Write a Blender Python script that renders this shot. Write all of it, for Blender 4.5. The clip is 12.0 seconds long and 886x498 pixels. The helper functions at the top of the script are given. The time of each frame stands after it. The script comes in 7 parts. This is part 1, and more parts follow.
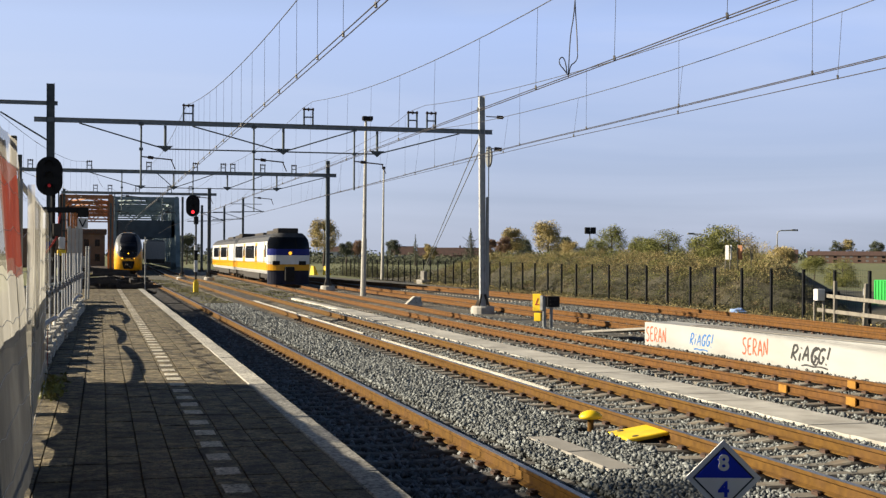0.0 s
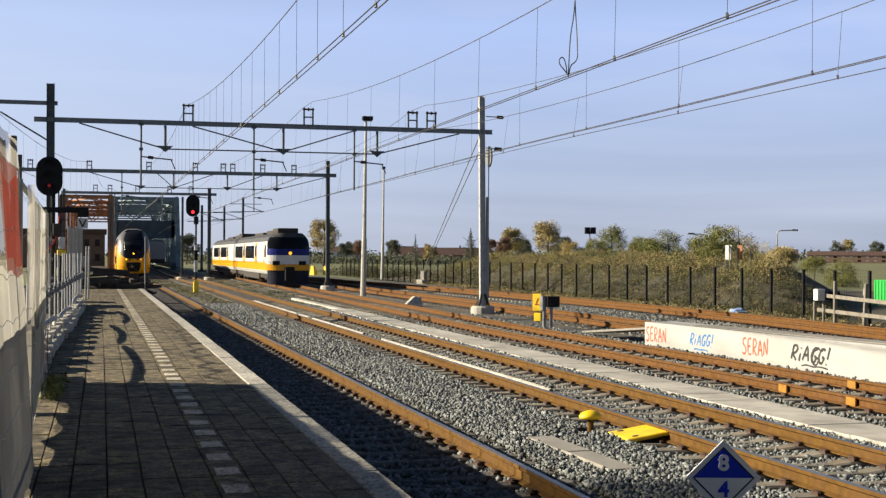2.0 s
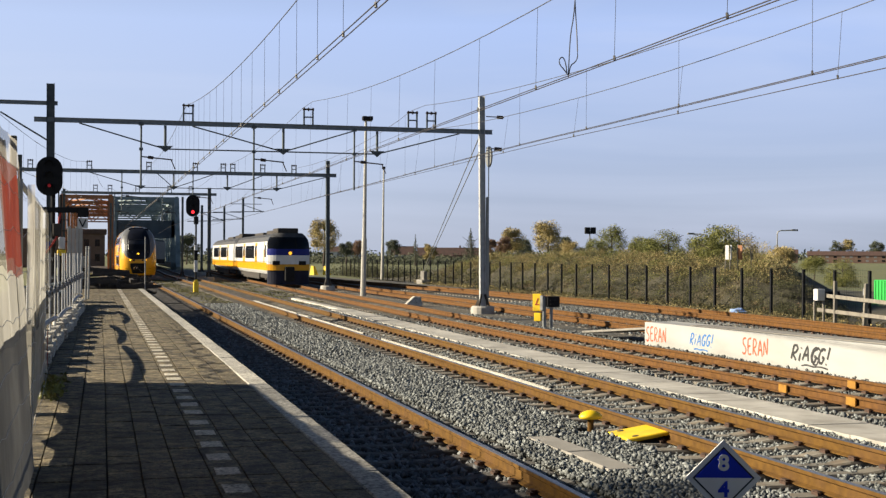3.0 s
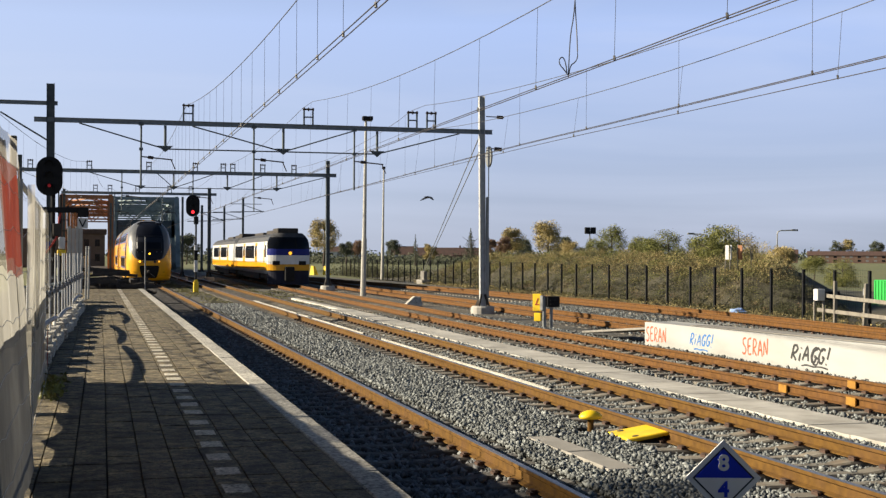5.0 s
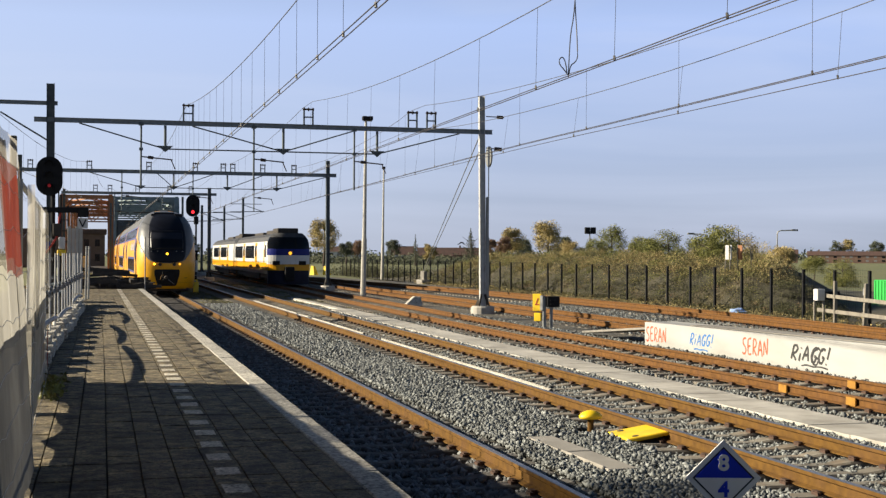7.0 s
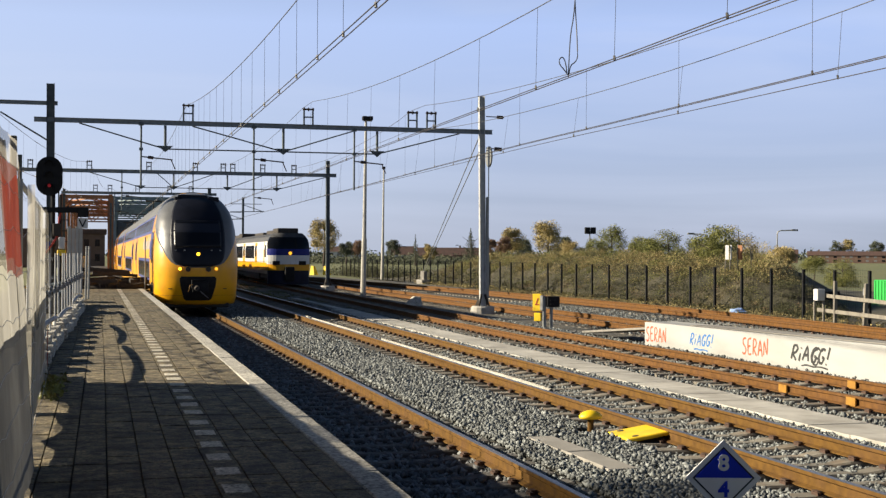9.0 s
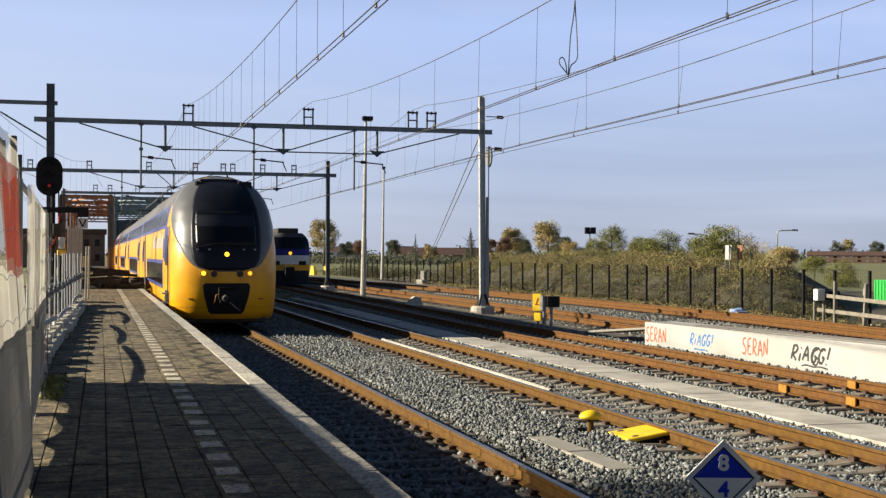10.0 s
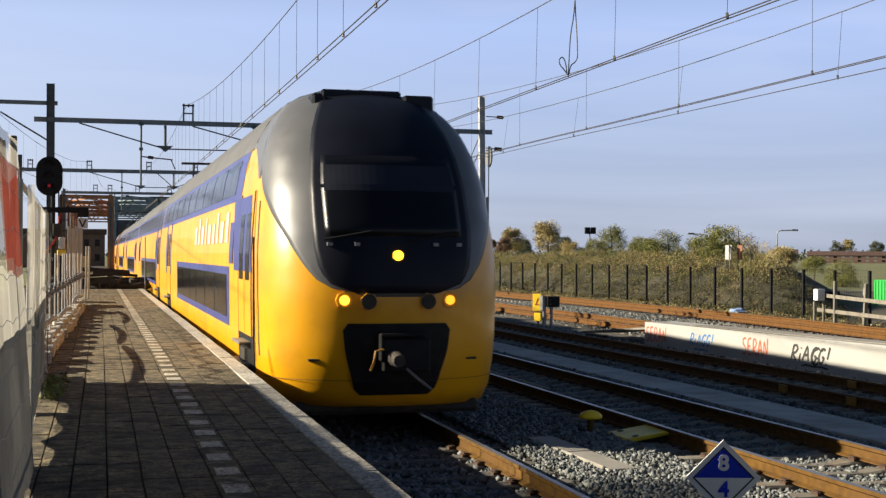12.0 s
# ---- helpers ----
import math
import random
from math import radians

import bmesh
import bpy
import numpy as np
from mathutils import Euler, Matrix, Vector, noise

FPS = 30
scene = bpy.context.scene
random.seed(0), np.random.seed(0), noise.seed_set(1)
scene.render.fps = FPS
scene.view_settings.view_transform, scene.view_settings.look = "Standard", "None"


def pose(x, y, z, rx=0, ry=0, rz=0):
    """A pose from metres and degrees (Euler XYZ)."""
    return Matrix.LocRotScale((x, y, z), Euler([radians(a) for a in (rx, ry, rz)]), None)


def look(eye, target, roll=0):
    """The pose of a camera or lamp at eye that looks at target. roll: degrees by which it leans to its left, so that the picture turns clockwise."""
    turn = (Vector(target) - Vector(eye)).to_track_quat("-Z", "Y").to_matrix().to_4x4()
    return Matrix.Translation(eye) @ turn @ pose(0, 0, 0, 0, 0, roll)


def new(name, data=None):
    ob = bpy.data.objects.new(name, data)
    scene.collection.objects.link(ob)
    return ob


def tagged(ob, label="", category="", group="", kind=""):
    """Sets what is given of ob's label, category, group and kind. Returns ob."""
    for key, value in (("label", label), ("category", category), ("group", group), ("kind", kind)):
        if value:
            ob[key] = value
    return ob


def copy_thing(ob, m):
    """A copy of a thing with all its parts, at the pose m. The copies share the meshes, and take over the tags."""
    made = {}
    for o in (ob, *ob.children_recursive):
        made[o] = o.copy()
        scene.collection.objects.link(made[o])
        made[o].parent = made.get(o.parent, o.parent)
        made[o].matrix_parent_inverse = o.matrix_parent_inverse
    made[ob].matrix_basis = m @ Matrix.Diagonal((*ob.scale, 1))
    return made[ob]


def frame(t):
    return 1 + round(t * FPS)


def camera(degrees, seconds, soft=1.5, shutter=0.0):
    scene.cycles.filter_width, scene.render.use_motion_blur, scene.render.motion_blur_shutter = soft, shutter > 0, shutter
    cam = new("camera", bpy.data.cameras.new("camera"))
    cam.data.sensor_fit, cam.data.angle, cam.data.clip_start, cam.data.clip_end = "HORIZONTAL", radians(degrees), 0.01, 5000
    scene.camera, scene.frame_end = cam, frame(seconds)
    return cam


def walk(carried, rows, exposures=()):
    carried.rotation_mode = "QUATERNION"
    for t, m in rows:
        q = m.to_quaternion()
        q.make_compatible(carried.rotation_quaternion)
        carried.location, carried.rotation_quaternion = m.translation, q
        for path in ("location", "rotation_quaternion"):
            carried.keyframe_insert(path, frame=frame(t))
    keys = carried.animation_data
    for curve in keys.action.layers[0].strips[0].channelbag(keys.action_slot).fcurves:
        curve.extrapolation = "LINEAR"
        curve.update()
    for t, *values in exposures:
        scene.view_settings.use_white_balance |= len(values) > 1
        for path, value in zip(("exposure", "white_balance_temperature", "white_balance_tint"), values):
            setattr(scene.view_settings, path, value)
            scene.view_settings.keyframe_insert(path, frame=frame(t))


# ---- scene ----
# X: across the tracks, Y: along them, away from the camera, Z: up from the top of the rails
EYE = (0.0, 0.0, 2.0875)
YAW, TILT = 0.247495, 0.004592
cam = camera(36.87, 12.0, soft=1.35, shutter=0.2)
aim = (EYE[0] + 100 * math.sin(YAW), EYE[1] + 100 * math.cos(YAW), EYE[2] + 100 * TILT)
walk(cam, [(0, look(EYE, aim, 0.30)), (12, look(EYE, aim, 0.30))], exposures=[(0, 1.25), (12, 1.25)])

# ---- daylight ----
SUN_EL = radians(22.4)
SUN_AZ = math.atan2(-0.957, 0.29)
world = bpy.data.worlds.new("sky")
scene.world = world
world.use_nodes = True
wn = world.node_tree
sky = wn.nodes.new("ShaderNodeTexSky")
sky.sky_type, sky.sun_disc = "NISHITA", False
sky.sun_elevation, sky.sun_rotation = SUN_EL, SUN_AZ
sky.air_density, sky.dust_density, sky.ozone_density = 1.0, 0.8, 2.0
# a thin even haze lies over the blue
haze = wn.nodes.new("ShaderNodeMix")
haze.data_type = "RGBA"
spot = wn.nodes.new("ShaderNodeTexCoord")
axes = wn.nodes.new("ShaderNodeSeparateXYZ")
wn.links.new(spot.outputs["Generated"], axes.inputs[0])
height = wn.nodes.new("ShaderNodeMapRange")
height.inputs[1].default_value, height.inputs[2].default_value = 0.17, 0.34
height.inputs[3].default_value, height.inputs[4].default_value = 0.72, 0.02
wn.links.new(axes.outputs[2], height.inputs[0])
wn.links.new(height.outputs[0], haze.inputs[0])
low = wn.nodes.new("ShaderNodeMapRange")
low.inputs[1].default_value, low.inputs[2].default_value = 0.01, 0.17
wn.links.new(axes.outputs[2], low.inputs[0])
veil = wn.nodes.new("ShaderNodeMix")
veil.data_type = "RGBA"
# the horizon is brighter and whiter on the sun's side
side = wn.nodes.new("ShaderNodeMapRange")
side.inputs[1].default_value, side.inputs[2].default_value = -0.12, 0.30
wn.links.new(axes.outputs[0], side.inputs[0])
rim = wn.nodes.new("ShaderNodeMix")
rim.data_type = "RGBA"
rim.inputs[6].default_value, rim.inputs[7].default_value = (4.75, 5.2, 6.3, 1), (3.05, 3.5, 4.6, 1)
wn.links.new(side.outputs[0], rim.inputs[0])
wn.links.new(rim.outputs[2], veil.inputs[6])
blue = wn.nodes.new("ShaderNodeMix")
blue.data_type = "RGBA"
blue.inputs[6].default_value, blue.inputs[7].default_value = (4.25, 5.05, 7.2, 1), (3.65, 4.62, 7.35, 1)
wn.links.new(side.outputs[0], blue.inputs[0])
wn.links.new(blue.outputs[2], veil.inputs[7])
wn.links.new(low.outputs[0], veil.inputs[0])
# faint streaks of high cloud
stretch_sky = wn.nodes.new("ShaderNodeMapping")
stretch_sky.inputs["Scale"].default_value, stretch_sky.inputs["Rotation"].default_value = (1.5, 2.5, 14.0), (0.25, 0.1, 0.4)
streak = wn.nodes.new("ShaderNodeTexNoise")
streak.inputs["Scale"].default_value, streak.inputs["Detail"].default_value, streak.inputs["Distortion"].default_value = 1.6, 6.0, 0.6
wn.links.new(spot.outputs["Generated"], stretch_sky.inputs[0])
wn.links.new(stretch_sky.outputs[0], streak.inputs["Vector"])
cloud = wn.nodes.new("ShaderNodeMapRange")
cloud.inputs[1].default_value, cloud.inputs[2].default_value, cloud.inputs[4].default_value = 0.46, 0.76, 0.42
wn.links.new(streak.outputs[0], cloud.inputs[0])
cirrus = wn.nodes.new("ShaderNodeMix")
cirrus.data_type = "RGBA"
cirrus.inputs[7].default_value = (5.0, 5.5, 7.2, 1)
wn.links.new(cloud.outputs[0], cirrus.inputs[0])
wn.links.new(veil.outputs[2], cirrus.inputs[6])
wn.links.new(cirrus.outputs[2], haze.inputs[7])
deep = wn.nodes.new("ShaderNodeHueSaturation")
deep.inputs["Value"].default_value, deep.inputs["Saturation"].default_value = 0.29, 1.3
wn.links.new(sky.outputs[0], deep.inputs["Color"])
wn.links.new(deep.outputs[0], haze.inputs[6])
wn.links.new(haze.outputs[2], wn.nodes["Background"].inputs[0])
wn.nodes["Background"].inputs[1].default_value = 0.07
sun_data = bpy.data.lights.new("sun", "SUN")
sun_data.energy, sun_data.angle, sun_data.color = 5.0, radians(0.55), (1.0, 0.885, 0.69)
sun = new("sun", sun_data)
to_sun = Vector((math.sin(SUN_AZ) * math.cos(SUN_EL), math.cos(SUN_AZ) * math.cos(SUN_EL), math.sin(SUN_EL)))
sun.matrix_world = look(to_sun * 200, (0, 0, 0))

# ---- materials ----


def material(name, c1, c2=None, scale=8.0, rough=0.7, metal=0.0, bump=0.0, bscale=60.0, spec=0.5, vary=0.0, island=False,
             stain=None, sscale=0.8, samount=0.5, stretch=(1, 1, 1), emit=None, emit_s=0.0, coat=0.0, thin=0.0, speck=0.0, fixed=False, open_weave=0.0):
    """Two colours mixed by noise, larger stains, fine relief, and variation from piece to piece."""
    m = bpy.data.materials.new(name)
    m.use_nodes = True
    nt = m.node_tree
    b = nt.nodes["Principled BSDF"]
    b.inputs["Roughness"].default_value, b.inputs["Metallic"].default_value = rough, metal
    b.inputs["Specular IOR Level"].default_value = spec
    b.inputs["Coat Weight"].default_value = coat
    c2 = c2 or tuple(v * 0.75 for v in c1)
    co = nt.nodes.new("ShaderNodeTexCoord")
    mp = nt.nodes.new("ShaderNodeMapping")
    mp.inputs["Scale"].default_value = stretch
    if fixed:
        nt.links.new(nt.nodes.new("ShaderNodeNewGeometry").outputs["Position"], mp.inputs[0])
    else:
        nt.links.new(co.outputs["Object"], mp.inputs[0])

    def noise_tex(sc, detail=4.0):
        n = nt.nodes.new("ShaderNodeTexNoise")
        n.inputs["Scale"].default_value, n.inputs["Detail"].default_value = sc, detail
        nt.links.new(mp.outputs[0], n.inputs["Vector"])
        return n

    def mix(fac, a, c, blend="MIX"):
        x = nt.nodes.new("ShaderNodeMix")
        x.data_type, x.blend_type = "RGBA", blend
        for sock, v in ((x.inputs[0], fac), (x.inputs[6], a), (x.inputs[7], c)):
            if hasattr(v, "is_linked"):
                nt.links.new(v, sock)
            elif isinstance(v, tuple):
                sock.default_value = (*v, 1)
            else:
                sock.default_value = v
        return x.outputs[2]

    def ramp(sock, lo, hi):
        r = nt.nodes.new("ShaderNodeMapRange")
        r.inputs[1].default_value, r.inputs[2].default_value = lo, hi
        nt.links.new(sock, r.inputs[0])
        return r.outputs[0]

    col = mix(ramp(noise_tex(scale).outputs[0], 0.35, 0.65), c1, c2)
    if speck:
        sp = nt.nodes.new("ShaderNodeMapRange")
        sp.inputs[1].default_value, sp.inputs[2].default_value, sp.inputs[3].default_value, sp.inputs[4].default_value = 0.32, 0.68, 0.35, 1.6
        nt.links.new(noise_tex(speck, 3.0).outputs[0], sp.inputs[0])
        hs = nt.nodes.new("ShaderNodeHueSaturation")
        nt.links.new(sp.outputs[0], hs.inputs["Value"])
        nt.links.new(col, hs.inputs["Color"])
        col = hs.outputs[0]
    if stain:
        f = ramp(noise_tex(sscale, 6.0).outputs[0], 0.5, 0.72)
        mm = nt.nodes.new("ShaderNodeMath")
        mm.operation = "MULTIPLY"
        mm.inputs[1].default_value = samount
        nt.links.new(f, mm.inputs[0])
        col = mix(mm.outputs[0], col, stain)
    if vary:
        src = nt.nodes.new("ShaderNodeNewGeometry").outputs["Random Per Island"] if island else nt.nodes.new("ShaderNodeObjectInfo").outputs["Random"]
        r = nt.nodes.new("ShaderNodeMapRange")
        r.inputs[3].default_value, r.inputs[4].default_value = 1 - vary, 1 + vary
        nt.links.new(src, r.inputs[0])
        h = nt.nodes.new("ShaderNodeHueSaturation")
        nt.links.new(r.outputs[0], h.inputs["Value"])
        nt.links.new(col, h.inputs["Color"])
        col = h.outputs[0]
    nt.links.new(col, b.inputs["Base Color"])
    rr = nt.nodes.new("ShaderNodeMapRange")
    rr.inputs[3].default_value, rr.inputs[4].default_value = max(0.02, rough - 0.1), min(1.0, rough + 0.1)
    nt.links.new(noise_tex(scale * 2.3).outputs[0], rr.inputs[0])
    nt.links.new(rr.outputs[0], b.inputs["Roughness"])
    if bump:
        bp = nt.nodes.new("ShaderNodeBump")
        bp.inputs["Strength"].default_value, bp.inputs["Distance"].default_value = bump, 0.02
        nt.links.new(noise_tex(bscale, 5.0).outputs[0], bp.inputs["Height"])
        nt.links.new(bp.outputs[0], b.inputs["Normal"])
    if thin:
        tr = nt.nodes.new("ShaderNodeBsdfTranslucent")
        ms = nt.nodes.new("ShaderNodeMixShader")
        ms.inputs[0].default_value = thin
        nt.links.new(col, tr.inputs[0])
        nt.links.new(b.outputs[0], ms.inputs[1])
        nt.links.new(tr.outputs[0], ms.inputs[2])
        nt.links.new(ms.outputs[0], nt.nodes["Material Output"].inputs[0])
        if open_weave:
            gap = nt.nodes.new("ShaderNodeBsdfTransparent")
            net = nt.nodes.new("ShaderNodeMixShader")
            net.inputs[0].default_value = open_weave
            nt.links.new(ms.outputs[0], net.inputs[1])
            nt.links.new(gap.outputs[0], net.inputs[2])
            nt.links.new(net.outputs[0], nt.nodes["Material Output"].inputs[0])
    if emit:
        b.inputs["Emission Color"].default_value, b.inputs["Emission Strength"].default_value = (*emit, 1), emit_s
    return m


M_BALLAST = material("ballast_bed", (0.094, 0.088, 0.072), (0.05, 0.046, 0.037), 22, 0.9, speck=30, bump=1.0, bscale=22, stain=(0.10, 0.078, 0.045), sscale=0.3, samount=0.8)
M_STONE = material("ballast_stone", (0.20, 0.212, 0.208), (0.105, 0.112, 0.11), 40, 0.85, bump=0.4, bscale=120, vary=0.6, island=True)
M_BROWNSTONE = material("rusty_stone", (0.120, 0.090, 0.066), (0.072, 0.051, 0.036), 25, 0.9, vary=0.5, island=True)
M_RAIL = material("rusty_rail", (0.122, 0.062, 0.011), (0.078, 0.039, 0.008), 9, 0.85, metal=0.0, spec=0.2, bump=0.3, bscale=80, stain=(0.10, 0.05, 0.025), sscale=2.0)
M_RAILTOP = material("polished_rail_head", (0.24, 0.23, 0.225), (0.16, 0.145, 0.135), 4, 0.38, metal=0.75, stretch=(1, 0.1, 1))
M_RAILDULL = material("dull_rail_head", (0.16, 0.074, 0.02), (0.112, 0.053, 0.015), 4, 0.7, metal=0.15, stretch=(1, 0.1, 1))
M_SLEEPER = material("concrete_sleeper", (0.22, 0.2, 0.165), (0.145, 0.13, 0.105), 6, 0.9, bump=0.2, vary=0.2, stain=(0.20, 0.13, 0.07), sscale=4, fixed=True)
# track 1 sleepers: the platform's shade is put into this darker colour
M_SLEEPERDARK = material("shade_dark_sleeper", (0.105, 0.097, 0.085), (0.068, 0.062, 0.056), 6, 0.9, bump=0.2, vary=0.2, stain=(0.12, 0.10, 0.08), sscale=4, fixed=True)
M_CLIP = material("rusty_clip", (0.085, 0.045, 0.03), (0.05, 0.03, 0.02), 20, 0.8, metal=0.3)
M_TILE = material("platform_tile", (0.235, 0.188, 0.108), (0.064, 0.052, 0.032), 9, 0.95, speck=48, bump=0.9, bscale=85, vary=0.2, stain=(0.024, 0.022, 0.017), sscale=3.2, samount=0.9, fixed=True)
M_TILEJ = material("platform_tile_joined", (0.235, 0.188, 0.108), (0.064, 0.052, 0.032), 9, 0.95, speck=48, bump=0.9, bscale=85, vary=0.2, island=True, stain=(0.024, 0.022, 0.017), sscale=3.2, samount=0.9, fixed=True)
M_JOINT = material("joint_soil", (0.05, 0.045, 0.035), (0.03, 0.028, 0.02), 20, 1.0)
M_WHITETILE = material("white_tile", (0.56, 0.51, 0.41), (0.36, 0.33, 0.26), 12, 0.9, speck=45, bump=0.2, vary=0.15, stain=(0.26, 0.23, 0.18), sscale=5, fixed=True)
M_EDGE = material("edge_slab", (0.45, 0.425, 0.365), (0.32, 0.3, 0.257), 5, 0.9, speck=40, bump=0.25, vary=0.1, stain=(0.22, 0.21, 0.19), sscale=2.2, fixed=True)
M_CONC = material("concrete", (0.259, 0.242, 0.214), (0.203, 0.191, 0.169), 3, 0.9, bump=0.25, stain=(0.25, 0.23, 0.2), sscale=1.2, vary=0.12, fixed=True)
M_WHITEWALL = material("white_wall_paint", (0.34, 0.338, 0.325), (0.30, 0.297, 0.285), 2, 0.85, bump=0.15, stain=(0.27, 0.255, 0.22), sscale=1.3, samount=0.5, stretch=(1, 0.35, 1))
M_STEEL = material("galvanised_steel", (0.235, 0.241, 0.235), (0.185, 0.190, 0.185), 6, 0.5, metal=0.55, stain=(0.25, 0.24, 0.22), sscale=2)
M_GREENSTEEL = material("dark_green_steel", (0.088, 0.106, 0.112), (0.06, 0.073, 0.08), 5, 0.6, metal=0.2)
M_PALEPOLE = material("pale_pole", (0.413, 0.398, 0.352), (0.338, 0.323, 0.285), 3, 0.7)
M_BLACK = material("black_paint", (0.010, 0.010, 0.011), (0.015, 0.015, 0.015), 6, 0.6, spec=0.12)
M_DARK = material("dark_underframe", (0.03, 0.027, 0.025), (0.05, 0.04, 0.03), 6, 0.8, metal=0.2)
M_WIRE = material("copper_wire", (0.09, 0.088, 0.085), (0.06, 0.058, 0.055), 6, 0.5, metal=0.5)
M_CONTACT = material("contact_wire", (0.07, 0.058, 0.045), (0.045, 0.038, 0.032), 6, 0.45, metal=0.6)
M_INSUL = material("brown_insulator", (0.05, 0.035, 0.03), (0.03, 0.02, 0.02), 6, 0.3)
M_YELLOW = material("train_yellow", (0.70, 0.333, 0.004), (0.63, 0.292, 0.004), 1.5, 0.36, spec=0.35, coat=0.15, stain=(0.42, 0.21, 0.02), sscale=1.5, samount=0.5)
M_BLUE = material("train_blue", (0.04, 0.052, 0.20), (0.034, 0.044, 0.165), 1.5, 0.42, spec=0.35, coat=0.1)
M_SKIRT = material("dark_blue_skirt", (0.012, 0.014, 0.03), (0.009, 0.01, 0.022), 2, 0.6, spec=0.2)
M_DEEPBLUE = material("deep_blue_front", (0.010, 0.018, 0.17), (0.008, 0.014, 0.14), 1.5, 0.45, spec=0.2)
M_GREY = material("train_grey", (0.112, 0.115, 0.12), (0.092, 0.095, 0.1), 1.5, 0.40, spec=0.35, metal=0.1)
M_HOOD = material("dark_hood", (0.0095, 0.011, 0.018), (0.0075, 0.0085, 0.014), 2, 0.40, spec=0.13)
M_SCREEN = material("windscreen_glass", (0.004, 0.0045, 0.007), (0.005, 0.0055, 0.008), 1, 0.34, spec=0.2)
M_VISOR = material("grey_blind", (0.015, 0.0175, 0.027), (0.0125, 0.0145, 0.023), 2, 0.5, spec=0.2)
M_ROOF = material("train_roof_grey", (0.085, 0.085, 0.085), (0.060, 0.060, 0.060), 2, 0.6)
M_GLASS = material("dark_glass", (0.004, 0.0045, 0.006), (0.006, 0.0065, 0.008), 1, 0.14, spec=0.28)
M_WHITE = material("white_paint", (0.546, 0.546, 0.532), (0.490, 0.490, 0.476), 3, 0.4, stain=(0.5, 0.48, 0.42), sscale=1.5, samount=0.4)
M_SYELLOW = material("signal_yellow", (0.80, 0.55, 0.01), (0.70, 0.47, 0.01), 4, 0.5, stain=(0.4, 0.28, 0.05), sscale=3, samount=0.4)
M_SBLUE = material("sign_blue", (0.012, 0.035, 0.42), (0.012, 0.03, 0.36), 3, 0.6, spec=0.1)
M_SIGNWHITE = material("sign_white", (0.62, 0.62, 0.60), (0.55, 0.55, 0.52), 3, 0.5)
M_RED = material("red_paint", (0.45, 0.03, 0.02), None, 6, 0.6)
M_LAMP = material("warm_lamp", (0.3, 0.15, 0.03), None, 4, 0.3, emit=(1.0, 0.50, 0.02), emit_s=2.0)
M_LAMPDIM = material("dim_lamp", (0.3, 0.15, 0.03), None, 4, 0.3, emit=(1.0, 0.44, 0.02), emit_s=0.7)
M_REDLAMP = material("red_lamp", (1, 0.1, 0.1), None, 4, 0.3, emit=(1.0, 0.02, 0.03), emit_s=1.0)
M_REDLAMPDIM = material("faint_red_lamp", (0.25, 0.01, 0.012), None, 4, 0.5, emit=(1.0, 0.015, 0.03), emit_s=0.05)
M_GRASS = material("dry_grass", (0.120, 0.125, 0.040), (0.075, 0.090, 0.030), 0.7, 0.95, bump=0.5, bscale=9, stain=(0.20, 0.16, 0.07), sscale=0.12)
M_EARTH = material("mound_earth", (0.052, 0.046, 0.026), (0.034, 0.031, 0.018), 1.2, 0.95, bump=0.8, bscale=6, stain=(0.13, 0.10, 0.05), sscale=0.35)
M_LEAF = material("bush_leaf", (0.19, 0.19, 0.042), (0.11, 0.117, 0.03), 2, 0.8, vary=0.3, island=True, stain=(0.16, 0.13, 0.03), sscale=0.35, samount=0.6)
M_LEAFDRY = material("dry_leaf", (0.29, 0.228, 0.092), (0.17, 0.138, 0.058), 2, 0.85, vary=0.5, island=True, stain=(0.10, 0.10, 0.03), sscale=0.5)
# autumn gold, lightened and desaturated to carry the haze of distant trees
M_LEAFGOLD = material("hazed_autumn_leaf", (0.38, 0.3, 0.12), (0.26, 0.205, 0.085), 1, 0.8, vary=0.4, island=True, stain=(0.10, 0.09, 0.03), sscale=0.3)
M_LEAFRUST = material("rusty_leaf", (0.19, 0.11, 0.06), (0.13, 0.075, 0.045), 1, 0.8, vary=0.4, island=True)
M_LEAFDARK = material("dark_leaf", (0.085, 0.095, 0.052), (0.053, 0.06, 0.036), 1, 0.85, vary=0.4, island=True)
M_BARK = material("bark", (0.09, 0.07, 0.05), (0.05, 0.04, 0.03), 8, 0.95, bump=0.5, bscale=20)
M_TARP = material("grey_tarp", (0.19, 0.176, 0.144), (0.138, 0.128, 0.106), 2.0, 0.9, bump=0.12, bscale=30, stain=(0.12, 0.112, 0.092), sscale=1.1, samount=0.6, thin=0.4, open_weave=0.4)
M_TARPWHITE = material("pale_tarp", (0.60, 0.58, 0.52), (0.46, 0.445, 0.40), 2.0, 0.9, bump=0.12, bscale=30, stain=(0.20, 0.185, 0.155), sscale=1.0, samount=0.6, thin=0.5, open_weave=0.5)
M_TARPRED = material("red_tarp", (0.280, 0.049, 0.025), (0.224, 0.038, 0.021), 3, 0.8, bump=0.3, bscale=12, thin=0.35, open_weave=0.2)
M_DUCT = material("duct_concrete", (0.43, 0.41, 0.365), (0.34, 0.32, 0.28), 3, 0.9, bump=0.25, stain=(0.18, 0.165, 0.14), sscale=1.2, vary=0.12, fixed=True)
M_LETTER = material("faded_lettering", (0.42, 0.40, 0.36), (0.33, 0.32, 0.33), 6, 0.5)
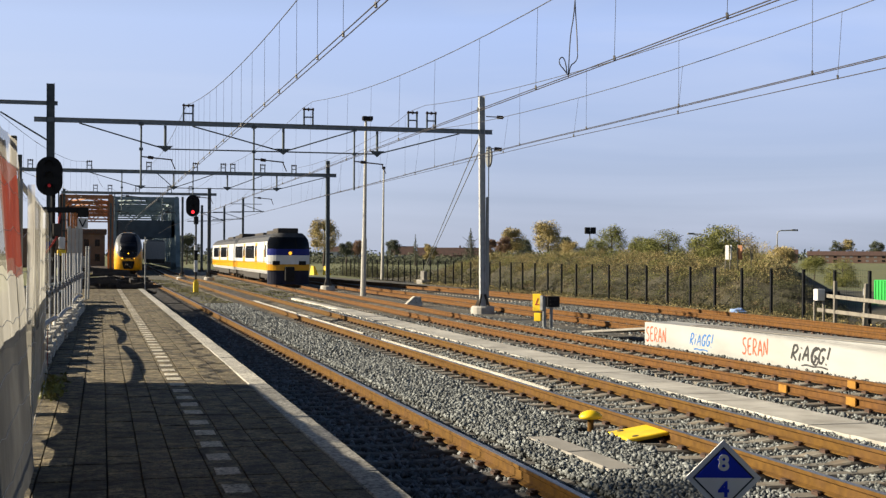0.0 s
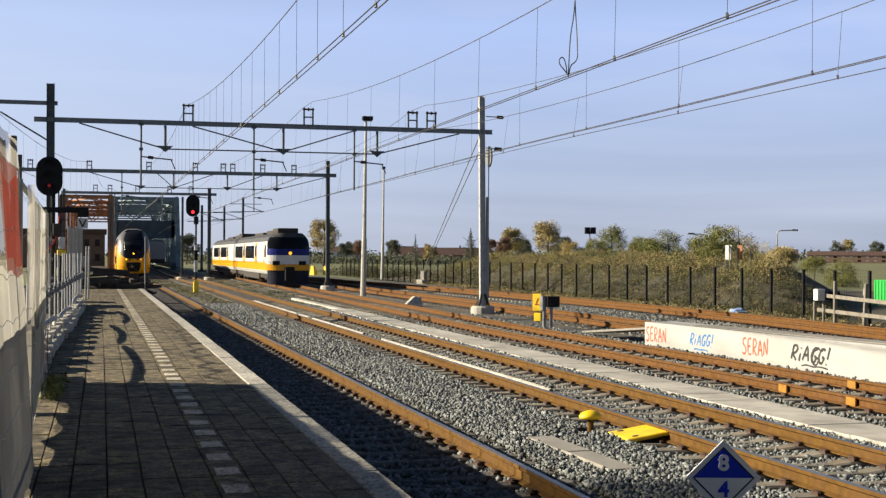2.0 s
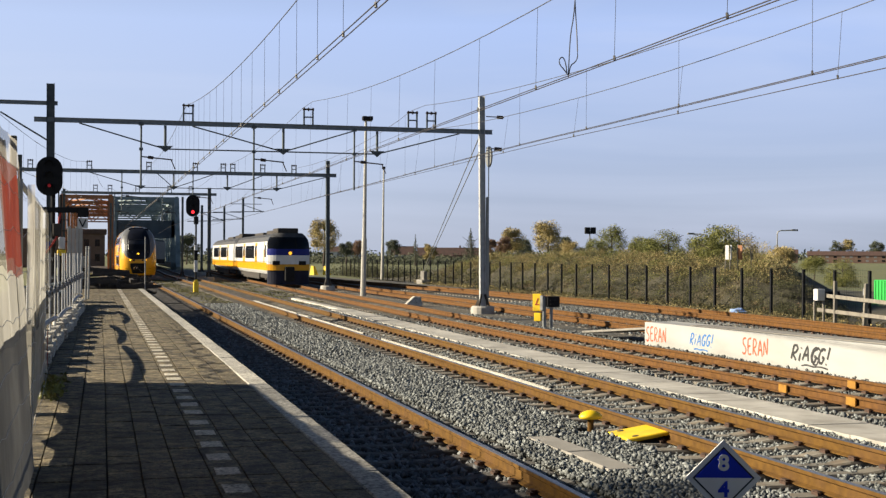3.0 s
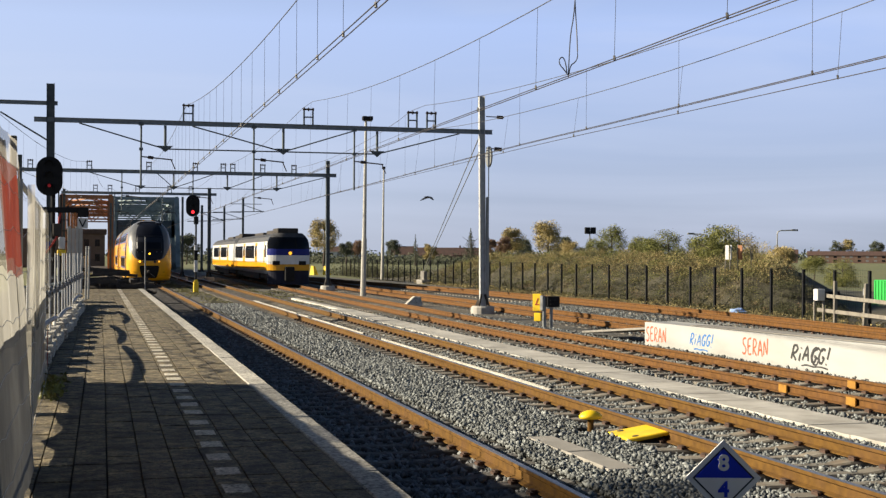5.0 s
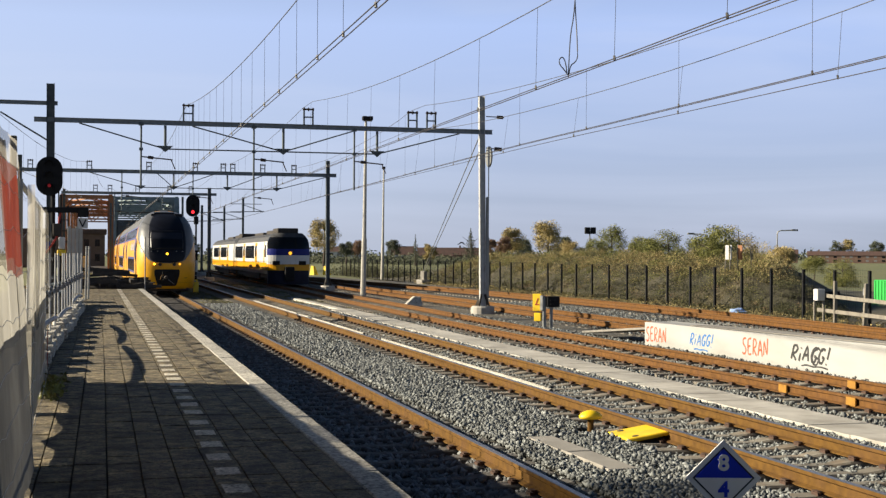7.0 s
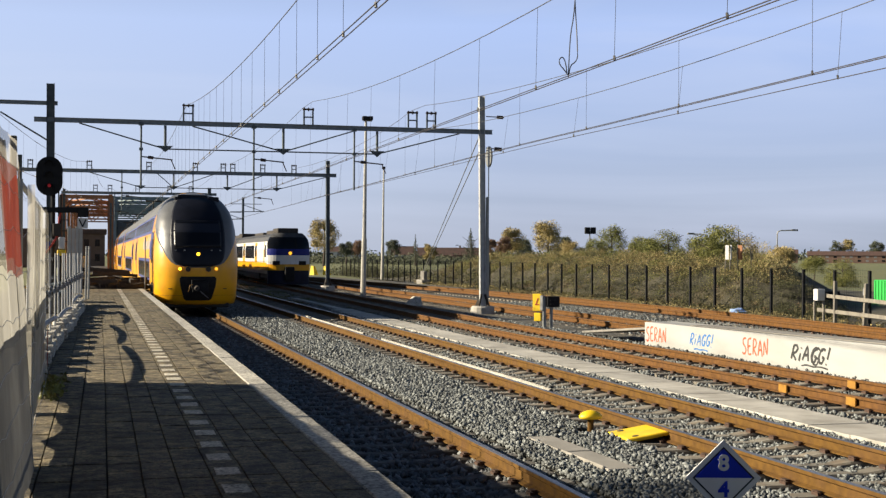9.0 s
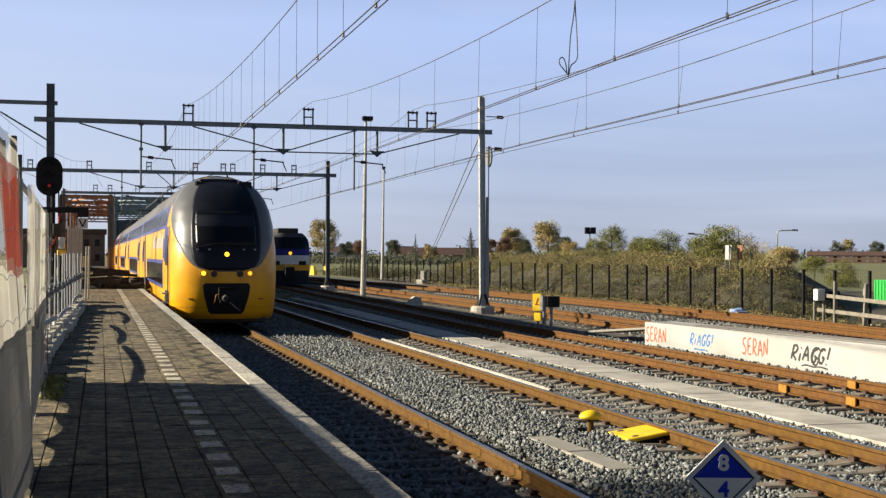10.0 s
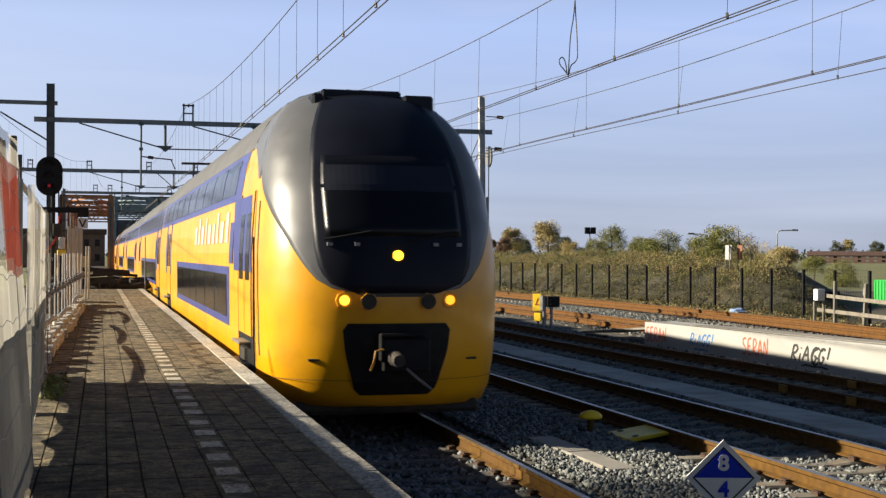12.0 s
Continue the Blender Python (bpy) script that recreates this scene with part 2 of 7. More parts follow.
M_DARKROOF = material("dark_train_roof", (0.045, 0.046, 0.05), (0.03, 0.031, 0.034), 2, 0.7)
M_MOSS = material("track_moss", (0.14, 0.13, 0.045), (0.085, 0.085, 0.03), 3, 0.9, vary=0.3, island=True)
# ballast grey lowered to deepen the shade beside the platform
M_DARKSTONE = material("dark_ballast_stone", (0.175, 0.18, 0.186), (0.1, 0.103, 0.108), 25, 0.9, bump=0.3, bscale=90, vary=0.5, island=True)
M_CLAMP = material("yellow_rail_paint", (0.3, 0.14, 0.006), (0.23, 0.108, 0.006), 8, 0.6)
M_TARPDARK = material("dark_tarp", (0.10, 0.095, 0.085), (0.14, 0.13, 0.11), 3, 0.85, bump=0.3, bscale=12)
M_TARPLOW = material("stained_tarp", (0.13, 0.127, 0.115), (0.09, 0.088, 0.08), 2.0, 0.9, bump=0.15, bscale=25, stain=(0.24, 0.23, 0.2), sscale=1.4, samount=0.6, thin=0.12)
M_BRICK = material("brick_red", (0.155, 0.095, 0.07), (0.115, 0.07, 0.052), 0.8, 0.9)
M_SHADEDPANE = material("distant_pane", (0.20, 0.20, 0.20), (0.12, 0.12, 0.125), 2, 0.3)
M_TILES = material("roof_tile", (0.085, 0.045, 0.035), (0.06, 0.036, 0.03), 0.6, 0.85)
M_ORANGE = material("orange_bridge_steel", (0.32, 0.135, 0.05), (0.21, 0.085, 0.035), 1, 0.7, stain=(0.12, 0.05, 0.03), sscale=0.5)
M_BRIDGEDARK = material("dark_bridge_steel", (0.06, 0.085, 0.10), (0.045, 0.062, 0.075), 1, 0.7)
# green steel paled and blued: distance haze is put into the colour
M_BRIDGE = material("hazed_green_bridge_steel", (0.20, 0.255, 0.255), (0.15, 0.195, 0.198), 1, 0.7, stain=(0.03, 0.045, 0.045), sscale=0.5)
M_WOOD = material("weathered_wood", (0.210, 0.189, 0.154), (0.140, 0.126, 0.105), 6, 0.9, bump=0.3, stretch=(1, 1, 0.2))
M_BINGREEN = material("green_plastic", (0.02, 0.36, 0.06), (0.02, 0.30, 0.05), 3, 0.5)
M_HOSE = material("dark_hose", (0.02, 0.02, 0.02), (0.035, 0.033, 0.03), 9, 0.6)
M_BRAMBLE = material("bramble_leaf", (0.078, 0.078, 0.028), (0.042, 0.044, 0.018), 1.5, 0.9, vary=0.45, island=True, stain=(0.12, 0.09, 0.042), sscale=0.45)
M_BEAM = material("grey_beam_steel", (0.19, 0.215, 0.235), (0.14, 0.16, 0.176), 5, 0.6, metal=0.2)
M_BEAD = material("grey_plastic", (0.20, 0.205, 0.215), (0.12, 0.125, 0.13), 9, 0.5)
M_ZINC = material("pale_zinc", (0.44, 0.445, 0.44), (0.34, 0.345, 0.34), 5, 0.55, metal=0.25, stain=(0.28, 0.27, 0.25), sscale=2)
M_RAILRED = material("red_rusty_rail", (0.138, 0.063, 0.015), (0.085, 0.039, 0.011), 9, 0.85, spec=0.2, bump=0.3, bscale=80, stain=(0.10, 0.05, 0.025), sscale=2.0)
M_SPRAYRED = material("red_spray", (0.42, 0.06, 0.02), (0.46, 0.1, 0.04), 6, 0.7)
M_SPRAYBLUE = material("blue_spray", (0.005, 0.10, 0.33), (0.012, 0.15, 0.40), 6, 0.7)
M_SPRAYBLACK = material("black_spray", (0.012, 0.012, 0.013), (0.03, 0.03, 0.03), 6, 0.7)
M_SKYBLUE = material("blue_bag", (0.12, 0.22, 0.50), (0.3, 0.4, 0.6), 6, 0.6)

# ---- builders ----


def thing(name, label, category, group="", at=(0, 0, 0), kind=""):
    e = new(name)
    e.location = at
    e.empty_display_size = 0.3
    return tagged(e, label, category, group, kind)


def mesh_of(bm, name, mats, smooth=False):
    me = bpy.data.meshes.new(name)
    if isinstance(bm, bmesh.types.BMesh):
        bmesh.ops.recalc_face_normals(bm, faces=bm.faces)
        bm.to_mesh(me)
        bm.free()
    for m in (mats if isinstance(mats, (list, tuple)) else [mats]):
        me.materials.append(m)
    if smooth:
        me.polygons.foreach_set("use_smooth", [True] * len(me.polygons))
    return me


def part(name, bm, mat, parent=None, label="", smooth=False):
    ob = new(name, mesh_of(bm, name, mat, smooth))
    if parent:
        ob.parent = parent
    return tagged(ob, label)


def solo(name, bm, mat, label, category="", group="", kind="", smooth=False):
    return tagged(part(name, bm, mat, None, "", smooth), label, category, group, kind)


def B(*boxes, bevel=0.0):
    """Boxes (x0, x1, y0, y1, z0, z1) in one bmesh."""
    bm = bmesh.new()
    for x0, x1, y0, y1, z0, z1 in boxes:
        add_box(bm, x0, x1, y0, y1, z0, z1)
    if bevel:
        bmesh.ops.bevel(bm, geom=bm.edges[:], offset=bevel, segments=1, affect="EDGES")
    return bm


def add_box(bm, x0, x1, y0, y1, z0, z1, m=None):
    v = [bm.verts.new((x, y, z)) for z in (z0, z1) for x, y in ((x0, y0), (x1, y0), (x1, y1), (x0, y1))]
    for f in ((0, 3, 2, 1), (4, 5, 6, 7), (0, 1, 5, 4), (1, 2, 6, 5), (2, 3, 7, 6), (3, 0, 4, 7)):
        bm.faces.new([v[i] for i in f])
    if m is not None:
        bmesh.ops.transform(bm, matrix=m, verts=v)
    return v


def rod(bm, p, q, r, seg=6, r2=None):
    """A round bar from p to q."""
    p, q = Vector(p), Vector(q)
    d = (q - p).normalized()
    a = d.orthogonal().normalized()
    b = d.cross(a)
    r2 = r if r2 is None else r2
    rings = []
    for c, rad in ((p, r), (q, r2)):
        rings.append([bm.verts.new(c + (a * math.cos(i * 2 * math.pi / seg) + b * math.sin(i * 2 * math.pi / seg)) * rad) for i in range(seg)])
    for i in range(seg):
        j = (i + 1) % seg
        bm.faces.new((rings[0][i], rings[0][j], rings[1][j], rings[1][i]))
    bm.faces.new(rings[0][::-1])
    bm.faces.new(rings[1])


def R(*rods, seg=6):
    bm = bmesh.new()
    for p, q, r in rods:
        rod(bm, p, q, r, seg)
    return bm


def bar(bm, p, q, w, h):
    """A square bar from p to q, h high and w wide."""
    p, q = Vector(p), Vector(q)
    d = (q - p).normalized()
    side = d.cross(Vector((0, 0, 1)))
    side = side.normalized() if side.length > 1e-4 else Vector((1, 0, 0))
    up = side.cross(d)
    rings = [[bm.verts.new(c + side * sx * w / 2 + up * sz * h / 2) for sx, sz in ((-1, -1), (1, -1), (1, 1), (-1, 1))] for c in (p, q)]
    for i in range(4):
        j = (i + 1) % 4
        bm.faces.new((rings[0][i], rings[0][j], rings[1][j], rings[1][i]))
    bm.faces.new(rings[0][::-1])
    bm.faces.new(rings[1])


def tube(bm, pts, r, seg=5):
    """A round bar along a line of points."""
    pts = [Vector(p) for p in pts]
    rings = []
    for i, p in enumerate(pts):
        d = (pts[min(i + 1, len(pts) - 1)] - pts[max(i - 1, 0)]).normalized()
        a = d.cross(Vector((0, 0, 1)))
        a = a.normalized() if a.length > 1e-3 else Vector((1, 0, 0))
        b = d.cross(a)
        rings.append([bm.verts.new(p + (a * math.cos(k * 2 * math.pi / seg) + b * math.sin(k * 2 * math.pi / seg)) * r) for k in range(seg)])
    for r0, r1 in zip(rings, rings[1:]):
        for k in range(seg):
            bm.faces.new((r0[k], r0[(k + 1) % seg], r1[(k + 1) % seg], r1[k]))
    bm.faces.new(rings[0][::-1])
    bm.faces.new(rings[-1])


def ribbon(bm, rows, close=False):
    """Faces between successive rows of points."""
    vs = [[bm.verts.new(p) for p in row] for row in rows]
    for r0, r1 in zip(vs, vs[1:]):
        n = len(r0)
        for k in range(n if close else n - 1):
            bm.faces.new((r0[k], r0[(k + 1) % n], r1[(k + 1) % n], r1[k]))
    return vs


def raw_mesh(name, verts, faces, mats, smooth=False):
    me = bpy.data.meshes.new(name)
    me.from_pydata(verts, [], faces)
    for m in (mats if isinstance(mats, (list, tuple)) else [mats]):
        me.materials.append(m)
    if smooth:
        me.polygons.foreach_set("use_smooth", [True] * len(me.polygons))
    return me


def smooth_line(knots):
    """A smooth function through (y, x) knots."""
    ys = np.array([k[0] for k in knots], float)
    xs = np.array([k[1] for k in knots], float)
    sl = np.gradient(xs, ys)

    def f(y):
        if y <= ys[0]:
            return float(xs[0] + sl[0] * (y - ys[0]))
        if y >= ys[-1]:
            return float(xs[-1] + sl[-1] * (y - ys[-1]))
        i = int(np.searchsorted(ys, y, side="right")) - 1
        h = ys[i + 1] - ys[i]
        t = (y - ys[i]) / h
        return float((2 * t**3 - 3 * t**2 + 1) * xs[i] + (t**3 - 2 * t**2 + t) * h * sl[i] + (-2 * t**3 + 3 * t**2) * xs[i + 1] + (t**3 - t**2) * h * sl[i + 1])
    return f


TRACK1 = smooth_line([(-30, 3.34), (0, 3.30), (15, 3.25), (41, 3.06), (66, 2.86), (86, 2.65), (111, 2.39), (137, 2.18), (170, 2.4), (200, 3.0), (300, 3.6)])
TRACK2 = smooth_line([(-30, 7.5), (10, 7.42), (25, 7.30), (50, 7.12), (70, 6.98), (90, 6.90), (137, 6.6), (200, 7.2), (300, 7.8)])
TRACK3 = smooth_line([(-30, 12.4), (18, 11.68), (27, 11.48), (36, 11.32), (45, 11.38), (55, 11.5), (65, 11.55), (75, 11.62), (89, 11.85), (110, 12.0), (140, 12.15), (175, 12.1)])
TRACK4 = smooth_line([(-30, 16.3), (40, 16.15), (50, 16.0), (60, 15.85), (79, 15.6), (98, 15.85), (120, 16.0), (160, 16.0), (190, 15.8)])
TRACK5 = smooth_line([(-30, 20.7), (33, 21.4), (40, 21.75), (50, 21.9), (65, 21.5), (77, 20.95), (90, 20.0), (110, 18.0), (135, 15.0)])
PLATFORM_Z = 0.785
EDGE_X = lambda y: TRACK1(y) - 1.68
BED_Z = -0.235

# ---- ground ----


def build_ground():
    bm = bmesh.new()
    xs = [-2500, -600, -150, -60, -20, -6, 0, 10, 22, 24.5, 28, 40, 60, 100, 180, 400, 900, 2500]
    ys = [-400, -60, -20, 0, 20, 40, 60, 80, 100, 130, 160, 200, 300, 500, 900, 2000, 4500]
    rows = []
    for y in ys:
        row = []
        for x in xs:
            z = -0.45 if -6 <= x <= 25 else -0.55
            if x > 90 or y > 240:
                z = -1.1
            row.append((x, y, z))
        rows.append(row)
    ribbon(bm, rows)
    solo("ground", bm, M_GRASS, "flat grassland of dry green grass", "ground", kind="structure")


def build_ballast_bed():
    bm = bmesh.new()
    rows = []
    for y in list(range(-30, 200, 5)):
        row = []
        xr = 24.2 + 0.03 * max(0, y - 40) if y < 110 else 26.3 - 0.12 * (y - 110)
        for x in np.arange(TRACK1(y) - 3.0, xr, 0.8):
            h = noise.noise(Vector((x * 0.5, y * 0.3, 0))) * 0.03
            row.append((float(x), y, BED_Z + h - (0.05 if x > 18.2 else 0)))
        n = 27
        idx = np.linspace(0, len(row) - 1, n)
        rows.append([row[int(round(i))] for i in idx])
    ribbon(bm, rows)
    solo("ballast_bed", bm, M_BALLAST, "bed of grey crushed stone ballast under the tracks", "ballast", kind="structure", smooth=True)


def stones(name, count, spot, size, mat, label, parent=None):
    """Many angular stones joined into one mesh; spot() gives a place."""
    cube = np.array([(x, y, z) for z in (-1, 1) for x, y in ((-1, -1), (1, -1), (1, 1), (-1, 1))]) * 0.72
    fc = np.array([(0, 2, 1), (0, 3, 2), (4, 5, 6), (4, 6, 7), (0, 1, 5), (0, 5, 4), (1, 2, 6), (1, 6, 5), (2, 3, 7), (2, 7, 6), (3, 0, 4), (3, 4, 7)])
    rng = np.random.default_rng(len(name) * 7 + count)
    pos = spot(rng, count)
    count = len(pos)
    sc = (size[0] + (size[1] - size[0]) * rng.random((count, 1, 1)) ** 1.6) * rng.uniform(0.42, 1.35, (count, 1, 3))
    q = rng.normal(size=(count, 4))
    q /= np.linalg.norm(q, axis=1, keepdims=True)
    w, x, y, z = q.T
    rot = np.stack([1 - 2 * (y * y + z * z), 2 * (x * y - z * w), 2 * (x * z + y * w), 2 * (x * y + z * w), 1 - 2 * (x * x + z * z), 2 * (y * z - x * w), 2 * (x * z - y * w), 2 * (y * z + x * w), 1 - 2 * (x * x + y * y)], 1).reshape(-1, 3, 3)
    base = cube[None] + rng.uniform(-0.42, 0.42, (count, 8, 3))
    v = np.einsum("nij,nkj->nki", rot, base * sc) + pos[:, None, :]
    f = fc[None] + (np.arange(count) * 8)[:, None, None]
    me = bpy.data.meshes.new(name)
    nv, nf = count * 8, count * 12
    me.vertices.add(nv)
    me.vertices.foreach_set("co", v.reshape(-1).astype(np.float32))
    me.loops.add(nf * 3)
    me.loops.foreach_set("vertex_index", f.reshape(-1).astype(np.int32))
    me.polygons.add(nf)
    me.polygons.foreach_set("loop_start", np.arange(0, nf * 3, 3, dtype=np.int32))
    me.update(calc_edges=True)
    me.materials.append(mat)
    ob = new(name, me)
    if parent:
        ob.parent = parent
    return tagged(ob, label, "ballast", kind="stuff")


def build_ballast_stones():
    t1 = np.vectorize(TRACK1)
    t2 = np.vectorize(TRACK2)
    t3 = np.vectorize(TRACK3)

    def height(x, y):
        d1, d2 = np.abs(x - t1(y)), np.abs(x - t2(y))
        h = np.full_like(x, BED_Z + 0.01)
        h += np.where((d1 > 1.3) & (x > t1(y)) & (d2 > 1.3) & (x < t2(y)), 0.075, 0.03)
        d3 = np.abs(x - t3(y))
        return h - np.where((d2 < 1.3) | (d3 < 1.3), 0.045, 0) - np.where(d1 < 1.3, 0.02, 0)

    def clear(p):
        """Leaves the cover slab, the plate and the beacon free of stones."""
        x, y = p[:, 0], p[:, 1]
        slab = (np.abs(x - 5.17) < 0.20) & (y > 12.9) & (y < 15.4)
        gear = ((np.abs(x - 6.44) < 0.38) & (np.abs(y - 15.3) < 0.4)) | ((np.abs(x - 5.98) < 0.2) & (np.abs(y - 15.95) < 0.2))
        return p[~(slab | gear)]

    def near(rng, n):
        y = 8.5 + 19.5 * rng.random(n) ** 1.35
        x = rng.uniform(3.95, 9.0, n)
        return clear(np.stack([x, y, height(x, y) + rng.uniform(-0.012, 0.03, n)], 1))

    def mid(rng, n):
        y = 26 + 34 * rng.random(n) ** 1.3
        x = rng.uniform(3.95, 9.0, n)
        return np.stack([x, y, height(x, y) + rng.uniform(-0.012, 0.03, n)], 1)

    def right(rng, n):
        y = 14 + 36 * rng.random(n) ** 1.2
        x = rng.uniform(9.9, 13.6, n)
        return np.stack([x, y, height(x, y) + rng.uniform(-0.012, 0.03, n)], 1)

    def far_right(rng, n):
        y = 24 + 40 * rng.random(n) ** 1.2
        x = rng.uniform(15.0, 24.2, n)
        return np.stack([x, y, BED_Z + 0.02 - np.where(x > 18.2, 0.04, 0.0) + rng.uniform(-0.012, 0.03, n)], 1)

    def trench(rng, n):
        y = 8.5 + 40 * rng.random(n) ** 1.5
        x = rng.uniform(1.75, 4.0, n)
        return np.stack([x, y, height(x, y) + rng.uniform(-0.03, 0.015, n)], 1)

    # stones beside the platform: brake dust plus shade put into the colour
    stones("ballast_stones", 12000, trench, (0.020, 0.048), M_DARKSTONE, "brake-stained ballast stones, darkened also for the platform's shade")
    stones("ballast_stones", 98000, near, (0.012, 0.034), M_STONE, "loose grey crushed ballast stones between the rails")
    stones("ballast_stones", 34000, mid, (0.015, 0.038), M_STONE, "loose grey crushed ballast stones between the rails")
    stones("ballast_stones", 18000, right, (0.015, 0.039), M_STONE, "grey crushed ballast stones along the siding")
    stones("ballast_stones", 22000, far_right, (0.016, 0.042), M_STONE, "grey crushed ballast stones beside the outer tracks")


RAIL_SECTION = [(-0.036, 0.0), (-0.036, -0.035), (-0.012, -0.052), (-0.010, -0.13), (-0.065, -0.150), (-0.065, -0.162), (0.065, -0.162), (0.065, -0.150), (0.010, -0.13), (0.012, -0.052), (0.036, -0.035), (0.036, 0.0), (0.028, 0.004), (-0.028, 0.004)]


def build_track(no, line, y0, y1, polished, near_to=62.0, sleepers_from=6.0):
    track = thing("track", "ballasted railway track with %s rails on concrete sleepers" % ("polished" if polished else "rusty brown"), "railway track", "railway tracks", kind="structure")
    ys = list(np.arange(y0, 70, 2.0)) + list(np.arange(70, y1 + 0.1, 5.0))
    for side in (-0.7525, 0.7525):
        bm = bmesh.new()
        rows = [[(line(y) + side + dx, y, dz) for dx, dz in RAIL_SECTION] for y in ys]
        vs = ribbon(bm, rows, close=True)
        bm.faces.ensure_lookup_table()
        n = len(RAIL_SECTION)
        for i, f in enumerate(bm.faces):
            f.material_index = 1 if i % n in (11, 12, 13) else 0
        bm.faces.new(vs[0][::-1])
        bm.faces.new(vs[-1])
        part("rail", bm, [M_RAIL if polished else M_RAILRED, M_RAILTOP if polished else M_RAILDULL], track)
    # one concrete sleeper, wider at its ends
    bm = bmesh.new()
    prof = [(-1.26, 0.15, -0.165), (-0.55, 0.145, -0.165), (-0.35, 0.12, -0.195), (0.35, 0.12, -0.195), (0.55, 0.145, -0.165), (1.26, 0.15, -0.165)]
    ribbon(bm, [[(x, -w, -0.38), (x, -w + 0.02, zt - 0.02), (x, -w + 0.04, zt), (x, w - 0.04, zt), (x, w - 0.02, zt - 0.02), (x, w, -0.38)] for x, w, zt in prof])
    bmesh.ops.contextual_create(bm, geom=[v for v in bm.verts if v.co.x < -1.25])
    bmesh.ops.contextual_create(bm, geom=[v for v in bm.verts if v.co.x > 1.25])
    # track 1 takes the sleeper colour darkened for the platform's shade
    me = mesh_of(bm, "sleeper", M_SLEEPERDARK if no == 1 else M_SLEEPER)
    rng = random.Random(no)
    far = bmesh.new()
    clips = bmesh.new()
    y = sleepers_from
    while y < y1 - 1:
        a = math.atan2(line(y + 1) - line(y - 1), 2.0)
        m = pose(line(y), y, rng.uniform(-0.006, 0.004) - (0.0, 0.0, 0.0, 0.015, 0.055, 0.06)[no], 0, 0, -math.degrees(a) + rng.uniform(-0.6, 0.6))
        if y < near_to:
            ob = new("sleeper", me)
            ob.parent = track
            ob.matrix_basis = m
            if y < 46:
                for s in (-0.7525, 0.7525):
                    for e in (-0.10, 0.10):
                        add_box(clips, s + e - 0.028, s + e + 0.028, -0.055, 0.055, -0.172, -0.118 - rng.random() * 0.012, m)
                        add_box(clips, s + e * 1.35 - 0.018, s + e * 1.35 + 0.018, -0.10, 0.02, -0.172, -0.135, m)
        else:
            add_box(far, -1.26, 1.26, -0.13, 0.13, -0.3, -0.168, m)
        y += 0.6
    part("rail_clips", clips, M_CLIP, track, "dark rusty rail clips")
    ob = part("far_sleepers", far, M_SLEEPERDARK if no == 1 else M_SLEEPER, track)
    tagged(ob, kind="stuff")
    return track


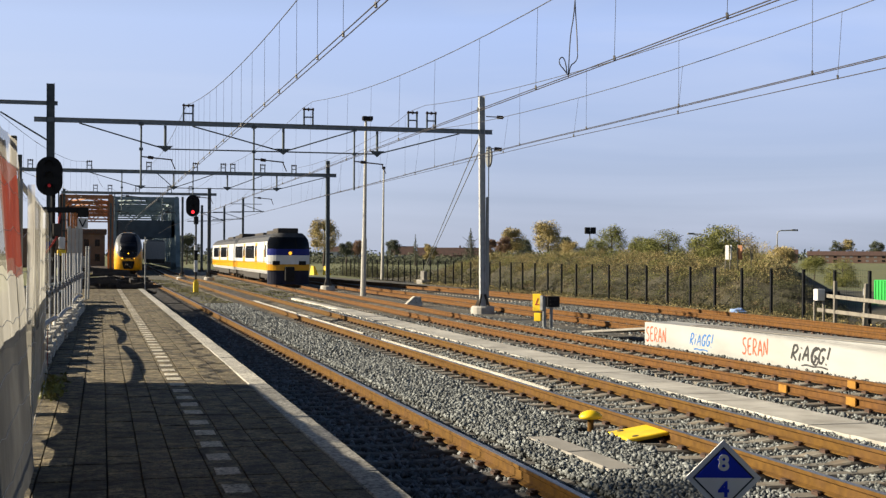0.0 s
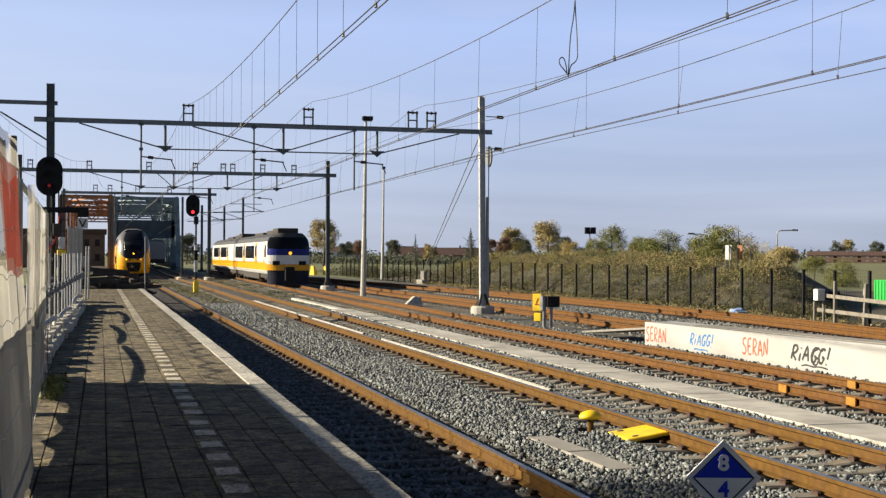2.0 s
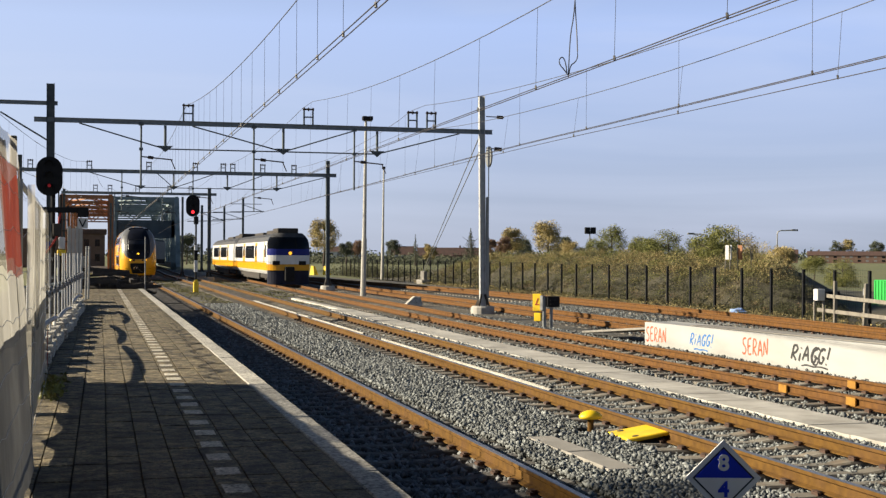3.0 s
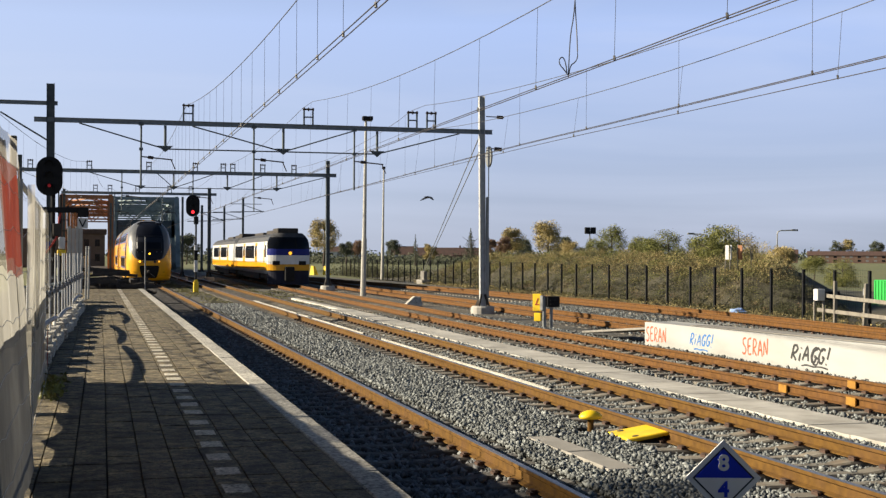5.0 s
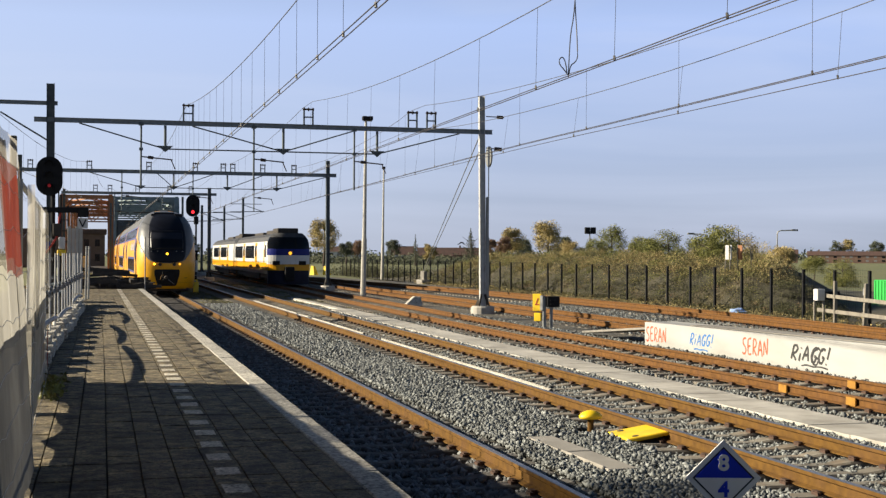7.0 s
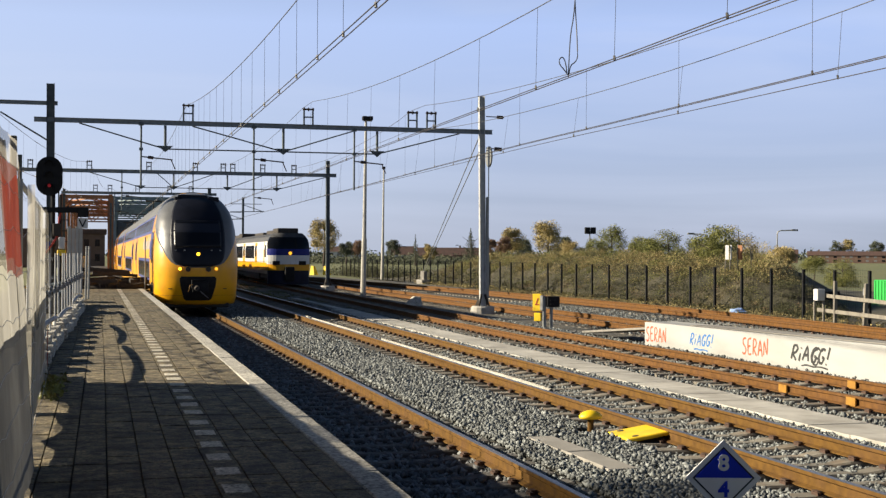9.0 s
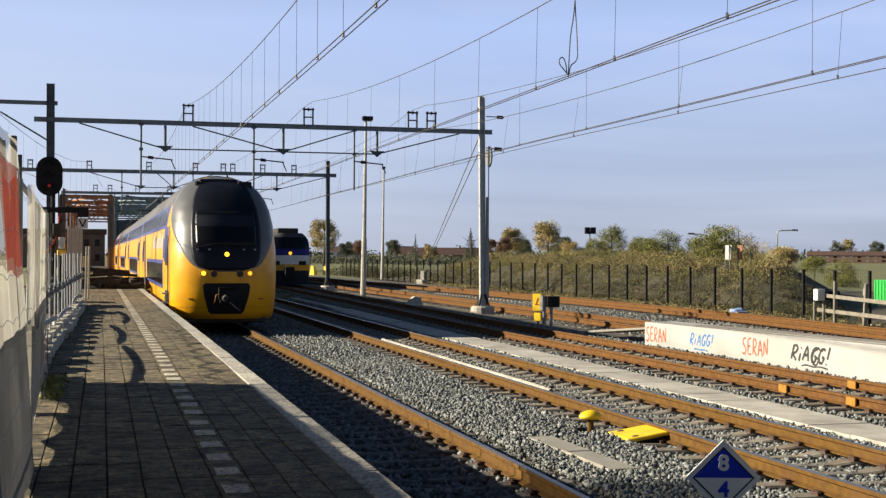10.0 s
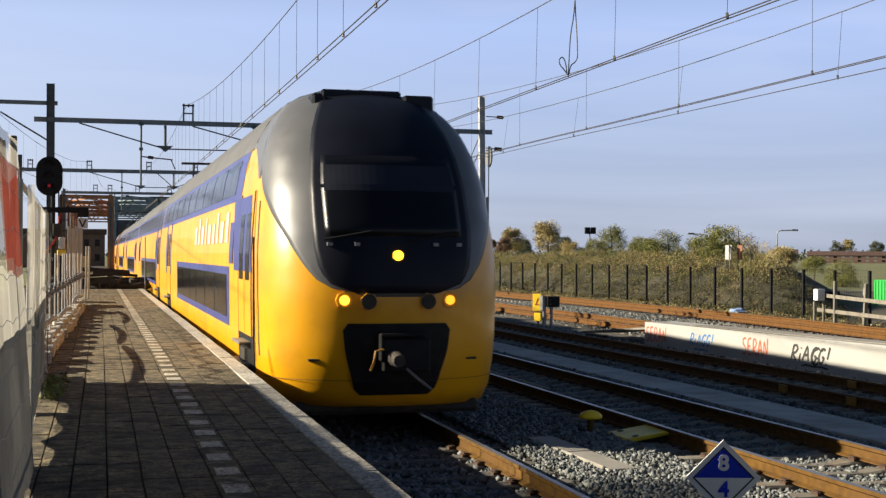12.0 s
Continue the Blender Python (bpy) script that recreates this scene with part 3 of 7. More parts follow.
def build_platform():
    y0, y1 = -4.12, 50.0
    left = -1.25
    plat = thing("platform", "narrow station platform paved with small weathered concrete tiles", "platform", kind="structure")
    # body of soil and the retaining wall under the edge
    bm = bmesh.new()
    ys = np.arange(y0, y1 + 0.1, 2.0)
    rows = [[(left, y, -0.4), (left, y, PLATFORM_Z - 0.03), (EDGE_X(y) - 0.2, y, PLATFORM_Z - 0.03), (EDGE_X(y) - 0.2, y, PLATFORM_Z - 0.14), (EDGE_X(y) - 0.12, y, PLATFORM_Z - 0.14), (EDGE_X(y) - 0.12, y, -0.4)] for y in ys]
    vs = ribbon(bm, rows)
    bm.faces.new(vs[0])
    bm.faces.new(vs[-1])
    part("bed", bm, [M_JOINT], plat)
    # edge slabs, one metre each
    y = y0
    me = mesh_of(B((-0.195, 0, 0.004, 0.996, -0.11, 0), bevel=0.008), "edge_slab", M_EDGE)
    while y < y1:
        a = math.atan2(EDGE_X(y + 1) - EDGE_X(y), 1.0)
        ob = new("edge_slab", me)
        ob.parent = plat
        ob.matrix_basis = pose(EDGE_X(y), y, PLATFORM_Z + random.uniform(-0.003, 0.003), 0, 0, -math.degrees(a))
        y += 1.0
    # tiles of 0.2 x 0.3 m in long courses beside the edge
    tile = mesh_of(B((0.004, 0.194, 0.002, 0.298, -0.05, 0), bevel=0.0025), "tile", M_TILE)
    white = mesh_of(B((0.028, 0.172, 0.02, 0.285, -0.05, 0.004), bevel=0.002), "white_block", M_WHITETILE)
    joined_v, joined_f = [], []
    rng = random.Random(5)
    row = 0
    y = y0
    while y < y1:
        a = math.atan2(EDGE_X(y + 1) - EDGE_X(y), 1.0)
        for c in range(13):
            x = EDGE_X(y) - 0.2 - 0.1985 * (c + 1)
            if x < left:
                continue
            z = PLATFORM_Z + rng.uniform(-0.004, 0.003) + 0.008 * noise.noise(Vector((x, y * 0.6, 3)))
            is_white = c == 3 and row % 2 == 0
            near = 7.2 <= y < 15.2
            if is_white:
                ob = new("white_block", white)
                ob.parent = plat
                ob.matrix_basis = pose(x, y, z, 0, 0, -math.degrees(a) + rng.uniform(-0.8, 0.8))
            if near and c < 11:
                ob = new("tile", tile)
                ob.parent = plat
                ob.matrix_basis = pose(x, y, z, rng.uniform(-0.5, 0.5), rng.uniform(-0.5, 0.5), -math.degrees(a) + rng.uniform(-0.4, 0.4))
            else:
                i = len(joined_v)
                xa, xb, ya, yb = x + 0.004, x + 0.194, y + 0.002, y + 0.298
                joined_v += [(xa, ya, z - 0.04), (xb, ya, z - 0.04), (xb, yb, z - 0.04), (xa, yb, z - 0.04), (xa, ya, z), (xb, ya, z + rng.uniform(-.002, .002)), (xb, yb, z), (xa, yb, z + rng.uniform(-.002, .002))]
                joined_f += [(i + 4, i + 5, i + 6, i + 7), (i, i + 1, i + 5, i + 4), (i + 1, i + 2, i + 6, i + 5), (i + 2, i + 3, i + 7, i + 6), (i + 3, i, i + 4, i + 7)]
        y += 0.3
        row += 1
    ob = new("far_tiles", raw_mesh("far_tiles", joined_v, joined_f, M_TILEJ))
    ob.parent = plat
    tagged(ob, kind="stuff")
    # earth strip along the fence, and the foot of the platform's end
    rng2 = random.Random(8)
    bm = bmesh.new()
    ribbon(bm, [[(x, y, PLATFORM_Z - 0.5 if x < -4 else PLATFORM_Z - 0.06 + 0.03 * rng2.random()) for x in (-14, -6, -3, -2, -1.24)] for y in range(-10, 56, 3)])
    solo("embankment", bm, M_EARTH, "bare earth bank with weeds behind the fence", "ground", kind="structure")


def build_walkway():
    """The pale concrete strip of cable-duct covers between the second track and the siding."""
    strip = thing("cable_duct", "pale concrete cable duct covers laid end to end", "cable duct", kind="structure")
    me = mesh_of(B((-0.46, 0.46, 0.006, 0.994, -0.12, 0), bevel=0.01), "cover", M_DUCT)
    thin = mesh_of(B((-0.17, 0.17, 0.006, 0.994, -0.12, 0), bevel=0.01), "cover", M_DUCT)
    line = smooth_line([(-5, 9.75), (15, 9.55), (24, 9.42), (33, 9.30), (36, 9.28), (55, 9.30), (75, 9.2)])
    y = -5.0
    while y < 68:
        a = math.atan2(line(y + 1) - line(y), 1)
        wide = y < 53.5
        ob = new("cover", me if wide else thin)
        ob.parent = strip
        ob.matrix_basis = pose(line(y) + (0 if wide else 0.1), y, -0.15 + random.uniform(-0.004, 0.004), 0, random.uniform(-0.3, 0.3), -math.degrees(a))
        y += 1.0


def build_cable_cover():
    bm = bmesh.new()
    for ya, yb in ((20.3, 33.4), (35.8, 62.0)):
        rows = []
        for y in np.linspace(ya, yb, int((yb - ya) / 1.5)):
            x = TRACK2(y) - 0.7525 + 0.36 + 0.012 * math.sin(y * 2.1)
            rows.append([(x - 0.036, y, -0.2), (x - 0.032, y, -0.065), (x, y, -0.05), (x + 0.032, y, -0.065), (x + 0.036, y, -0.2)])
        ribbon(bm, rows)
    solo("cable_cover", bm, M_EDGE, "long white cable cover lying beside a rail", "cable cover")


def build_slab():
    bm = B((-0.17, 0.17, 0, 1.25, -0.1, 0.0), (-0.17, 0.17, 1.27, 2.5, -0.1, 0.005), (-0.19, -0.17, 0.1, 1.3, -0.1, 0.02), bevel=0.01)
    ob = solo("concrete_cover", bm, M_CONC, "low pale concrete trough cover set in the ballast", "concrete cover")
    ob.matrix_basis = pose(5.2, 12.9, -0.115, 0, 0, 2)


def build_low_wall():
    """The white loading platform with sprayed letters, and the loose ramp plate before it."""
    wall = thing("loading_platform", "low white painted loading platform with sprayed graffiti", "loading platform", kind="structure")
    d = (13.92 - 13.38) / (31.78 - 21.73)
    xf = lambda y: 13.38 + d * (31.78 - y)
    top = lambda y: 0.40 + 0.006 * (31.78 - y)
    bm = bmesh.new()
    rows = []
    for y in np.linspace(31.78, -12, 16):
        rows.append([(xf(y), y, -0.4), (xf(y), y, top(y) - 0.02), (xf(y) + 0.02, y, top(y)), (xf(y) + 0.85, y, top(y) + 0.01), (xf(y) + 0.85, y, -0.4)])
    vs = ribbon(bm, rows)
    bm.faces.new(vs[0])
    bm.faces.new(vs[-1])
    part("wall", bm, M_WHITEWALL, wall)
    bm = B((0.10, 0.70, -11, 29.6, 0, 0.02), bevel=0.008)
    p = part("top_slab", bm, M_CONC, wall, "grey worn concrete top")
    p.matrix_basis = Matrix.Translation((xf(0), 0, top(0) + 0.006)) @ Matrix.Rotation(math.atan(0.006), 4, "X").inverted() @ Matrix.Rotation(math.atan(d), 4, "Z")
    ang = 90 - math.degrees(math.atan(d))

    strokes = {"S": [[(0.85, 0.95), (0.5, 1.0), (0.15, 0.85), (0.2, 0.62), (0.6, 0.48), (0.85, 0.3), (0.7, 0.06), (0.3, 0.0), (0.05, 0.12)]],
               "E": [[(0.85, 1.0), (0.1, 0.95), (0.15, 0.0), (0.9, 0.04)], [(0.12, 0.5), (0.7, 0.54)]],
               "R": [[(0.1, 0.0), (0.15, 1.0), (0.6, 1.0), (0.85, 0.78), (0.6, 0.52), (0.15, 0.45), (0.9, -0.02)]],
               "A": [[(0.0, -0.05), (0.45, 1.1), (0.95, -0.08)], [(0.15, 0.35), (0.85, 0.4)]],
               "N": [[(0.1, 0.0), (0.15, 1.0), (0.8, 0.0), (0.9, 1.15)]],
               "i": [[(0.3, 0.0), (0.36, 0.6)], [(0.38, 0.85), (0.4, 0.95)]],
               "G": [[(0.9, 0.85), (0.6, 1.0), (0.2, 0.8), (0.08, 0.4), (0.3, 0.05), (0.7, 0.02), (0.88, 0.4), (0.5, 0.42)]],
               "!": [[(0.35, 0.3), (0.5, 1.2)], [(0.3, -0.02), (0.32, 0.08)]],
               "_": [[(0.0, 0.0), (0.5, 0.35), (1.2, 0.1), (1.9, 0.3), (2.6, 0.0)]]}

    def spray(word, y, z, width, tall, mat, line, shear=0.0):
        """Letters drawn by hand in flat sprayed strokes."""
        wide = {"i": 0.55, "!": 0.6}
        total = sum(wide.get(ch, 1.0) + 0.12 for ch in word)
        bm = bmesh.new()
        pen = 0.0
        for n, ch in enumerate(word):
            lift = 0.10 * noise.noise(Vector((n * 1.7, y, 0)))
            for stroke in strokes[ch]:
                pts = []
                for (ax, az), (bx, bz) in zip(stroke, stroke[1:]):
                    for k in range(4):
                        pts.append((ax + (bx - ax) * k / 4, az + (bz - az) * k / 4))
                pts.append(stroke[-1])
                pts = [tuple((pts[max(i - 1, 0)][c] + 2 * p[c] + pts[min(i + 1, len(pts) - 1)][c]) / 4 for c in (0, 1)) for i, p in enumerate(pts)]
                flat = [Vector(((pen + u * wide.get(ch, 1.0) + shear * v) * width / total, (v + lift) * tall, 0)) for u, v in pts]
                rows = []
                for i, p in enumerate(flat):
                    d = (flat[min(i + 1, len(flat) - 1)] - flat[max(i - 1, 0)]).normalized()
                    side = Vector((-d.y, d.x, 0)) * line * (0.8 + 0.35 * noise.noise(Vector((i * 0.4, n, y))))
                    rows.append([p - side, p + side])
                ribbon(bm, rows)
            pen += wide.get(ch, 1.0) + 0.12
        ob = part("graffiti", bm, mat, wall)
        ob.matrix_basis = Matrix.Translation((xf(y) - 0.004, y, z)) @ Matrix.Rotation(radians(-ang), 4, "Z") @ Matrix.Rotation(radians(90), 4, "X")
    spray("SERAN", 31.70, -0.07, 1.15, 0.36, M_SPRAYRED, 0.026)
    spray("RiAGG!", 29.36, -0.01, 1.15, 0.27, M_SPRAYBLUE, 0.025, 0.4)
    spray("_", 29.15, -0.12, 0.30, 0.08, M_SPRAYBLUE, 0.018)
    spray("SERAN", 26.90, -0.06, 1.1, 0.36, M_SPRAYRED, 0.026)
    spray("RiAGG!", 24.95, -0.04, 1.42, 0.31, M_SPRAYBLACK, 0.036, 0.42)
    spray("G", 24.22, -0.10, 0.36, 0.36, M_SPRAYBLACK, 0.030, 0.3)
    spray("_", 24.55, -0.14, 0.42, 0.10, M_SPRAYBLACK, 0.022)
    plate = solo("ramp_plate", B((-0.35, 0.9, -2.1, 2.05, -0.06, 0.0), bevel=0.01), M_CONC, "pale concrete ramp slab leaning against the platform end", "ramp")
    plate.matrix_basis = pose(13.65, 33.9, 0.1, -4.5, 0, 3)


def build_hardware():
    """Small yellow trackside gear."""
    beacon = thing("track_beacon", "small domed yellow track beacon on a short stalk", "track beacon", at=(5.98, 15.95, -0.14))
    bm = bmesh.new()
    prof = [(0.13, 0.155), (0.15, 0.165), (0.152, 0.19), (0.135, 0.215), (0.10, 0.24), (0.055, 0.258), (0.01, 0.266)]
    ribbon(bm, [[(r * math.cos(a), r * math.sin(a) * 0.8, z) for a in [i * math.pi / 12 for i in range(24)]] for r, z in prof], close=True)
    bm.faces.new([v for v in bm.verts if v.co.z > 0.265])
    part("dome", bm, M_SYELLOW, beacon, smooth=True)
    part("stalk", R(((0, 0, -0.14), (0, 0, 0.17), 0.04), seg=10), M_RAIL, beacon, "short rusty stalk")
    plate = thing("balise_plate", "yellow sloping plastic plate bolted beside the rail", "track plate", at=(6.44, 15.3, -0.2))
    slab = part("plate", B((-0.36, 0.30, -0.34, 0.34, -0.05, 0.0), bevel=0.012), M_SYELLOW, plate)
    slab.matrix_basis = pose(0, 0, 0.14, 0, -9, 0)
    for x, y in ((-0.22, -0.24), (-0.22, 0.24), (0.2, -0.24), (0.2, 0.24)):
        b = part("bolt", R(((x, y, 0.0), (x, y, 0.006), 0.042), seg=8), M_DARK, plate)
        b.matrix_basis = pose(0, 0, 0.14, 0, -9, 0)
    part("support", B((-0.25, 0.26, -0.26, 0.26, -0.06, 0.085)), M_DARK, plate, "dark bracket under the plate")
    for y, side in ((19.9, -0.7525), (20.27, 0.7525), (17.9, -0.7525)):
        x = TRACK3(y) + side
        bm = B((x - 0.072, x - 0.04, y - 0.13, y + 0.13, -0.15, -0.02), bevel=0.006)
        solo("rail_clamp", bm, M_CLAMP, "yellow painted clamp on a rusty rail", "rail clamp", "yellow rail clamps")
    # sign board
    sign = thing("stop_sign", "blue and white diamond stop board reading 8 and 4", "railway sign", at=(5.3, 10.8, -0.2))
    turn = Matrix.Rotation(YAW * -1.0, 4, "Z")
    def diamond(r, yo, th, upper=None):
        bm = bmesh.new()
        pts = [(0, r), (r, 0), (0, -r), (-r, 0)]
        if upper is True:
            pts = [(-r, 0.0), (0, r), (r, 0.0)]
        if upper is False:
            pts = [(-r, 0.0), (r, 0.0), (0, -r)]
        f = bm.faces.new([bm.verts.new((x, yo, z)) for x, z in pts])
        ex = bmesh.ops.extrude_face_region(bm, geom=[f])
        bmesh.ops.translate(bm, vec=(0, th, 0), verts=[v for v in ex["geom"] if isinstance(v, bmesh.types.BMVert)])
        bmesh.ops.transform(bm, matrix=Matrix.Translation((0, 0, 0.33)) @ turn, verts=bm.verts)
        return bm
    part("board", diamond(0.335, 0, 0.02), M_SIGNWHITE, sign, "white metal diamond board")
    part("border", diamond(0.275, -0.003, 0.006), M_BLACK, sign)
    part("upper_field", diamond(0.255, -0.006, 0.006, True), M_SBLUE, sign, "blue upper field")
    part("lower_field", diamond(0.255, -0.006, 0.006, False), M_SIGNWHITE, sign, "white lower field")
    for ch, z, mat in (("8", 0.07, M_SIGNWHITE), ("4", -0.165, M_SBLUE)):
        cu = bpy.data.curves.new("digit", "FONT")
        cu.body, cu.size, cu.extrude, cu.align_x, cu.offset = ch, 0.19, 0.002, "CENTER", 0.006
        tmp = bpy.data.objects.new("digit", cu)
        scene.collection.objects.link(tmp)
        bpy.context.view_layer.update()
        me = bpy.data.meshes.new_from_object(tmp.evaluated_get(bpy.context.evaluated_depsgraph_get()))
        bpy.data.objects.remove(tmp)
        me.materials.clear()
        me.materials.append(mat)
        ob = new("digit", me)
        ob.parent = sign
        ob.matrix_basis = Matrix.Translation((0, 0, 0.33)) @ turn @ Matrix.Translation((0, -0.010, z)) @ Matrix.Rotation(radians(90), 4, "X")
    bm = R(((0, 0.05, -0.1), (0, 0.05, 0.45), 0.03), seg=8)
    part("post", bm, M_STEEL, sign)


build_ground()
build_ballast_bed()
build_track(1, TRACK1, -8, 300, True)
build_track(2, TRACK2, -8, 300, True)
build_track(3, TRACK3, -8, 175, False)
build_track(4, TRACK4, -8, 190, False, sleepers_from=12)
build_track(5, TRACK5, -8, 135, False, sleepers_from=20)
build_walkway()
build_cable_cover()
build_slab()
build_low_wall()
build_hardware()

# ---- overhead line ----


def h_mast(name, x, y, top, mat, foot=True, lean=0.0, label="", w=0.24):
    """A broad-flanged steel mast on a concrete foot."""
    mast = thing(name, label, "mast", "overhead line masts", at=(x, y, -0.2))
    h = top + 0.2
    m = Matrix.Rotation(radians(lean), 4, "Y")
    bm = bmesh.new()
    t = 0.022
    for s in (-1, 1):
        add_box(bm, s * w / 2 - t / 2, s * w / 2 + t / 2, -w / 2, w / 2, 0.1, h)
    add_box(bm, -w / 2 + t / 2, w / 2 - t / 2, -0.012, 0.012, 0.1, h)
    bmesh.ops.transform(bm, matrix=m, verts=bm.verts)
    part("column", bm, mat, mast)
    if foot:
        bm = bmesh.new()
        ribbon(bm, [[(r * math.cos(a), r * math.sin(a), z) for a in [i * math.pi / 8 for i in range(16)]] for r, z in ((0.48, -0.1), (0.47, 0.22), (0.42, 0.28))], close=True)
        bmesh.ops.contextual_create(bm, geom=[v for v in bm.verts if v.co.z > 0.25])
        part("foot", bm, M_DUCT, mast, "round pale concrete foot")
        bm = bmesh.new()
        for a in range(4):
            bar(bm, (0.28 * math.cos(a * math.pi / 2 + 0.78), 0.28 * math.sin(a * math.pi / 2 + 0.78), 0.27), (0.1 * math.cos(a * math.pi / 2 + 0.78), 0.1 * math.sin(a * math.pi / 2 + 0.78), 0.75), 0.03, 0.1)
        part("gusset", bm, M_DARK, mast)
    return mast


def frame_on_beam(parent, x, z, s=1.0):
    """The little gallows with insulators that carries a messenger wire over a beam."""
    bm = bmesh.new()
    for dx in (-0.17, 0.17):
        bar(bm, (x + dx * s, 0, z), (x + dx * s, 0, z + 0.55 * s), 0.06, 0.06)
    bar(bm, (x - 0.2 * s, 0, z + 0.3 * s), (x + 0.2 * s, 0, z + 0.3 * s), 0.05, 0.05)
    part("bracket", bm, M_GREENSTEEL, parent)
    bm = bmesh.new()
    rod(bm, (x - 0.22 * s, 0, z + 0.6 * s), (x + 0.22 * s, 0, z + 0.6 * s), 0.035)
    for k in range(3):
        rod(bm, (x + (-0.19 + 0.17 * k) * s, 0, z + 0.6 * s), (x + (-0.14 + 0.17 * k) * s, 0, z + 0.6 * s), 0.07, 8)
    part("insulator", bm, M_INSUL, parent)


def registration(parent, x, z0, side, z):
    """A drop tube with the steady arms that hold the contact wire."""
    bm = bmesh.new()
    rod(bm, (x, 0, z0), (x, 0, z0 - 2.4), 0.036, 8)
    add_box(bm, x - 0.07, x + 0.07, -0.07, 0.07, z0 - 1.05, z0 - 0.95)
    add_box(bm, x - 0.09, x + 0.09, -0.09, 0.09, z0 - 0.12, z0 - 0.02)
    part("drop_tube", bm, M_GREENSTEEL, parent)
    if side:
        bm = bmesh.new()
        rod(bm, (x, 0, z + 0.55), (x + side * 1.15, 0, z + 0.45), 0.025)
        rod(bm, (x + side * 1.1, 0, z + 0.45), (x + side * 1.25, 0, z + 0.1), 0.02)
        rod(bm, (x + side * 0.25, 0, z + 0.53), (x + side * 0.45, 0, z + 0.51), 0.06, 8)
        part("steady_arm", bm, M_INSUL, parent)


def build_portal(y, x0, x1, z, nodes, drops, tops, label, thick=0.18, s=1.0):
    p = thing("catenary_portal", label, "catenary portal", "catenary portals", at=(0, y, 0))
    bm = bmesh.new()
    for dz in (-thick / 2, thick / 2):
        add_box(bm, x0, x1, -thick / 2, thick / 2, z + dz - 0.012, z + dz + 0.012)
    add_box(bm, x0, x1, -0.02, 0.02, z - thick / 2, z + thick / 2)
    part("beam", bm, M_BEAM, p)
    if nodes:
        for x in nodes:
            bm = bmesh.new()
            rod(bm, (x, 0, z - 0.1), (x, 0, z - 0.95), 0.05, 8)
            tri = ((x - 0.30, z - 0.86), (x + 0.30, z - 0.86), (x, z - 1.10))
            front, back = [[bm.verts.new((px, py, pz)) for px, pz in tri] for py in (-0.02, 0.02)]
            bm.faces.new(front)
            bm.faces.new(back[::-1])
            for i in range(3):
                bm.faces.new((front[i], front[(i + 1) % 3], back[(i + 1) % 3], back[i]))
            part("strut", bm, M_GREENSTEEL, p)
        chain = [(nodes[0] - 3.1, 0, z - 0.1)] + [(x, 0, z - 0.98) for x in nodes] + [(nodes[-1] + 3.3, 0, z - 0.1)]
        ties = list(zip(chain, chain[1:]))
        for k in range(len(nodes) - 1):
            ties.append(((nodes[k] + 1.0, 0, z - 0.1), (nodes[k + 1], 0, z - 0.98)) if k == 0 else ((nodes[k], 0, z - 0.98), (nodes[k + 1] - 0.9, 0, z - 0.1)))
        for a, b in ties:
            part("tie_rod", R((a, b, 0.026)), M_GREENSTEEL, p)
    for x, side in drops:
        registration(p, x, z, side, 5.15)
    for x in tops:
        frame_on_beam(p, x, z + thick / 2, s)
    return p


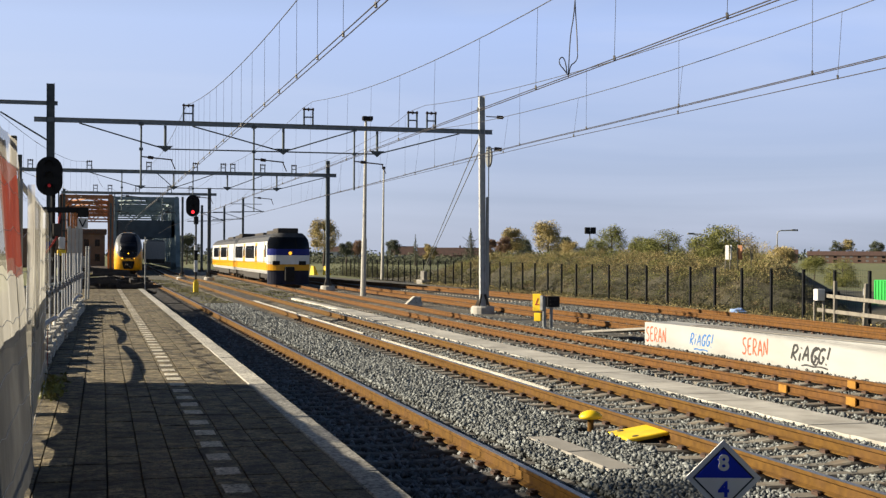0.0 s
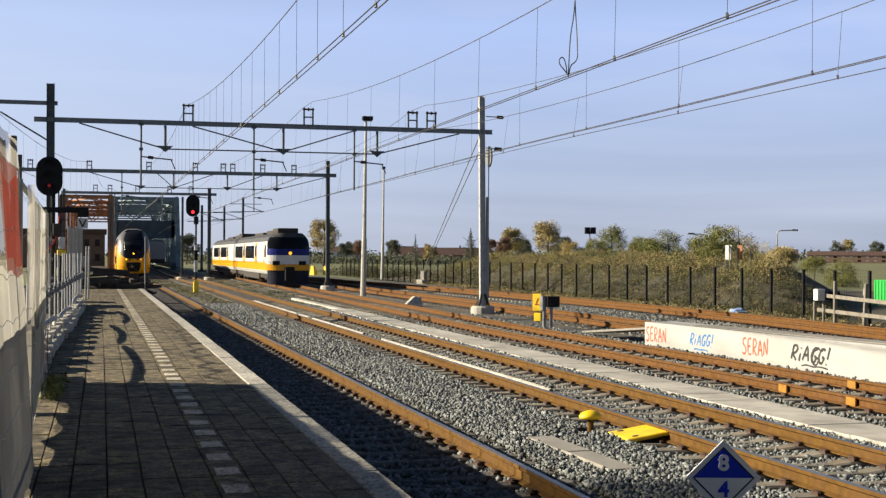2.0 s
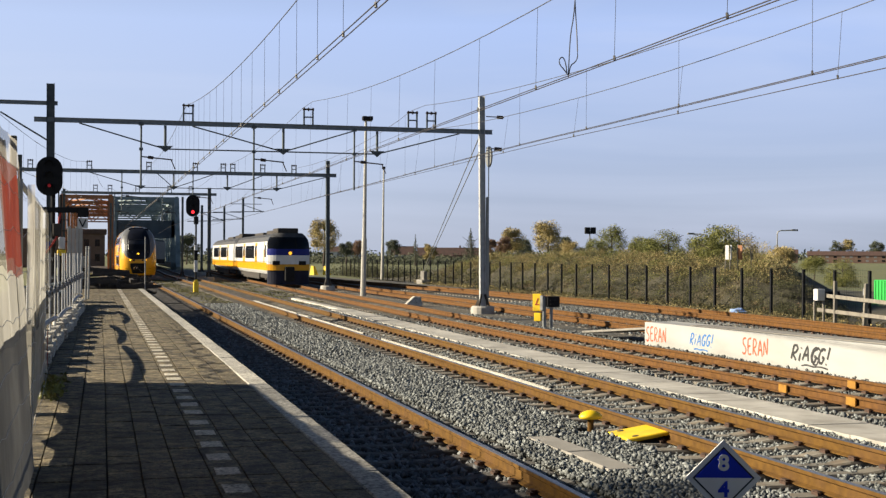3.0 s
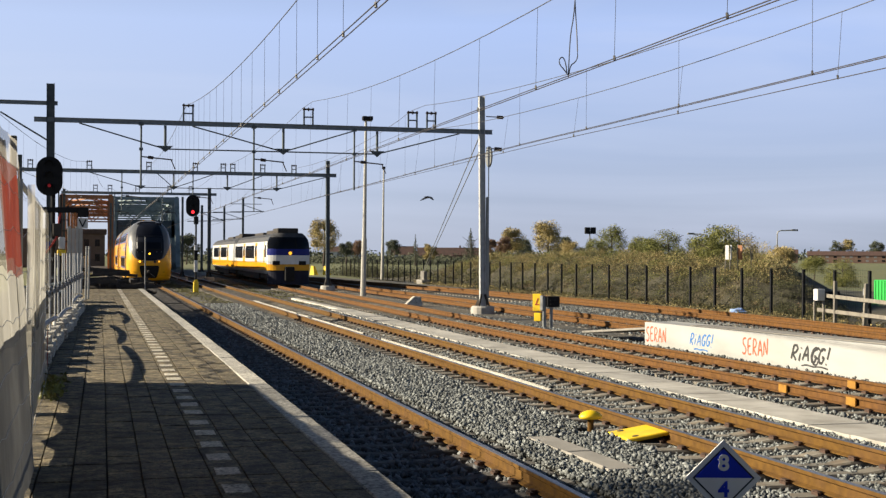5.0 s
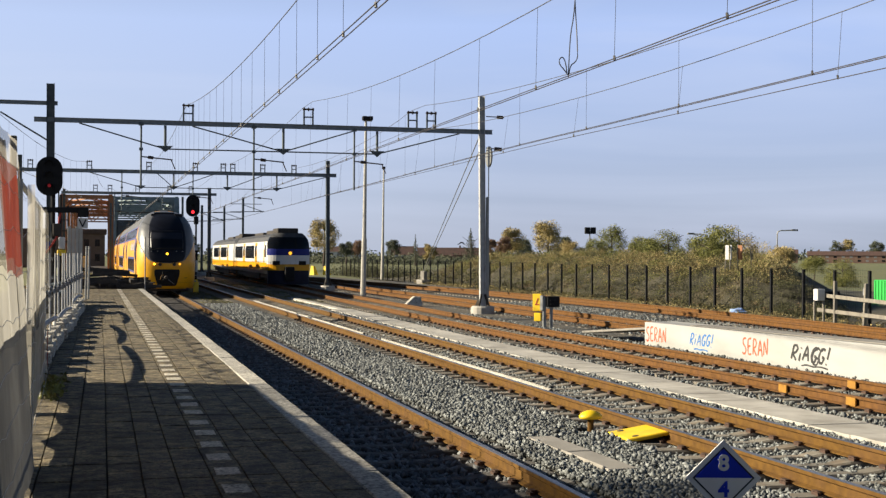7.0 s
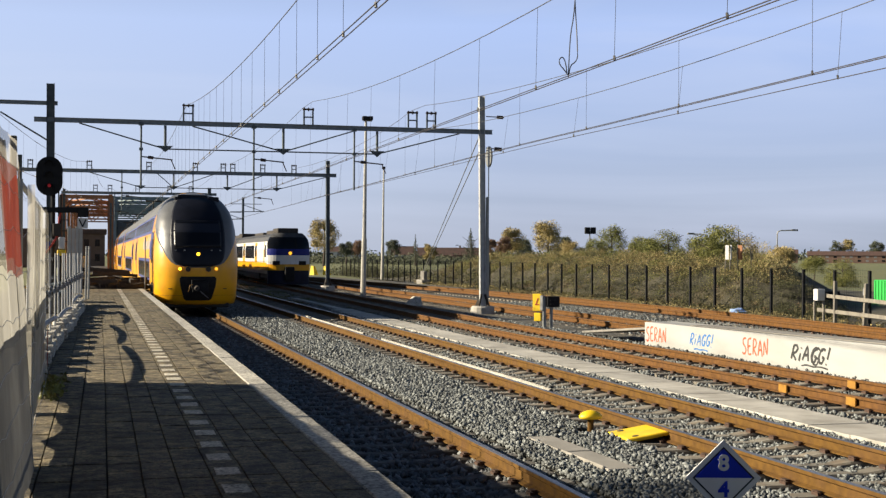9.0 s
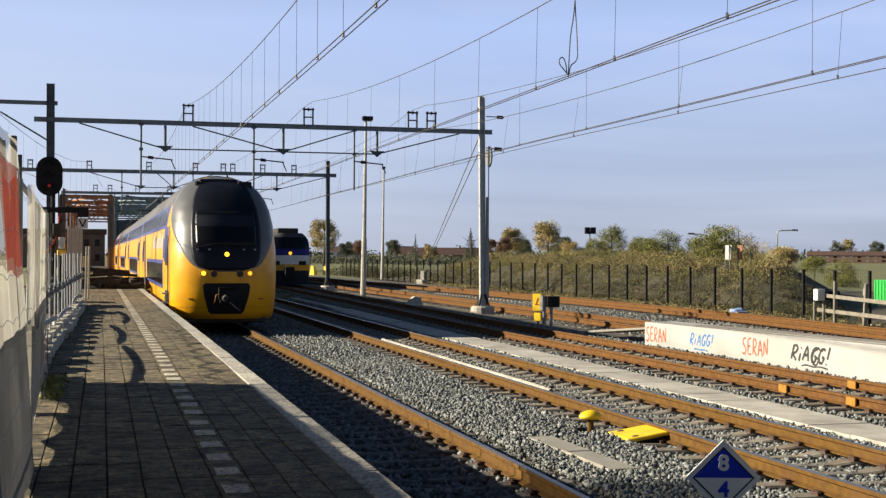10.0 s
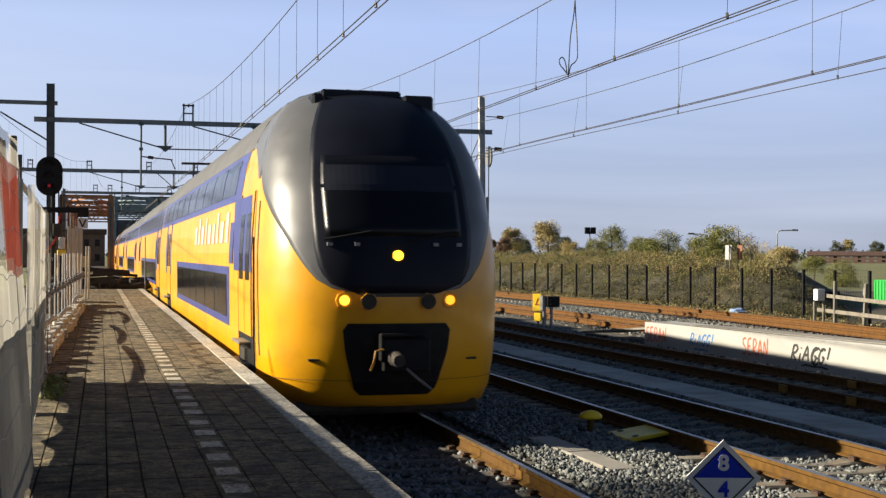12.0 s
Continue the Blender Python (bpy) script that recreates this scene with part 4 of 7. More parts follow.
def build_overhead():
    build_portal(50.72, -2.62, 14.8, 6.98, [2.08, 6.5, 10.15], [(1.2, 1), (5.38, 1), (9.25, 1)], [2.92, 7.46, 11.56, 12.31], "grey steel portal beam with tie rods and insulator brackets", 0.15)
    h_mast("mast", -2.0, 50.72, 8.3, M_GREENSTEEL, lean=-0.3, label="dark green steel mast carrying a portal beam", w=0.26)
    m = h_mast("mast", 14.45, 50.72, 8.4, M_ZINC, lean=-0.6, label="tall galvanised steel mast on a round concrete foot", w=0.2)
    bm = bmesh.new()
    rod(bm, (0.2, 0, 6.2), (0.26, 0, 6.2), 0.42, 16)
    part("tension_wheel", bm, M_STEEL, m)
    bm = R(((0.22, 0, 5.8), (0.22, 0, 3.0), 0.02), ((-0.1, -0.1, 6.6), (10.75, 55.3, 0.9), 0.02), ((-0.1, 0.1, 7.1), (10.95, 56.6, 0.9), 0.02))
    part("stay_wire", bm, M_STEEL, m)
    part("stay_anchor", B((10.5, 11.2, 55.0, 57.0, -0.2, 0.25), (10.65, 10.95, 55.1, 55.5, 0.25, 0.95), (10.8, 11.1, 56.4, 56.8, 0.25, 0.95), bevel=0.03), M_CONC, m, "weathered concrete anchor block")
    part("tension_weight", B((0.10, 0.24, -0.08, 0.08, 0.6, 3.0), (0.12, 0.22, -0.06, 0.06, 3.0, 4.6), bevel=0.012), M_STEEL, m, "stacked grey tension weights")
    part("insulator", R(((0.1, 0, 7.8), (0.85, 0, 7.78), 0.02), ((0.55, 0, 7.78), (0.8, 0, 7.78), 0.07)), M_INSUL, m)
    part("insulator", R(((0.1, 0, 6.55), (0.75, 0, 6.5), 0.02), ((0.45, 0, 6.52), (0.75, 0, 6.5), 0.08)), M_INSUL, m)
    build_portal(50.9, -14, -1.8, 7.6, [], [], [], "dark steel beam crossing to the neighbouring tracks", 0.12)
    bm = R(((-3.81, 50.9, 7.23), (-2.05, 50.9, 6.17), 0.032))
    solo("brace", bm, M_GREENSTEEL, "slanting dark steel brace on a mast", "brace")
    build_portal(85.1, -5.4, 14.35, 7.2, [2.02, 4.03, 7.37, 10.5], [(0.86, 1), (5.22, 1), (9.05, 1)], [-4.6, -1.1, 2.5, 5.36, 7.1, 7.7, 9.6, 11.6], "dark steel portal beam with drop tubes over the tracks", 0.2, 0.8)
    h_mast("mast", 13.83, 85.1, 8.15, M_GREENSTEEL, lean=-0.25, label="slim dark green mast on a concrete foot", w=0.22)
    h_mast("mast", -5.2, 85.1, 8.1, M_GREENSTEEL, label="slim dark green mast beyond the fence", w=0.22)
    build_portal(117.0, -3.8, 9.2, 7.25, [], [(0.6, 1), (4.6, 1)], [-1.0, 0.2, 2.5, 5.2, 7.0], "distant dark steel portal beam over the tracks", 0.2, 0.9)
    h_mast("mast", 8.55, 116.5, 7.8, M_GREENSTEEL, label="distant dark mast with cross arms", w=0.26)
    h_mast("mast", 6.3, 117, 7.0, M_GREENSTEEL, label="distant dark slim mast beside the bridge", w=0.16)
    h_mast("mast", -3.6, 118, 7.6, M_GREENSTEEL, label="distant dark mast before the orange bridge", w=0.2)
    h_mast("mast", 0.35, 150, 7.6, M_GREENSTEEL, label="distant dark mast between the bridges", w=0.2)
    for x, y, top in ((16.3, 165.8, 9.1), (15.2, 180, 8.5), (10.2, 150, 7.5)):
        m = h_mast("mast", x, y, top, M_GREENSTEEL, label="distant dark mast with short cantilever arms", w=0.24)
        bm = R(((-1.6, 0, top - 1.6), (2.6, 0, top - 1.5), 0.05), ((0, 0, top - 0.7), (2.4, 0, top - 1.5), 0.04), ((-1.5, 0, top - 0.6), (2.3, 0, top - 0.6), 0.04))
        part("cantilever", bm, M_GREENSTEEL, m)


def messenger(y):
    """Height of the messenger wires between the portals."""
    spans = [(-10.0, 50.72), (50.72, 85.1), (85.1, 117.0), (117.0, 160.0), (160, 200)]
    for a, b in spans:
        if a <= y <= b:
            sag = 1.29 * ((b - a) / 60) ** 2
            u = (y - a) / (b - a)
            return 7.66 - sag * 4 * u * (1 - u)
    return 7.66


def build_wires():
    def run(name, line, off, y0, y1, zc, hi, label, drops=3.7, double=True):
        w = thing(name, label, "overhead wire", "overhead wires")
        ys = np.arange(y0, y1 + 0.1, 2.5)
        bm = bmesh.new()
        for dx in ((-0.045, 0.045) if double else (0.0,)):
            tube(bm, [(line(y) + off(y) + dx, y, zc(y)) for y in ys], 0.009, 5)
        part("contact_wire", bm, M_CONTACT, w)
        bm = bmesh.new()
        tube(bm, [(line(y) + hi[0], y, hi[1](y)) for y in ys], 0.0095, 5)
        part("messenger_wire", bm, M_WIRE, w)
        y = y0 + 1.2
        while y < min(y1, 90):
            bm = bmesh.new()
            a, b = (line(y) + off(y), y, zc(y)), (line(y) + hi[0], y, hi[1](y))
            rod(bm, a, b, 0.0042, 4)
            rod(bm, (a[0], y - 0.01, a[2] - 0.01), (a[0], y + 0.01, a[2] + 0.06), 0.02, 5)
            y += drops
            part("dropper", bm, M_WIRE, w)
        return w

    c = lambda y: 5.05
    run("overhead_wire", TRACK1, lambda y: -0.15, -12, 200, c, (-0.15, messenger), "double brown contact wire hung from a sagging messenger wire", 2.2)
    w2 = run("overhead_wire", TRACK2, lambda y: 0.05, -12, 200, c, (0.08, lambda y: min(7.66, 6.5 + 0.0017 * (y - 22) ** 2) if y < 50.7 else messenger(y)), "double brown contact wire with droppers and a messenger wire")
    # the looped jumper cable hanging by the contact wire
    bm = bmesh.new()
    x, y, z = TRACK2(20.85) + 0.05, 20.85, 5.05
    for line in (((0.01, 0), (0.03, 0.45), (0.05, 0.73), (0.10, 1.0), (0.13, 1.36)),
                 ((0.02, 0.04), (0.05, 0.2), (0.13, 0.25), (0.175, 0.33), (0.17, 0.48), (0.16, 0.73), (0.14, 1.0), (0.12, 1.36)),
                 ((0.0, 0.04), (-0.06, 0.12), (-0.13, 0.19), (-0.155, 0.27), (-0.11, 0.335), (-0.06, 0.30), (-0.03, 0.2), (-0.01, 0.04))):
        knots = [Vector((x + px, y, z + pz)) for px, pz in line]
        soft = [knots[0]]
        for p, q in zip(knots, knots[1:]):
            soft += [p.lerp(q, 0.25), p.lerp(q, 0.75)]
        tube(bm, soft + [knots[-1]], 0.010)
    part("jumper_cable", bm, M_WIRE, w2, "looped dark jumper cable")
    run("overhead_wire", TRACK3, lambda y: 0.0, -12, 170, lambda y: 5.2 + 0.003 * max(0, y - 30), (0.0, lambda y: min(7.7, 6.56 + 0.0016 * (y - 22) ** 2) if y < 50.7 else messenger(y)), "contact wire with droppers over the siding", 5.2)
    run("overhead_wire", TRACK3, lambda y: 0.75 - 0.004 * y, -12, 85, lambda y: 5.18 + 0.0045 * max(0, y - 18), (0.75, lambda y: min(7.3, 6.25 + 0.0016 * (y - 29) ** 2)), "contact wire with sparse droppers over the siding", 6.3, False)
    # the wires of the neighbouring track, coming in from the side
    left = smooth_line([(10, -8.3), (35, -5.3), (50, -3.74), (60, -2.81), (72, -1.9), (85.1, -1.1), (117, 0.4), (160, 2.0)])
    hang = smooth_line([(10, 8.6), (35, 8.0), (50, 7.04), (60, 6.75), (72, 6.95), (85.1, 7.63), (100, 6.9), (117, 7.6), (160, 7.6)])
    run("overhead_wire", left, lambda y: 0.0, 20, 150, lambda y: 5.3, (0.0, hang), "sagging messenger wire with droppers beyond the fence", 3.4, False)
    # feeder lines towards the neighbouring tracks
    bm = bmesh.new()
    for k, (xa, za, xb, zb) in enumerate(((-7.0, 9.2, -4.4, 7.4), (-6.2, 8.0, -4.6, 6.2), (-5.8, 6.3, -4.8, 5.6))):
        pts = [(xa + (xb - xa) * u, 40 + 78 * u, za + (zb - za) * u - 1.6 * u * (1 - u)) for u in np.linspace(0, 1, 12)]
        tube(bm, pts, 0.009, 4)
    solo("feeder_lines", bm, M_WIRE, "sagging dark feeder wires beyond the fence", "wires")


def signal_head(parent, c, w, h, lamp_z, lamp_mat, lamp_r):
    """An oval black back board with hooded lamps, facing the camera."""
    bm = bmesh.new()
    r = w / 2
    out = [(r * math.cos(a), h / 2 - r + r * math.sin(a)) for a in np.linspace(0, math.pi, 12)] + [(r * math.cos(a), -h / 2 + r + r * math.sin(a)) for a in np.linspace(math.pi, 2 * math.pi, 12)]
    ribbon(bm, [[(c[0] + x, c[1] + dy, c[2] + z) for x, z in out] for dy in (0, 0.1)], close=True)
    for dy in (0, 0.1):
        bmesh.ops.contextual_create(bm, geom=[v for v in bm.verts if abs(v.co.y - c[1] - dy) < 1e-4])
    parent = part("back_board", bm, M_BLACK, parent)
    for k in range(3):
        z = c[2] + (0.30 - 0.30 * k) * h
        bm = bmesh.new()
        n = 10
        ribbon(bm, [[(c[0] + 0.12 * math.cos(a), c[1] + dy, z + 0.12 * math.sin(a)) for a in np.linspace(-0.4, math.pi + 0.4, n)] for dy in (-0.12, 0.0)])
        part("hood", bm, M_HOOD, parent)
    bm = bmesh.new()
    rod(bm, (c[0], c[1] - 0.035, lamp_z), (c[0], c[1] - 0.005, lamp_z), lamp_r, 12)
    part("lamp", bm, lamp_mat, parent, "lit red signal lamp")


def build_signals():
    # tall signal by the fence
    s1 = thing("signal", "black oval signal with a faint red light behind a fence", "railway signal", "railway signals", at=(-1.94, 47.5, -0.147))
    s1.scale = (1.25, 1.25, 1.25)
    signal_head(s1, (0.0, 0.0, 3.90), 0.70, 1.08, 3.64, M_REDLAMPDIM, 0.045)
    part("post", R(((0.1, 0.12, 0), (0.1, 0.12, 4.0), 0.06), ((0.3, 0.2, 0), (0.3, 0.2, 3.4), 0.03), seg=8), M_BLACK, s1)
    part("ladder", R(((0.25, 0.05, 0), (0.25, 0.05, 4.0), 0.02), ((0.5, 0.05, 0), (0.5, 0.05, 3.1), 0.02), *[((0.25, 0.05, 0.3 * k), (0.5, 0.05, 0.3 * k), 0.015) for k in range(1, 11)]), M_DARK, s1)
    part("cross_arm", B((-0.2, 1.05, -0.06, 0.06, 2.9, 3.05), (0.75, 1.05, -0.1, 0.1, 2.78, 3.05), bevel=0.01), M_BLACK, s1)
    bm = B((0.75, 1.03, -0.01, 0.01, 2.47, 2.76))
    part("sign_plate", bm, M_WHITE, s1, "white plate with a dark triangle")
    bm = bmesh.new()
    for a, b in (((0.8, 2.72), (0.89, 2.52)), ((0.89, 2.52), (0.98, 2.72))):
        bar(bm, (a[0], -0.02, a[1]), (b[0], -0.02, b[1]), 0.02, 0.035)
    part("triangle_mark", bm, M_BLACK, s1)
    part("relay_box", B((0.1, 0.32, -0.12, 0.1, 2.25, 2.6), bevel=0.02), M_DARK, s1)
    part("terminal_box", B((0.26, 0.43, -0.2, -0.02, 1.90, 2.23), bevel=0.02), M_WHITE, s1, "white terminal box")
    part("junction_box", B((0.22, 0.46, -0.2, 0.0, 1.72, 1.88), bevel=0.02), M_SYELLOW, s1, "yellow junction box")
    part("blue_plate", B((-0.12, 0.02, -0.03, 0.0, 1.88, 2.10)), M_SBLUE, s1, "small blue sign plate")
    part("cable", R(((-0.2, -0.05, 1.6), (0.2, -0.05, 2.2), 0.03), ((0.2, -0.05, 2.2), (0.3, 0, 2.9), 0.03)), M_RED, s1, "red cable")
    # second signal between the tracks
    s2 = thing("signal", "black oval signal with a bright red light on a striped post", "railway signal", "railway signals", at=(5.02, 80.5, -0.2))
    signal_head(s2, (-0.08, 0, 5.15), 0.80, 1.30, 4.78, M_REDLAMP, 0.095)
    part("post", R(((0.12, 0.1, 0.3), (0.12, 0.1, 5.0), 0.055), seg=8), M_BLACK, s2)
    for a, b, m in ((0.05, 0.75, M_SYELLOW), (1.2, 1.9, M_WHITE), (1.9, 2.5, M_BLACK), (2.5, 2.8, M_WHITE)):
        part("band", B((0.02, 0.22, -0.02, 0.2, a, b), bevel=0.01), m, s2)
    part("lower_lamp", B((-0.02, 0.25, -0.1, 0.12, 4.05, 4.5), bevel=0.03), M_BLACK, s2)
    part("foot", B((-0.02, 0.28, -0.12, 0.25, -0.1, 0.62), bevel=0.03), M_SYELLOW, s2, "yellow base box")
    # dwarf signal and yellow box
    d = thing("dwarf_signal", "small dark dwarf signal on two grey posts", "railway signal", at=(13.55, 40.1, -0.2))
    part("post", B((-0.14, -0.05, -0.05, 0.05, 0, 0.98), bevel=0.01), M_STEEL, d)
    part("post", B((0.10, 0.18, -0.05, 0.05, 0, 0.7), bevel=0.01), M_STEEL, d)
    part("head", B((-0.06, 0.36, -0.2, 0.12, 0.66, 1.0), bevel=0.02), M_BLACK, d)
    part("hood", B((0.02, 0.14, -0.28, -0.2, 0.86, 0.88), (0.18, 0.3, -0.28, -0.2, 0.86, 0.88), (0.02, 0.14, -0.28, -0.2, 0.74, 0.76)), M_BLACK, d)
    part("side_plate", B((-0.2, -0.1, -0.12, 0.12, 0.55, 1.02), bevel=0.01), M_STEEL, d)
    b = thing("number_board", "bright yellow upright board with dark marks", "track sign", at=(14.05, 42.6, -0.2))
    b.rotation_euler = (0, 0, radians(-38))
    part("board", B((-0.15, 0.15, -0.05, 0.05, 0.42, 1.0), bevel=0.012), M_SYELLOW, b)
    part("lower_board", B((-0.1, 0.14, -0.05, 0.05, 0.08, 0.36), bevel=0.012), M_SYELLOW, b)
    part("post", B((-0.03, 0.03, 0.05, 0.1, -0.1, 0.9)), M_STEEL, b)
    bm = bmesh.new()
    bar(bm, (-0.05, -0.056, 0.62), (0.05, -0.056, 0.86), 0.006, 0.03)
    bar(bm, (-0.06, -0.056, 0.64), (0.08, -0.056, 0.64), 0.006, 0.03)
    part("mark", bm, M_RED, b)
    # concrete wedge
    bm = bmesh.new()
    v = [bm.verts.new(p) for p in ((-0.5, -0.3, 0), (0.35, -0.3, 0), (0.35, 0.4, 0), (-0.4, 0.4, 0), (0.0, -0.1, 0.42), (0.32, -0.1, 0.40), (0.32, 0.3, 0.4), (0.0, 0.25, 0.42))]
    for f in ((0, 1, 5, 4), (1, 2, 6, 5), (2, 3, 7, 6), (3, 0, 4, 7), (4, 5, 6, 7)):
        bm.faces.new([v[i] for i in f])
    bmesh.ops.bevel(bm, geom=bm.edges[:], offset=0.03, segments=1, affect="EDGES")
    w = solo("concrete_block", bm, M_EDGE, "wedge-shaped pale concrete block on the ballast", "concrete block")
    w.location = (13.45, 58.6, -0.2)


def lamp_post(x, y, top, heads):
    p = thing("lamp_post", "tall pale lamp post with floodlights on top", "lamp post", "yard lamp posts", at=(x, y, -0.2))
    bm = bmesh.new()
    rod(bm, (0, 0, -0.1), (0.06, 0, 3.2), 0.16, 10, 0.15)
    rod(bm, (0.06, 0, 3.2), (0.12, 0, top), 0.12, 10, 0.07)
    part("pole", bm, M_PALEPOLE, p)
    for dx in heads:
        part("floodlight", B((dx - 0.15, dx + 0.15, -0.14, 0.14, top, top + 0.24), bevel=0.03), M_BLACK, p)
    part("bracket", B((min(heads) - 0.1, max(heads) + 0.1, -0.04, 0.04, top - 0.05, top)), M_STEEL, p)


build_overhead()
build_wires()
build_signals()
lamp_post(14.06, 74.1, 9.9, (0.06, 0.36))
lamp_post(25.55, 124.9, 10.5, (0.1,))

# ---- trains ----
# A car's own space: nose or front end at y = 0, body towards +y, rail level at z = 0
BODY = [(1.40, 0.30), (1.45, 0.50), (1.475, 1.00), (1.485, 1.60), (1.485, 2.10), (1.465, 2.45), (1.43, 2.90), (1.36, 3.30), (1.26, 3.62), (1.12, 3.88), (0.93, 4.11), (0.68, 4.27), (0.40, 4.36), (0.0, 4.40)]


def body_x(z):
    zs = [p[1] for p in BODY]
    return float(np.interp(z, zs, [p[0] for p in BODY]))


def side_patch(y0, y1, z0, z1, side, off, n=6, slant=0.0):
    """A panel that follows the side of the body, proud by off."""
    bm = bmesh.new()
    rows = []
    for z in np.linspace(z0, z1, n):
        x = side * (body_x(z) + off)
        k = slant * (z - z0) / (z1 - z0)
        rows.append([(side * (body_x(z) - 0.03), y0 + k, z), (x, y0 + k, z), (x, y1 + k, z), (side * (body_x(z) - 0.03), y1 + k, z)])
    vs = ribbon(bm, rows)
    bm.faces.new(vs[0])
    bm.faces.new(vs[-1])
    return bm


NOSE_Z = [0.30, 0.5, 0.8, 1.1, 1.4, 1.6, 1.75, 1.9, 2.1, 2.3, 2.6, 2.9, 3.2, 3.45, 3.65, 3.85, 4.0, 4.12, 4.24, 4.32, 4.355]


def nose_y(z):
    return float(np.interp(z, [0.3, 0.6, 1.0, 1.6, 2.0, 2.4, 2.9, 3.3, 3.6, 3.85, 4.05, 4.2, 4.3, 4.38], [0.30, 0.12, 0.03, 0.0, 0.05, 0.16, 0.42, 0.70, 0.98, 1.28, 1.62, 2.05, 2.6, 3.4]))


NOSE_E = 2.4


def nose_depth(z):
    return float(np.interp(z, [0.3, 2.6, 4.4], [1.32, 1.32, 1.0]))


def skin_x(y, z):
    """Half width of the car at distance y behind the nose and height z."""
    k = min(1.0, max(0.0, 1 - (y - nose_y(z)) / nose_depth(z)))
    return body_x(z) * math.sin(math.acos(k ** (NOSE_E / 2))) ** (2.0 / NOSE_E)


def skin_strip(y0, y1, z0, z1, side, off, lean=0.0):
    """A narrow upright strip that follows the rounded cheek of the nose."""
    bm = bmesh.new()
    rows = []
    for z in np.linspace(z0, z1, 12):
        k = lean * ((z - z0) / (z1 - z0)) ** 2
        rows.append([(side * (skin_x(y + k, z) + o), y + k, z) for y, o in ((y0, -0.02), (y0, off), (y1, off), (y1, -0.02))])
    vs = ribbon(bm, rows)
    bm.faces.new(vs[0])
    bm.faces.new(vs[-1])
    return bm


def nose_point(z, s, off=0.0):
    """A point of the nose at height z; s from -1 to 1 goes round it from side to side."""
    w = body_x(z) if z > 0.5 else float(np.interp(z, [0.3, 0.5], [1.40, 1.45]))
    depth = nose_depth(z)
    a = s * math.pi / 2
    e = 2.0 / NOSE_E
    x = math.copysign(abs(math.sin(a)) ** e, a) * w
    y = nose_y(z) + depth * (1 - max(0.0, math.cos(a)) ** e)
    n = Vector((math.sin(a) * 0.9, -math.cos(a), 0.35 if z > 2 else 0.0)).normalized()
    return Vector((x, y, z)) + n * off


def nose_patch(bounds, z0, z1, off, nz=18, ns=16):
    """A panel on the nose between heights z0 and z1; bounds(z) is its half reach round the nose."""
    bm = bmesh.new()
    front, back = [], []
    for z in np.linspace(z0, z1, nz):
        b = bounds(z)
        front.append([nose_point(z, s, off) for s in np.linspace(-b, b, ns)])
        back.append([nose_point(z, s, -0.02) for s in (-b, b)])
    vs = ribbon(bm, front)
    for k in (0, -1):
        e = [bm.verts.new(p[k]) for p in back]
        for i in range(nz - 1):
            bm.faces.new((vs[i][k], vs[i + 1][k], e[i + 1], e[i]))
    for k in (0, -1):
        z = (z0, z1)[k]
        b = bounds(z)
        e = [bm.verts.new(nose_point(z, s, -0.02)) for s in np.linspace(-b, b, ns)]
        for i in range(ns - 1):
            bm.faces.new((vs[k][i], vs[k][i + 1], e[i + 1], e[i]))
    return bm


def shell(y0, y1, length_step=3.0):
    bm = bmesh.new()
    sec = [(x, z) for x, z in BODY] + [(-x, z) for x, z in BODY[-2::-1]]
    rows = [[(x, y, z) for x, z in sec] for y in np.linspace(y0, y1, max(2, int((y1 - y0) / length_step) + 1))]
    vs = ribbon(bm, rows)
    # floor and ends
    for a, b in zip(vs, vs[1:]):
        bm.faces.new((a[0], a[-1], b[-1], b[0]))
    bm.faces.new(vs[-1])
    bm.faces.new(vs[0][::-1])
    return bm


def bogie(car, y):
    b = part("bogie", B((-1.15, -1.0, y - 1.6, y + 1.6, 0.45, 0.72), (1.0, 1.15, y - 1.6, y + 1.6, 0.45, 0.72), (-1.1, 1.1, y - 0.25, y + 0.25, 0.4, 0.8), (-1.2, -0.98, y - 0.3, y + 0.3, 0.3, 0.95), (0.98, 1.2, y - 0.3, y + 0.3, 0.3, 0.95), bevel=0.02), M_DARK, car)
    wheels = []
    for dy in (-1.25, 1.25):
        bm = bmesh.new()
        for s in (-0.75, 0.75):
            rod(bm, (s - 0.065, 0, 0), (s + 0.065, 0, 0), 0.46, 20)
        rod(bm, (-1.05, 0, 0), (1.05, 0, 0), 0.08, 8)
        for s in (-0.83, 0.83):
            for k in range(4):
                add_box(bm, s - 0.02, s + 0.02, -0.04, 0.04, 0.1, 0.4, Matrix.Rotation(k * math.pi / 2, 4, "X"))
        w = part("wheelset", bm, M_DARK, car)
        w.location = (0, y + dy, 0.46)
        wheels.append(w)
    return wheels


